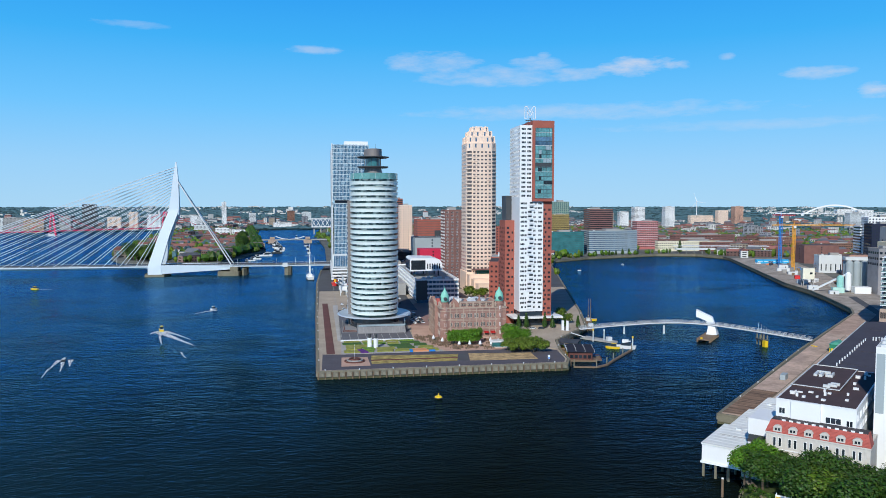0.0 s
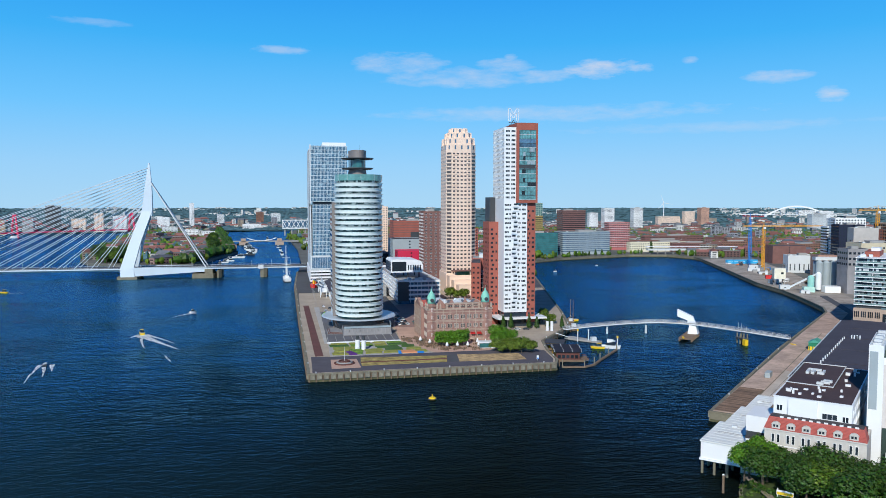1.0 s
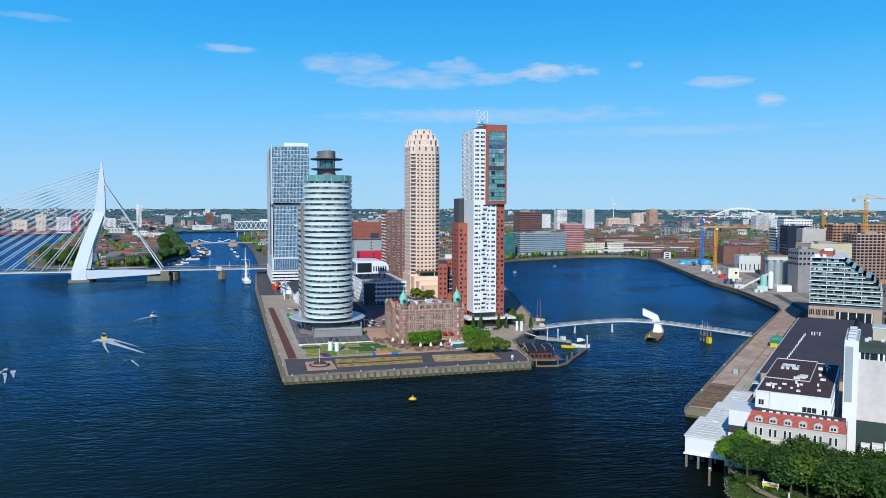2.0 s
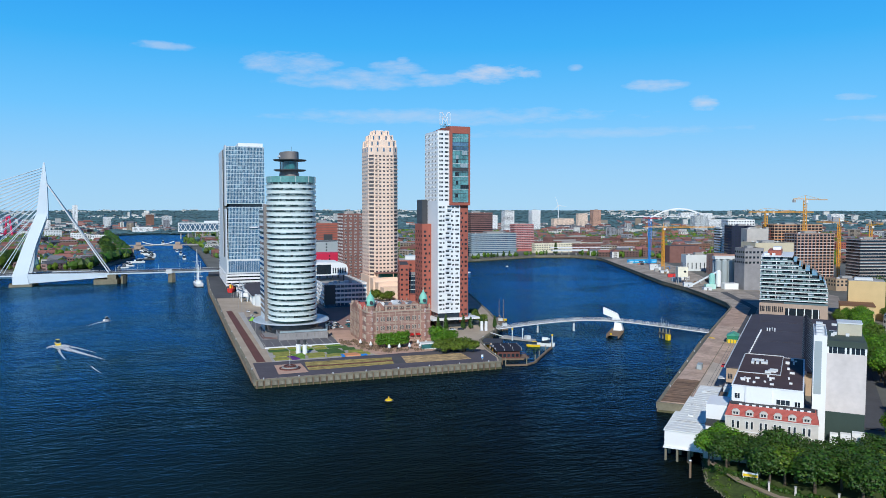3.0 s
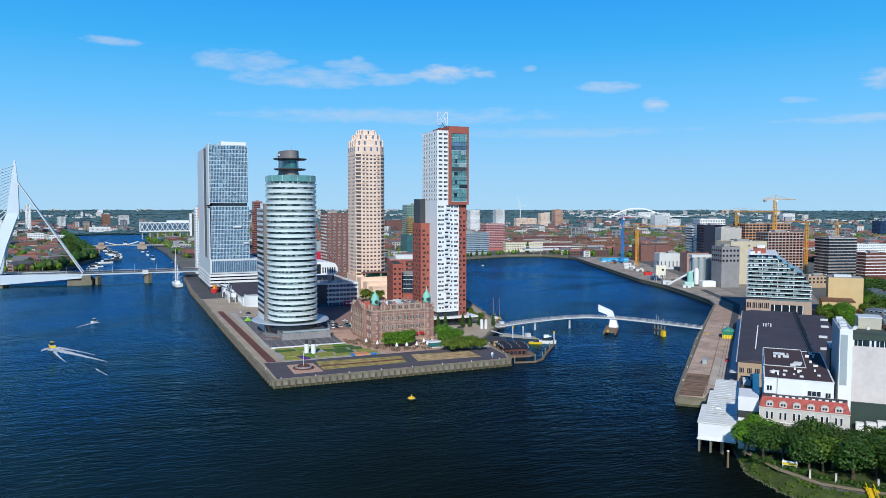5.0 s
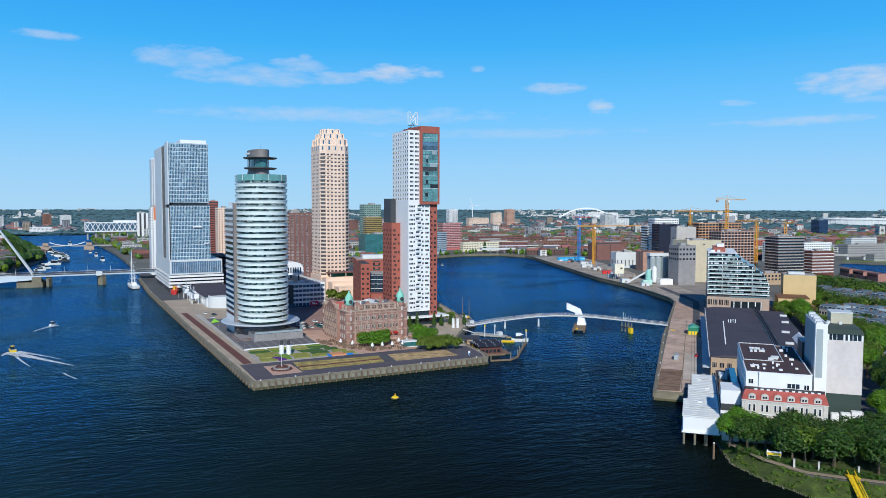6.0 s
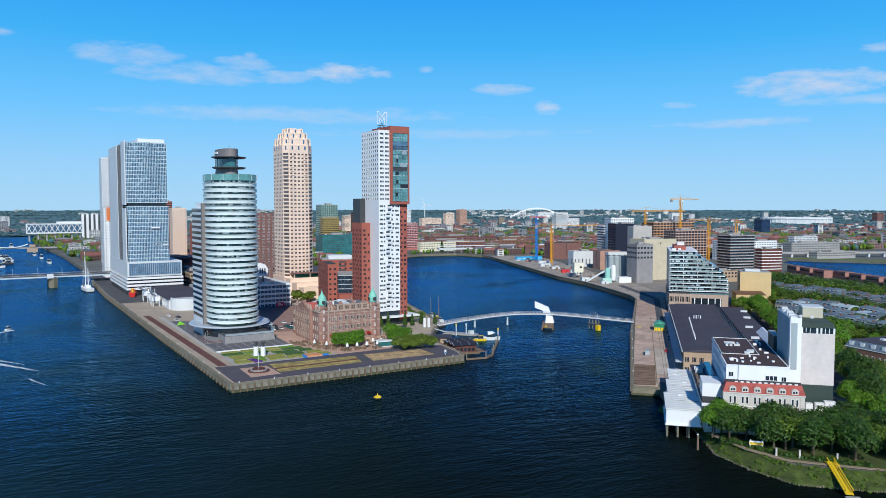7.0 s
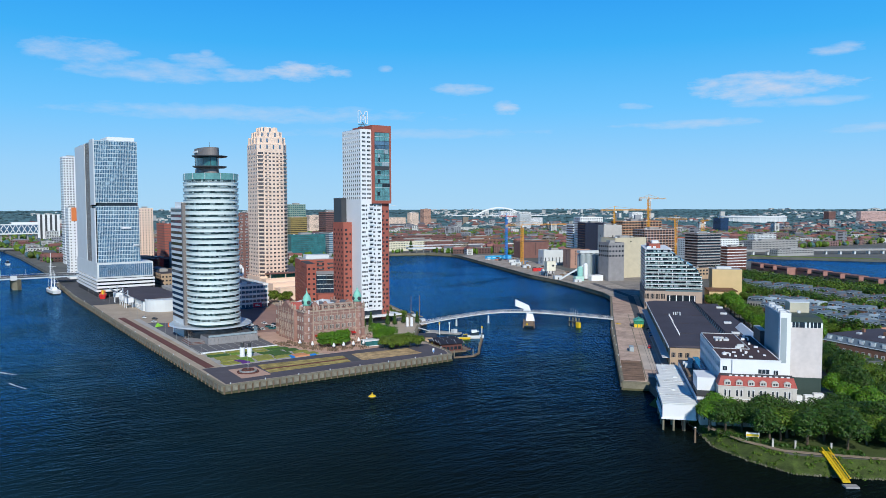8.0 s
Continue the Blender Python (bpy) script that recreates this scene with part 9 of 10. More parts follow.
block("framed_block", "tan framed apartment block under construction", 669, 700, 60, 28, 66.5, TAN_BRICK, turn=-15, ww=3.4, wh=2.1, bay=4.6, bands=ORANGE)
block("framed_block", "red-brown framed apartment block with deep balconies", 646, 652, 44, 26, 57.5, surface("rosy_brick", (0.40, 0.22, 0.15), 0.85, vary=0.2), turn=-15, ww=3.0, wh=2.2, bay=4.4, bands=PALE)
block("scaffolded_block", "apartment block wrapped in grey-brown scaffolding", 674, 599, 34, 24, 53, surface("scaffold_brown", (0.27, 0.21, 0.19), 0.85, vary=0.2), turn=-15, strip=True, wh=1.9, bands=PALE)
block("tan_low_block", "tan low apartment block", 600, 560, 34, 18, 16, TAN_BRICK, turn=-15, ww=2.2, wh=2, bay=4)
block("patterned_block", "maroon and white patterned block", 735, 600, 30, 20, 34, MAROON, turn=-15, strip=True, glass=WHITE, wh=1.0)
block("brick_barn", "big brown brick shed by the basin", 688, 934, 46, 34, 29, PURPLE_BRICK, bay=30, turn=-15, plant=False)
block("brick_barn", "pinkish brick shed by the mill", 603, 745, 28, 24, 29, surface("dusty_pink_brick", (0.42, 0.25, 0.19), 0.85, vary=0.2), bay=14, turn=-20, plant=False)
block("grey_shed", "grey white-ribbed shed by the basin", 609, 800, 32, 20, 25, PALE, turn=-20, bay=5, ww=1.2, wh=8, storey=12, first=2)
YARD = surface("pale_yard_concrete", (0.35, 0.305, 0.25), 0.92, vary=0.7, size=11, fine=2.5)
patch("pavement_yard", [(612, 1026), (525, 807), (480, 695), (463, 632), (447, 590), (431, 552), (416, 518), (400, 495), (436, 486), (472, 548), (506, 612), (545, 700), (600, 806), (690, 1010)], YARD, "pale stained concrete of the dock yard", Q + 0.03, 0.3)
heaps = random.Random(44)
for k in range(34):
    f = heaps.random()
    x, y = 478 + 110 * f + heaps.uniform(8, 44), 640 + 300 * f + heaps.uniform(-10, 10)
    w, d, h = heaps.uniform(2.5, 9), heaps.uniform(2, 5), heaps.uniform(1.2, 3.6)
    crate = thing("container", "steel container or stacked material in the dock yard", "container", (x, y, Q), heaps.uniform(-30, 60), "stacked goods in the dock yard")
    part("box", Geo().box(-w / 2, -d / 2, -0.1, w / 2, d / 2, h), heaps.choice((DARK, PALE, WHITE, GREY, BLUE, TIMBER, ORANGE, BITUMEN)), crate)
    part("lid", Geo().box(-w / 2 - 0.1, -d / 2 - 0.1, h, w / 2 + 0.1, d / 2 + 0.1, h + 0.15), GREY, crate)
wc = thing("white_cabin", "white boxy crane cabin on legs by the basin", "cabin", (484, 668, Q), -20)
part("box", Geo().box(-5.5, -4, 7, 5.5, 4, 18), surface("cream_white", (0.78, 0.76, 0.62), 0.6), wc)
for x in (-4.5, 4.5):
    for y in (-3, 3):
        part("leg", Geo().box(x - 0.4, y - 0.4, -0.2, x + 0.4, y + 0.4, 7), GREY, wc)
part("window", Geo().box(1, -4.1, 12, 3.5, -3.95, 14), GLASS, wc)


def silo_battery():
    ob = thing("silo_battery", "row of blue-grey ribbed grain silos", "silo", (524, 629, Q), -20)
    cyl = Geo().lathe([(3.4, -0.3), (3.4, 26), (0.6, 28.5)], 0, 0, 16).mesh("silo", SILO_GREY)
    for i in range(7):
        for j in range(2):
            part("silo", cyl, None, ob, at=(-20 + i * 6.6, j * 7, 0))
    part("head_house", Geo().box(-24, -1, 28, 24, 8, 31), PALE, ob)
    part("lift_tower", Geo().box(24, -2, -0.3, 29, 6, 36), PALE, ob)
    cb = thing("mixing_plant", "pale green and grey mixing plant with conveyors", "plant", (479, 614, Q), -20)
    part("bin", Geo().lathe([(2.2, 2), (3, 6), (3, 14), (1, 16)], 0, 0, 14), surface("sea_green_paint", (0.30, 0.62, 0.55), 0.5), cb)
    part("bin", Geo().lathe([(2.2, 2), (2.6, 6), (2.6, 17), (1, 19)], 7, 1, 14), WHITE, cb)
    part("conveyor", Geo().beam((-22, 6, 1), (6, 2, 17), 1.6, 1.6), PALE, cb)
    part("conveyor", Geo().beam((12, 16, 1), (4, 2, 16), 1.6, 1.6), GREY, cb)
    part("cabin", Geo().box(-8, -6, -0.2, 2, 0, 5), surface("mint_paint", (0.45, 0.70, 0.62), 0.5), cb)
    part("shed", Geo().box(10, -8, -0.2, 24, 2, 6), WHITE, cb)


silo_battery()
for x, y, w, d, h in ((470, 640, 9, 6, 4), (494, 690, 10, 5, 4), (510, 705, 8, 6, 5), (520, 730, 12, 5, 4), (545, 780, 10, 6, 3), (465, 604, 8, 5, 3), (560, 820, 14, 6, 4), (590, 860, 16, 7, 4)):
    yard = thing("site_cabin", "stacked pale site cabin in the dock yard", "cabin", (x, y, Q), -25, "site cabins in the dock yard")
    part("box", Geo().box(-w / 2, -d / 2, -0.2, w / 2, d / 2, h), PALE if w != 12 else RED_PAINT, yard)
    part("door", Geo().box(-0.6, -d / 2 - 0.06, 0, 0.6, -d / 2, 2.2), DARK, yard)
blue_site = thing("blue_hoarding", "bright blue site cabins with white lines", "cabin", (617, 930, Q), -8)
for k in range(5):
    part("unit", Geo().box(-22 + k * 9, -3, -0.2, -13.6 + k * 9, 3, 5.4), surface("sky_blue_paint", (0.04, 0.40, 0.72), 0.5) if k == 0 else blue_site.children[0].data.materials[0], blue_site)
    part("white_line", Geo().box(-21 + k * 9, -3.1, 2.4, -14.4 + k * 9, -3.0, 2.9), WHITE, blue_site)
station = thing("station_hall", "low white-roofed metro viaduct with escalators", "station", (672, 1128, Q), -12)
part("deck", Geo().box(-90, -6, 6, 90, 6, 9), PALE, station)
part("roof", Geo().box(-92, -7, 12, 60, 7, 12.8), WHITE, station)
part("stair", Geo().beam((60, 0, 11), (92, 0, 1), 7, 1.6), WHITE, station)
for k in range(14):
    part("column", Geo().box(-86 + k * 13, -1, -0.2, -84.5 + k * 13, 1, 6), GREY, station)
    part("roof_post", Geo().box(-86 + k * 11, -0.3, 9, -85.4 + k * 11, 0.3, 12), PALE, station)


def tower_crane(label, x, y, height, jib, back, turn, paint, jib_paint=None):
    ob = thing("tower_crane", label, "crane", (x, y, Q - 0.3), turn, "tower cranes")
    w = 1.3
    for sx in (-w, w):
        for sy in (-w, w):
            part("mast_leg", Geo().box(sx - 0.28, sy - 0.28, 0, sx + 0.28, sy + 0.28, height), paint, ob)
    g = Geo()
    n = int(height / 3.2)
    for i in range(n):
        z0, z1 = i * height / n, (i + 1) * height / n
        s = w if i % 2 else -w
        g.beam((-s, -w, z0), (s, -w, z1), 0.3, 0.3).beam((-s, w, z0), (s, w, z1), 0.3, 0.3).beam((-w, -s, z0), (-w, s, z1), 0.3, 0.3)
    part("mast_lattice", g, paint, ob)
    part("cab", Geo().box(-1.4, -3.2, height - 2.5, 1.2, -1.2, height), WHITE, ob)
    g = Geo()
    for y0, z0 in ((-0.9, 0.6), (0.9, 0.6), (0, 2.2)):
        g.beam((-back, y0, height + z0), (jib, y0 * 0.6, height + z0 - (0.8 if z0 > 1 else 0)), 0.42, 0.42)
    for i in range(int(jib / 3)):
        g.beam((i * 3, 0.6, height + 0.6), (i * 3 + 1.5, 0, height + 1.9), 0.22, 0.22).beam((i * 3 + 1.5, 0, height + 1.9), (i * 3 + 3, 0.6, height + 0.6), 0.22, 0.22)
    part("jib", g, jib_paint or paint, ob)
    part("apex", Geo().tube((0, 0, height), (0, 0, height + 6), 0.6, 0.2), paint, ob)
    part("tie", Geo().tube((0, 0, height + 6), (jib * 0.6, 0, height + 2), 0.14, n=4), paint, ob)
    part("tie", Geo().tube((0, 0, height + 6), (-back, 0, height + 1), 0.14, n=4), paint, ob)
    part("counterweight", Geo().box(-back, -1.2, height - 2.4, -back + 3, 1.2, height + 0.4), GREY, ob)


CRANE_ORANGE = surface("orange_yellow_crane_paint", (0.75, 0.36, 0.04), 0.5)
tower_crane("bright blue tower crane with a red jib by the basin", 611, 903, 66, 24, 14, 10, BLUE, RED_PAINT)
tower_crane("orange tower crane with a long jib by the basin", 580, 830, 55, 80, 28, -5, CRANE_ORANGE)
tower_crane("tall orange tower crane above the new blocks", 655.5, 668, 91, 34, 18, 0, CRANE_ORANGE)
tower_crane("orange tower crane with a long low jib", 640, 712, 76, 70, 24, -4, CRANE_ORANGE)
tower_crane("orange tower crane behind the scaffolded block", 700, 618, 62, 70, 26, 30, CRANE_ORANGE)
tower_crane("orange tower crane among the new blocks", 700, 660, 64, 40, 20, 80, CRANE_ORANGE)


# ---- landmarks in the distance ----
def far_point(bearing, r, eye=(-50, 10)):
    return eye[0] + r * math.sin(radians(bearing)), eye[1] + r * math.cos(radians(bearing))


def arch_bridge():
    x, y = far_point(38.0, 3720)
    ob = thing("arch_bridge", "distant white steel arch bridge", "bridge", (x, y, rise(math.hypot(x, y)) - 2), -37.6)
    g, n, span, top = Geo(), 22, 128.0, 45.0
    for i in range(n):
        f0, f1 = -1 + 2 * i / n, -1 + 2 * (i + 1) / n
        g.beam((span * f0, 0, top * (1 - f0 * f0) + 4), (span * f1, 0, top * (1 - f1 * f1) + 4), 6, 6.5)
    part("arch", g, WHITE_STEEL, ob)
    part("deck", Geo().box(-240, -9, 9, 240, 9, 12), WHITE_STEEL, ob)
    for i in range(1, 14):
        xx = -span + 2 * span * i / 14
        part("hanger", Geo().tube((xx, 0, 12), (xx, 0, top * (1 - (xx / span) ** 2) + 4), 0.4, n=4), WHITE_STEEL, ob)
    for s in (-1, 1):
        part("pier", Geo().box(s * span - 6, -12, -6, s * span + 6, 12, 9), PALE, ob)


arch_bridge()


def wind_turbine():
    x, y = far_point(29.2, 3150)
    ob = thing("wind_turbine", "distant white wind turbine standing still", "wind turbine", (x, y, rise(math.hypot(x, y)) - 1), -29)
    part("mast", Geo().tube((0, 0, 0), (0, 0, 76), 2.0, 1.1, 10), WHITE_STEEL, ob)
    part("nacelle", Geo().box(-2, -3, 75, 2, 6, 79), WHITE_STEEL, ob)
    for k in range(3):
        w = radians(90 + 20 + 120 * k)
        part("blade", Geo().tube((0, -3.5, 77), (36 * math.cos(w), -3.5, 77 + 36 * math.sin(w)), 1.3, 0.3, 6), WHITE_STEEL, ob)


wind_turbine()


def stadium():
    x, y = far_point(57.2, 3300, (-105, 31))
    ob = thing("stadium", "distant white oval football stadium", "stadium", (x, y, rise(math.hypot(x, y)) - 1), -57)
    part("stand", Geo().ring(oval(0, 0, 128, 74, 40, 2.6), oval(0, 0, 96, 46, 40, 2.6), -1, 20), PALE, ob)
    part("roof", Geo().ring(oval(0, 0, 132, 78, 40, 2.6), oval(0, 0, 92, 42, 40, 2.6), 20, 25), WHITE, ob)
    for k, (px, py) in enumerate(oval(0, 0, 129.5, 75.5, 40, 2.6)):
        part("strut", Geo().box(px - 0.8, py - 0.8, -1, px + 0.8, py + 0.8, 24), WHITE, ob)


stadium()


def truss_office():
    ob = thing("truss_office", "white raised office block with a cross-braced facade", "office", (35, 2015, Q - 0.3))
    PLACED.append((35, 2015, 75))
    part("body", Geo().box(-60, 0, 20, 60, 30, 42), PALE, ob)
    part("glazing", Geo().box(-58, -0.3, 22, 58, 0.1, 40), BLUE_GLASS, ob)
    part("roof_house", Geo().box(5, 5, 42, 58, 26, 47), WHITE, ob)
    for i in range(10):
        a, b = -60 + 12 * i, -48 + 12 * i
        part("brace", Geo().beam((a, -1, 20), (b, -1, 42), 1.4, 1.4), WHITE, ob)
        part("brace", Geo().beam((b, -1, 20), (a, -1, 42), 1.4, 1.4), WHITE, ob)
    for z in (20, 42):
        part("chord", Geo().box(-60, -1.6, z - 1, 60, -0.4, z + 1), WHITE, ob)
    for i in range(7):
        part("leg", Geo().box(-55 + i * 18, 4, 0, -52 + i * 18, 26, 20), GREY, ob)


truss_office()


def striped_tower():
    ob = thing("striped_block", "apartment block with white and black upright stripes", "apartment block", (128, 2125, Q - 0.3))
    PLACED.append((128, 2125, 35))
    part("body", Geo().box(-25, 0, 0, 25, 18, 63), DARK, ob)
    for k in range(5):
        part("white_stripe", Geo().box(-25 + k * 11, -0.6, 0, -19 + k * 11, 0.2, 64), WHITE, ob)
    part("roof", Geo().box(-25, 0, 63, 25, 18, 63.8), GREY, ob)


striped_tower()
for x, y, w, d, top, m, lab in ((-805, 2262, 52, 30, 42, TAN_BRICK, "brown stone office with a tall arch"), (-697, 2400, 38, 30, 84, DARK, "dark high-rise office tower"), (-760, 2380, 30, 24, 46, GREY, "grey office tower"), (-640, 2440, 46, 22, 44, BEIGE, "beige waterfront block"),
                                (-575, 2420, 26, 22, 60, BEIGE, "slim beige apartment tower"), (-520, 2445, 40, 22, 52, WHITE, "white waterfront block"), (-870, 2300, 60, 22, 46, GREY, "grey waterfront block"), (-930, 2350, 40, 22, 44, PALE, "pale waterfront tower"),
                                (-430, 2680, 40, 22, 44, WHITE, "white apartment slab"), (-345, 2750, 16, 18, 92, WHITE, "white apartment tower"), (-260, 2900, 26, 24, 50, PALE, "grey apartment tower"), (-120, 3000, 28, 24, 58, OLD_BRICK, "brown apartment tower"), (-60, 3050, 36, 24, 52, PALE, "brown apartment slab"),
                                (-250, 1960, 34, 14, 24, WHITE, "white island apartment block"), (-200, 1880, 30, 14, 22, WHITE, "white island apartment block"), (-330, 2150, 40, 16, 26, PALE, "pale island apartment block"), (-130, 2560, 60, 18, 22, WHITE, "long white apartment block"),
                                (2620, 2390, 60, 26, 58, WHITE, "white round-topped water tower block"), (3050, 1700, 40, 26, 62, PURPLE_BRICK, "brown apartment tower"), (3000, 1500, 160, 20, 64, surface("pale_pink_render", (0.62, 0.42, 0.38), 0.8), "long pink apartment slab"), (2900, 1280, 140, 20, 58, surface("salmon_render", (0.66, 0.46, 0.38), 0.8), "long salmon apartment slab"),
                                (1830, 1380, 30, 30, 50, surface("blue_black_panel", (0.02, 0.05, 0.12), 0.4), "blue-black office cube"), (2150, 2650, 60, 24, 60, WHITE, "white far industrial hall"), (2350, 3000, 110, 30, 60, WHITE, "white far power hall"), (1060, 708, 80, 16, 15, GREY, "long grey office slab by the far harbour"), (1150, 800, 110, 20, 24, GREY, "stepped grey office slab"),
                                (1000, 800, 60, 18, 30, WHITE, "white roofed hall"), (900, 780, 50, 20, 34, PALE, "pale apartment block"), (1280, 900, 60, 16, 28, PALE, "pale apartment slab"), (1100, 990, 70, 16, 24, BRICK, "brick apartment slab")):
    r = math.hypot(x, y)
    block("far_building", lab + " in the distance", x, y, w, d, top, m, base=rise(r) - 0.4, turn=-12 if x > 800 else 6, group="far large buildings")
viaduct = thing("viaduct", "long low metro viaduct beyond the far harbour", "viaduct", (1010, 765, Q - 0.3), -28.5)
part("deck", Geo().box(-40, -5, 6, 420, 5, 9), GREY, viaduct)
for k in range(18):
    part("pier", Geo().box(-36 + k * 26, -3, -0.5, -33 + k * 26, 3, 6), PALE, viaduct)
patch("grass_far_shore", [(992, 740), (1086, 580), (1100, 590), (1006, 752)], GRASS, "strip of grass along the far harbour shore", Q + 0.3, 0.9, "lawn")
for k in range(9):
    y = 372 + k * 26
    x = 716 + (y - 423) * 0.53 - (18 if k > 5 else 6)
    hb = thing("pink_row_block", "low pinkish-brown flat-roofed row house block by the harbour", "house", (x - 14, y, Q - 0.3), -28, "row blocks by the harbour")
    part("wall", Geo().box(-6, -11, 0, 6, 11, 8.5), surface("pinkish_brick", (0.36, 0.19, 0.16), 0.85, vary=0.2) if k == 0 else bpy.data.materials["pinkish_brick"], hb)
    part("roof", Geo().box(-5.6, -10.6, 8.5, 5.6, 10.6, 8.8), PURPLE_BRICK, hb)
    part("window_band", Geo().box(5.98, -10, 4.8, 6.08, 10, 6.6), GLASS, hb)
    part("window_band", Geo().box(-6.08, -10, 4.8, -5.98, 10, 6.6), GLASS, hb)


# ---- town and woods ----
def inside(x, y, outline):
    hit = False
    j = len(outline) - 1
    for i, (ax, ay) in enumerate(outline):
        bx, by = outline[j]
        if (ay > y) != (by > y) and x < (bx - ax) * (y - ay) / (by - ay) + ax:
            hit = not hit
        j = i
    return hit


def shore_gap(x, y, outline):
    best = 1e9
    for (ax, ay), (bx, by) in zip(outline, outline[1:] + outline[:1]):
        dx, dy = bx - ax, by - ay
        f = max(0, min(1, ((x - ax) * dx + (y - ay) * dy) / (dx * dx + dy * dy + 1e-9)))
        best = min(best, math.hypot(x - ax - f * dx, y - ay - f * dy))
    return best


def free(x, y, reach):
    return all((x - a) ** 2 + (y - b) ** 2 > (reach + c) ** 2 for a, b, c in PLACED)


def lump(g, rnd, x, y, z, r, h):
    """One small rough tree crown."""
    n = 5
    w0 = rnd.uniform(0, 6)
    rings = [(0.55, 0.12), (1.0, 0.45), (0.72, 0.78)]
    v = [(x, y, z - 0.5)]
    for f, k in rings:
        for i in range(n):
            s = r * f * rnd.uniform(0.72, 1.2)
            w = w0 + 2 * math.pi * i / n
            v.append((x + s * math.cos(w), y + s * math.sin(w), z + h * (k + rnd.uniform(-0.08, 0.08))))
    v.append((x + rnd.uniform(-0.2, 0.2) * r, y + rnd.uniform(-0.2, 0.2) * r, z + h))
    f = [(0, 1 + (i + 1) % n, 1 + i) for i in range(n)]
    for k in range(2):
        f += [(1 + k * n + i, 1 + k * n + (i + 1) % n, 1 + (k + 1) * n + (i + 1) % n, 1 + (k + 1) * n + i) for i in range(n)]
    m = len(v) - 1
    f += [(1 + 2 * n + i, 1 + 2 * n + (i + 1) % n, m) for i in range(n)]
    g.add(v, f)


def rotated(g, start, x, y, z, turn):
    c, s = math.cos(turn), math.sin(turn)
    for i in range(start, len(g.v)):
        px, py, pz = g.v[i]
        g.v[i] = (x + px * c - py * s, y + px * s + py * c, z + pz)


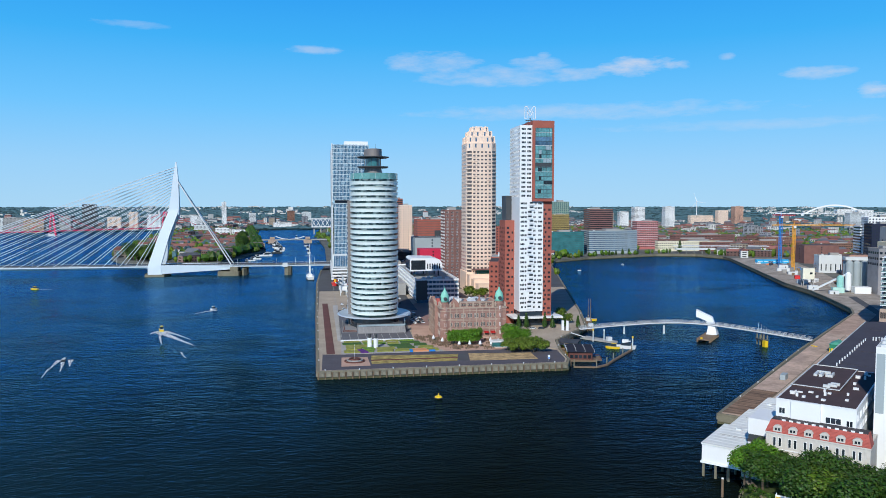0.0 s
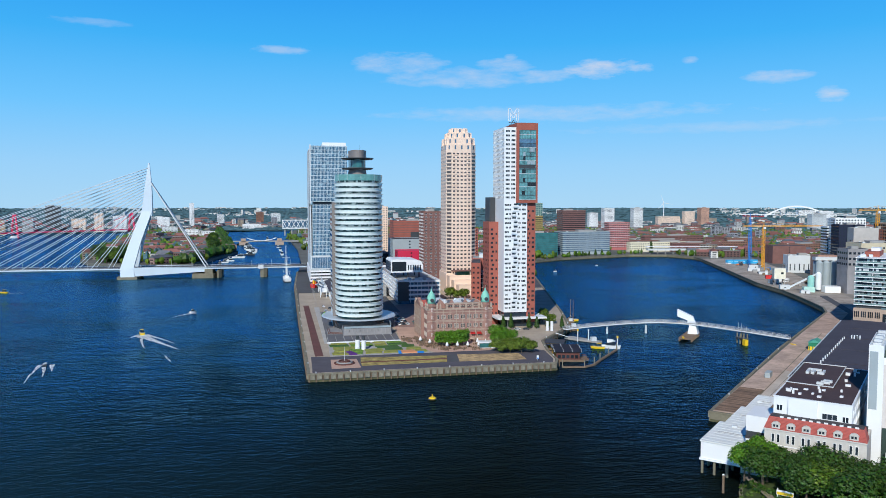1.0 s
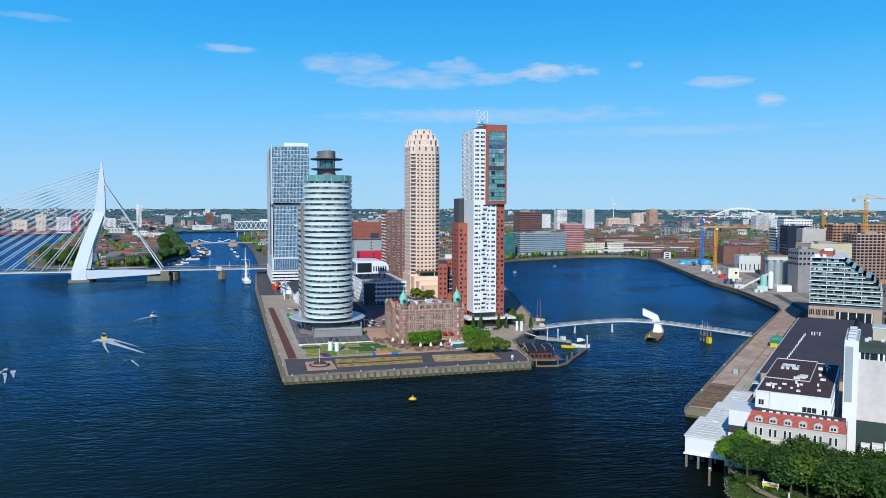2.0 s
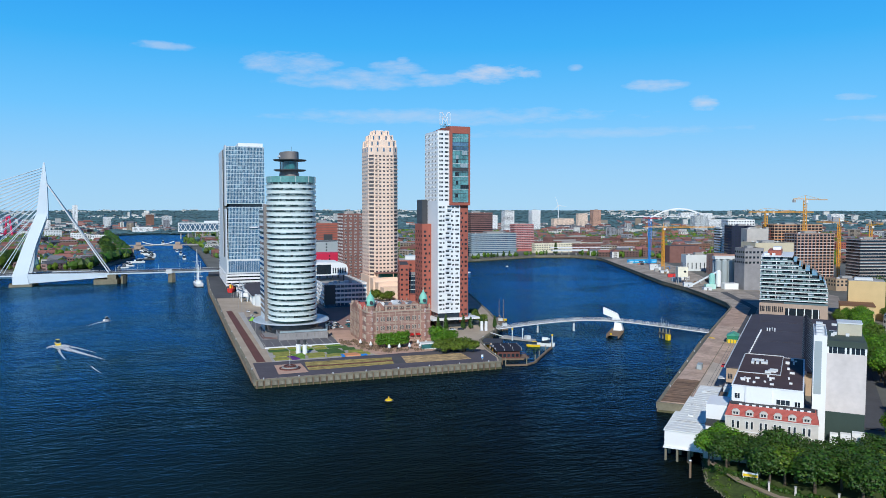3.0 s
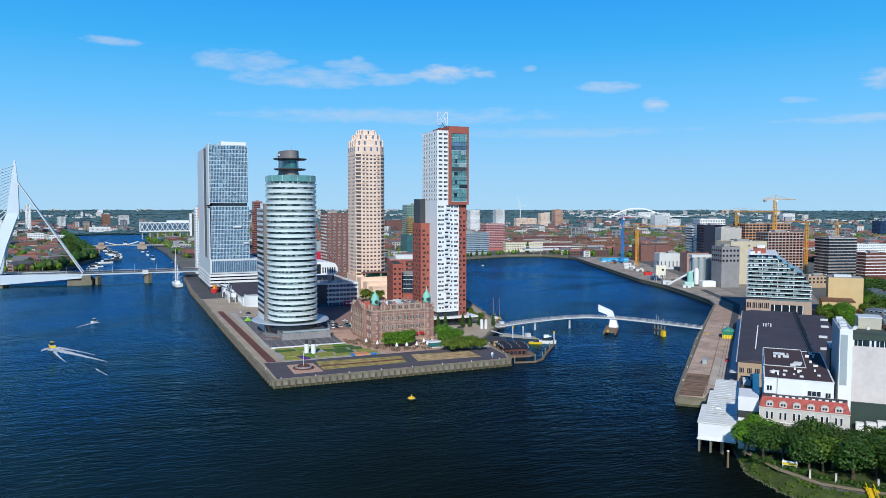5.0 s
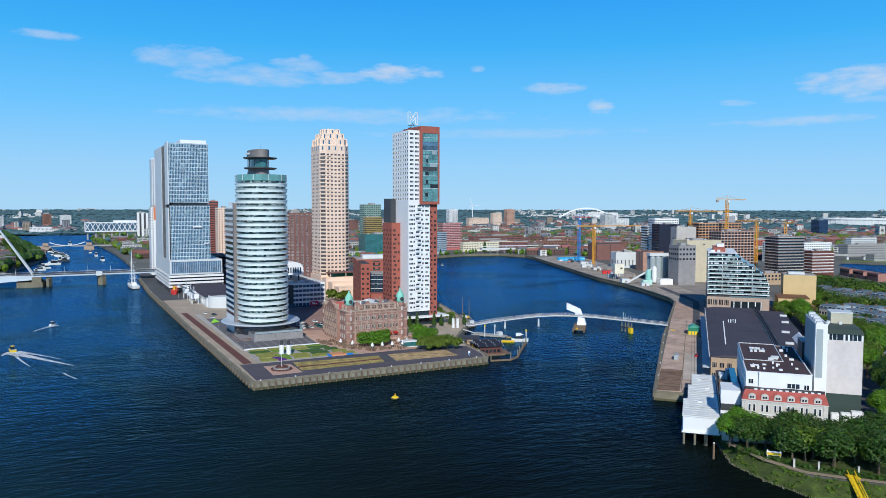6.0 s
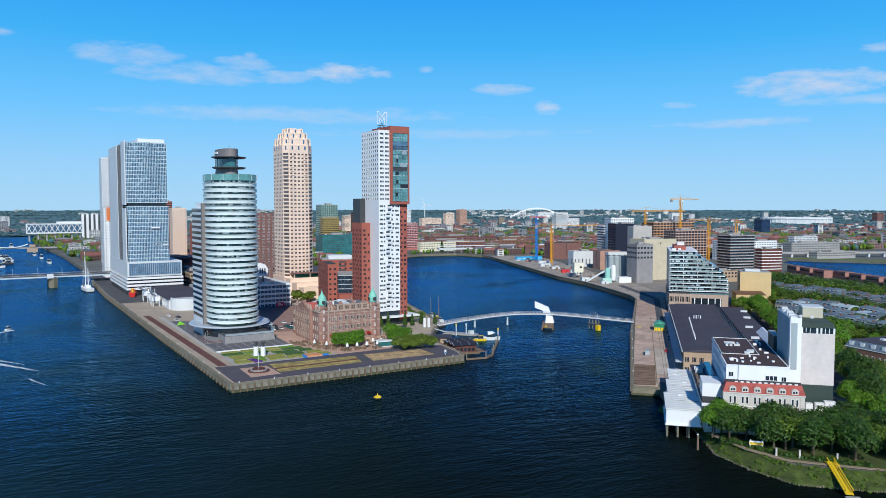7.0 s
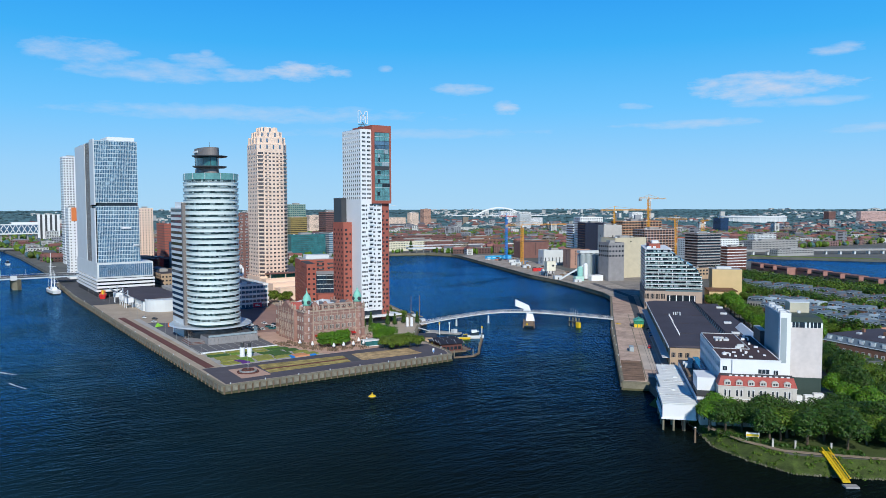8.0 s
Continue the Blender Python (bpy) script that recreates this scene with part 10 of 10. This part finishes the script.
def town():
    rnd = random.Random(2024)
    walls = [Geo() for _ in range(5)]
    roofs = [Geo() for _ in range(3)]
    glass, trees, dark_trees = Geo(), Geo(), Geo()
    wall_mats = (surface("town_brick", (0.165, 0.10, 0.085), 0.85, island=0.3, spread=(0.03, 0)), surface("town_white", (0.55, 0.56, 0.54), 0.8, island=0.2), surface("town_grey", (0.25, 0.26, 0.28), 0.8, island=0.3),
                 surface("town_tan", (0.28, 0.235, 0.185), 0.85, island=0.25), surface("town_pink", (0.26, 0.165, 0.15), 0.85, island=0.25))
    roof_mats = (surface("town_red_roofs", (0.22, 0.095, 0.08), 0.85, island=0.4), SLATE, surface("town_flat_roofs", (0.22, 0.22, 0.23), 0.9, island=0.55))

    def house(x, y, z, turn, w, d, h, wk, rk, windows=True):
        g = walls[wk]
        n = len(g.v)
        g.box(-w / 2, -d / 2, -1, w / 2, d / 2, h)
        rotated(g, n, x, y, z, turn)
        g = roofs[rk]
        n = len(g.v)
        if rk == 2:
            g.box(-w / 2 + 0.3, -d / 2 + 0.3, h + 0.004, w / 2 - 0.3, d / 2 - 0.3, h + 0.4)
            if rnd.random() < 0.5:
                g.box(-w * 0.15, -d * 0.2, h + 0.4, w * 0.1, d * 0.2, h + 2.2)
        else:
            g.gable(-w / 2, -d / 2, h + 0.004, w / 2, d / 2, d * 0.36, "x", 0.3)
        rotated(g, n, x, y, z, turn)
        if windows:
            n = len(glass.v)
            storeys = max(2, int(h / 3.2))
            for i in range(storeys):
                za = 0.9 + i * (h - 0.4) / storeys
                for s in (-1, 1):
                    yy = s * (d / 2 + 0.06)
                    k = max(2, int(w / 4.5))
                    for j in range(k):
                        xa = -w / 2 + w * (j + 0.25) / k
                        glass.add([(xa, yy, za), (xa + w * 0.5 / k, yy, za), (xa + w * 0.5 / k, yy, za + 1.5), (xa, yy, za + 1.5)], [(0, 1, 2, 3) if s < 0 else (3, 2, 1, 0)])
                for s in (-1, 1):
                    xx = s * (w / 2 + 0.06)
                    glass.add([(xx, -d * 0.28, za), (xx, d * 0.28, za), (xx, d * 0.28, za + 1.5), (xx, -d * 0.28, za + 1.5)], [(0, 1, 2, 3) if s > 0 else (3, 2, 1, 0)])
            rotated(glass, n, x, y, z, turn)

    step_x, step_y = 38.0, 25.0
    for i in range(-36, 76):
        for j in range(33, 100):
            x, y = i * step_x + rnd.uniform(-5, 5), j * step_y + rnd.uniform(-4, 4)
            r, b = math.hypot(x, y), math.degrees(math.atan2(x, y))
            if r > 2470 or b < -26 or b > 74:
                continue
            on_island = inside(x, y, ISLAND)
            on_main = inside(x, y, MAINLAND)
            if not (on_island or on_main):
                continue
            gap = shore_gap(x, y, ISLAND if on_island else MAINLAND)
            if gap < (14 if on_island else 24):
                if rnd.random() < 0.9 and gap > 5 and not (430 < x < 740 and 480 < y < 1062):
                    for k in range(4):
                        lump(trees, rnd, x + rnd.uniform(-12, 12), y + rnd.uniform(-5, 9), Q - 0.3, rnd.uniform(2.2, 4.2), rnd.uniform(5, 9))
                continue
            if on_main and (x < 345 and y < 1000 or x < 720 and y < 1040 and x < 740 - (1000 - y) * 0.25):
                continue
            lx, ly = (x - K0[0]) * math.cos(radians(KTURN)) + (y - K0[1]) * math.sin(radians(KTURN)), -(x - K0[0]) * math.sin(radians(KTURN)) + (y - K0[1]) * math.cos(radians(KTURN))
            if lx < 300 and ly < 640 and on_main:
                continue
            if not free(x, y, 16):
                continue
            district = noise.noise(Vector((x / 420, y / 420, 3.3)))
            turn = radians((8 if on_island else 14) + 40 * round(2 * noise.noise(Vector((x / 700, y / 700, 9))), 0) + (90 if rnd.random() < 0.25 else 0))
            pick = rnd.random()
            if pick < 0.24 + 0.35 * max(0, district) + (0.25 if r > 1850 else 0):
                for k in range(rnd.randint(6, 11)):
                    lump(trees if rnd.random() < 0.75 else dark_trees, rnd, x + rnd.uniform(-19, 19), y + rnd.uniform(-12, 12), Q - 0.3, rnd.uniform(3.4, 6.8), rnd.uniform(8, 14))
                continue
            if pick < 0.93:
                w, d, h = rnd.uniform(16, 34), rnd.uniform(8.5, 11.5), rnd.uniform(7, 11.5)
                rk = rnd.choice((0, 0, 0, 1, 2) if (x > 900 and y < 1500) or on_island else (0, 0, 1, 2, 2))
                house(x, y, Q - 0.3, turn, w, d, h, rnd.choice((0, 0, 0, 1, 1, 3, 4, 4)), rk)
            elif pick < 0.99 or on_island:
                house(x, y, Q - 0.3, turn, rnd.uniform(22, 36), rnd.uniform(11, 15), rnd.uniform(12, 18), rnd.choice((1, 1, 2, 3, 4, 0)), 2)
            else:
                house(x, y, Q - 0.3, turn, rnd.uniform(16, 22), rnd.uniform(14, 18), rnd.uniform(22, 34), rnd.choice((1, 1, 2, 3)), 2)
            for k in range(rnd.randint(2, 6)):
                lump(trees if rnd.random() < 0.8 else dark_trees, rnd, x + rnd.uniform(-18, 18), y + rnd.choice((-11, 11)) + rnd.uniform(-2, 2), Q - 0.3, rnd.uniform(2.6, 5.2), rnd.uniform(7, 12))
    # planted embankment along the island
    quay_trees = Geo()
    for (ax, ay), (bx, by) in zip(ISLAND[3:6], ISLAND[4:7]):
        n = int(math.hypot(bx - ax, by - ay) / 7)
        for k in range(n):
            for inset in (9, 19):
                x, y = ax + (bx - ax) * k / n - inset + rnd.uniform(-3, 3), ay + (by - ay) * k / n + (inset if by - ay < 20 else 0) + rnd.uniform(-3, 3)
                lump(quay_trees, rnd, x, y, Q + 0.5, rnd.uniform(4.5, 7), rnd.uniform(11, 16))
    single("embankment_trees", quay_trees, LEAF_DARK, "dark green row of trees along the island quay", "trees", kind="stuff")
    # the far belt: woods with scattered estates
    for k in range(5200):
        b, r = rnd.uniform(-26, 74), 2450 + 2380 * rnd.random() ** 1.3
        x, y = r * math.sin(radians(b)), r * math.cos(radians(b))
        estate = noise.noise(Vector((x / 420, y / 420, 1.7))) + (0.12 if r < 3300 else 0)
        if not free(x, y, 25):
            continue
        if estate > (0.02 if r < 3300 else 0.16) and rnd.random() < 0.7:
            tall = rnd.random() < 0.05 and r < 4200
            house(x, y, rise(r) - 0.4, radians(rnd.choice((-20, 0, 20, 70))), rnd.uniform(14, 40) if not tall else rnd.uniform(18, 30), rnd.uniform(9, 13), rnd.uniform(6, 10) if not tall else rnd.uniform(18, 30),
                  rnd.choice((1, 1, 1, 2, 3, 4)) if r < 3300 else 1, rnd.choice((0, 0, 2, 2, 1)) if r < 3300 else 2, windows=r < 2900)
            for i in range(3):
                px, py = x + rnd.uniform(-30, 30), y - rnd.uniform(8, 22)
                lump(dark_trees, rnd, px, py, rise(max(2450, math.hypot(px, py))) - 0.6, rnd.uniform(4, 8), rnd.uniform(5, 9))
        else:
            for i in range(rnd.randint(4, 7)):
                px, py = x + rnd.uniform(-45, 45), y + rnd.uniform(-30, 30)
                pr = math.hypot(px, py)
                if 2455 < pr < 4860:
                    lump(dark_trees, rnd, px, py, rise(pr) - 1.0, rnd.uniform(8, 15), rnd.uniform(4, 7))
    for g, m in zip(walls, wall_mats):
        single("town_walls", g, m, "many small house walls of the town", "houses", kind="stuff")
    for g, m in zip(roofs, roof_mats):
        single("town_roofs", g, m, "many small roofs of the town", "roofs", kind="stuff")
    single("town_windows", glass, GLASS, "many small dark windows of the town", "windows", kind="stuff")
    single("town_trees", trees, LEAF, "green tree crowns between the houses", "trees", kind="stuff")
    single("woods", dark_trees, HAZED_WOODS, "woods towards the horizon, blue haze mixed into their colour", "woods", kind="stuff")


town()
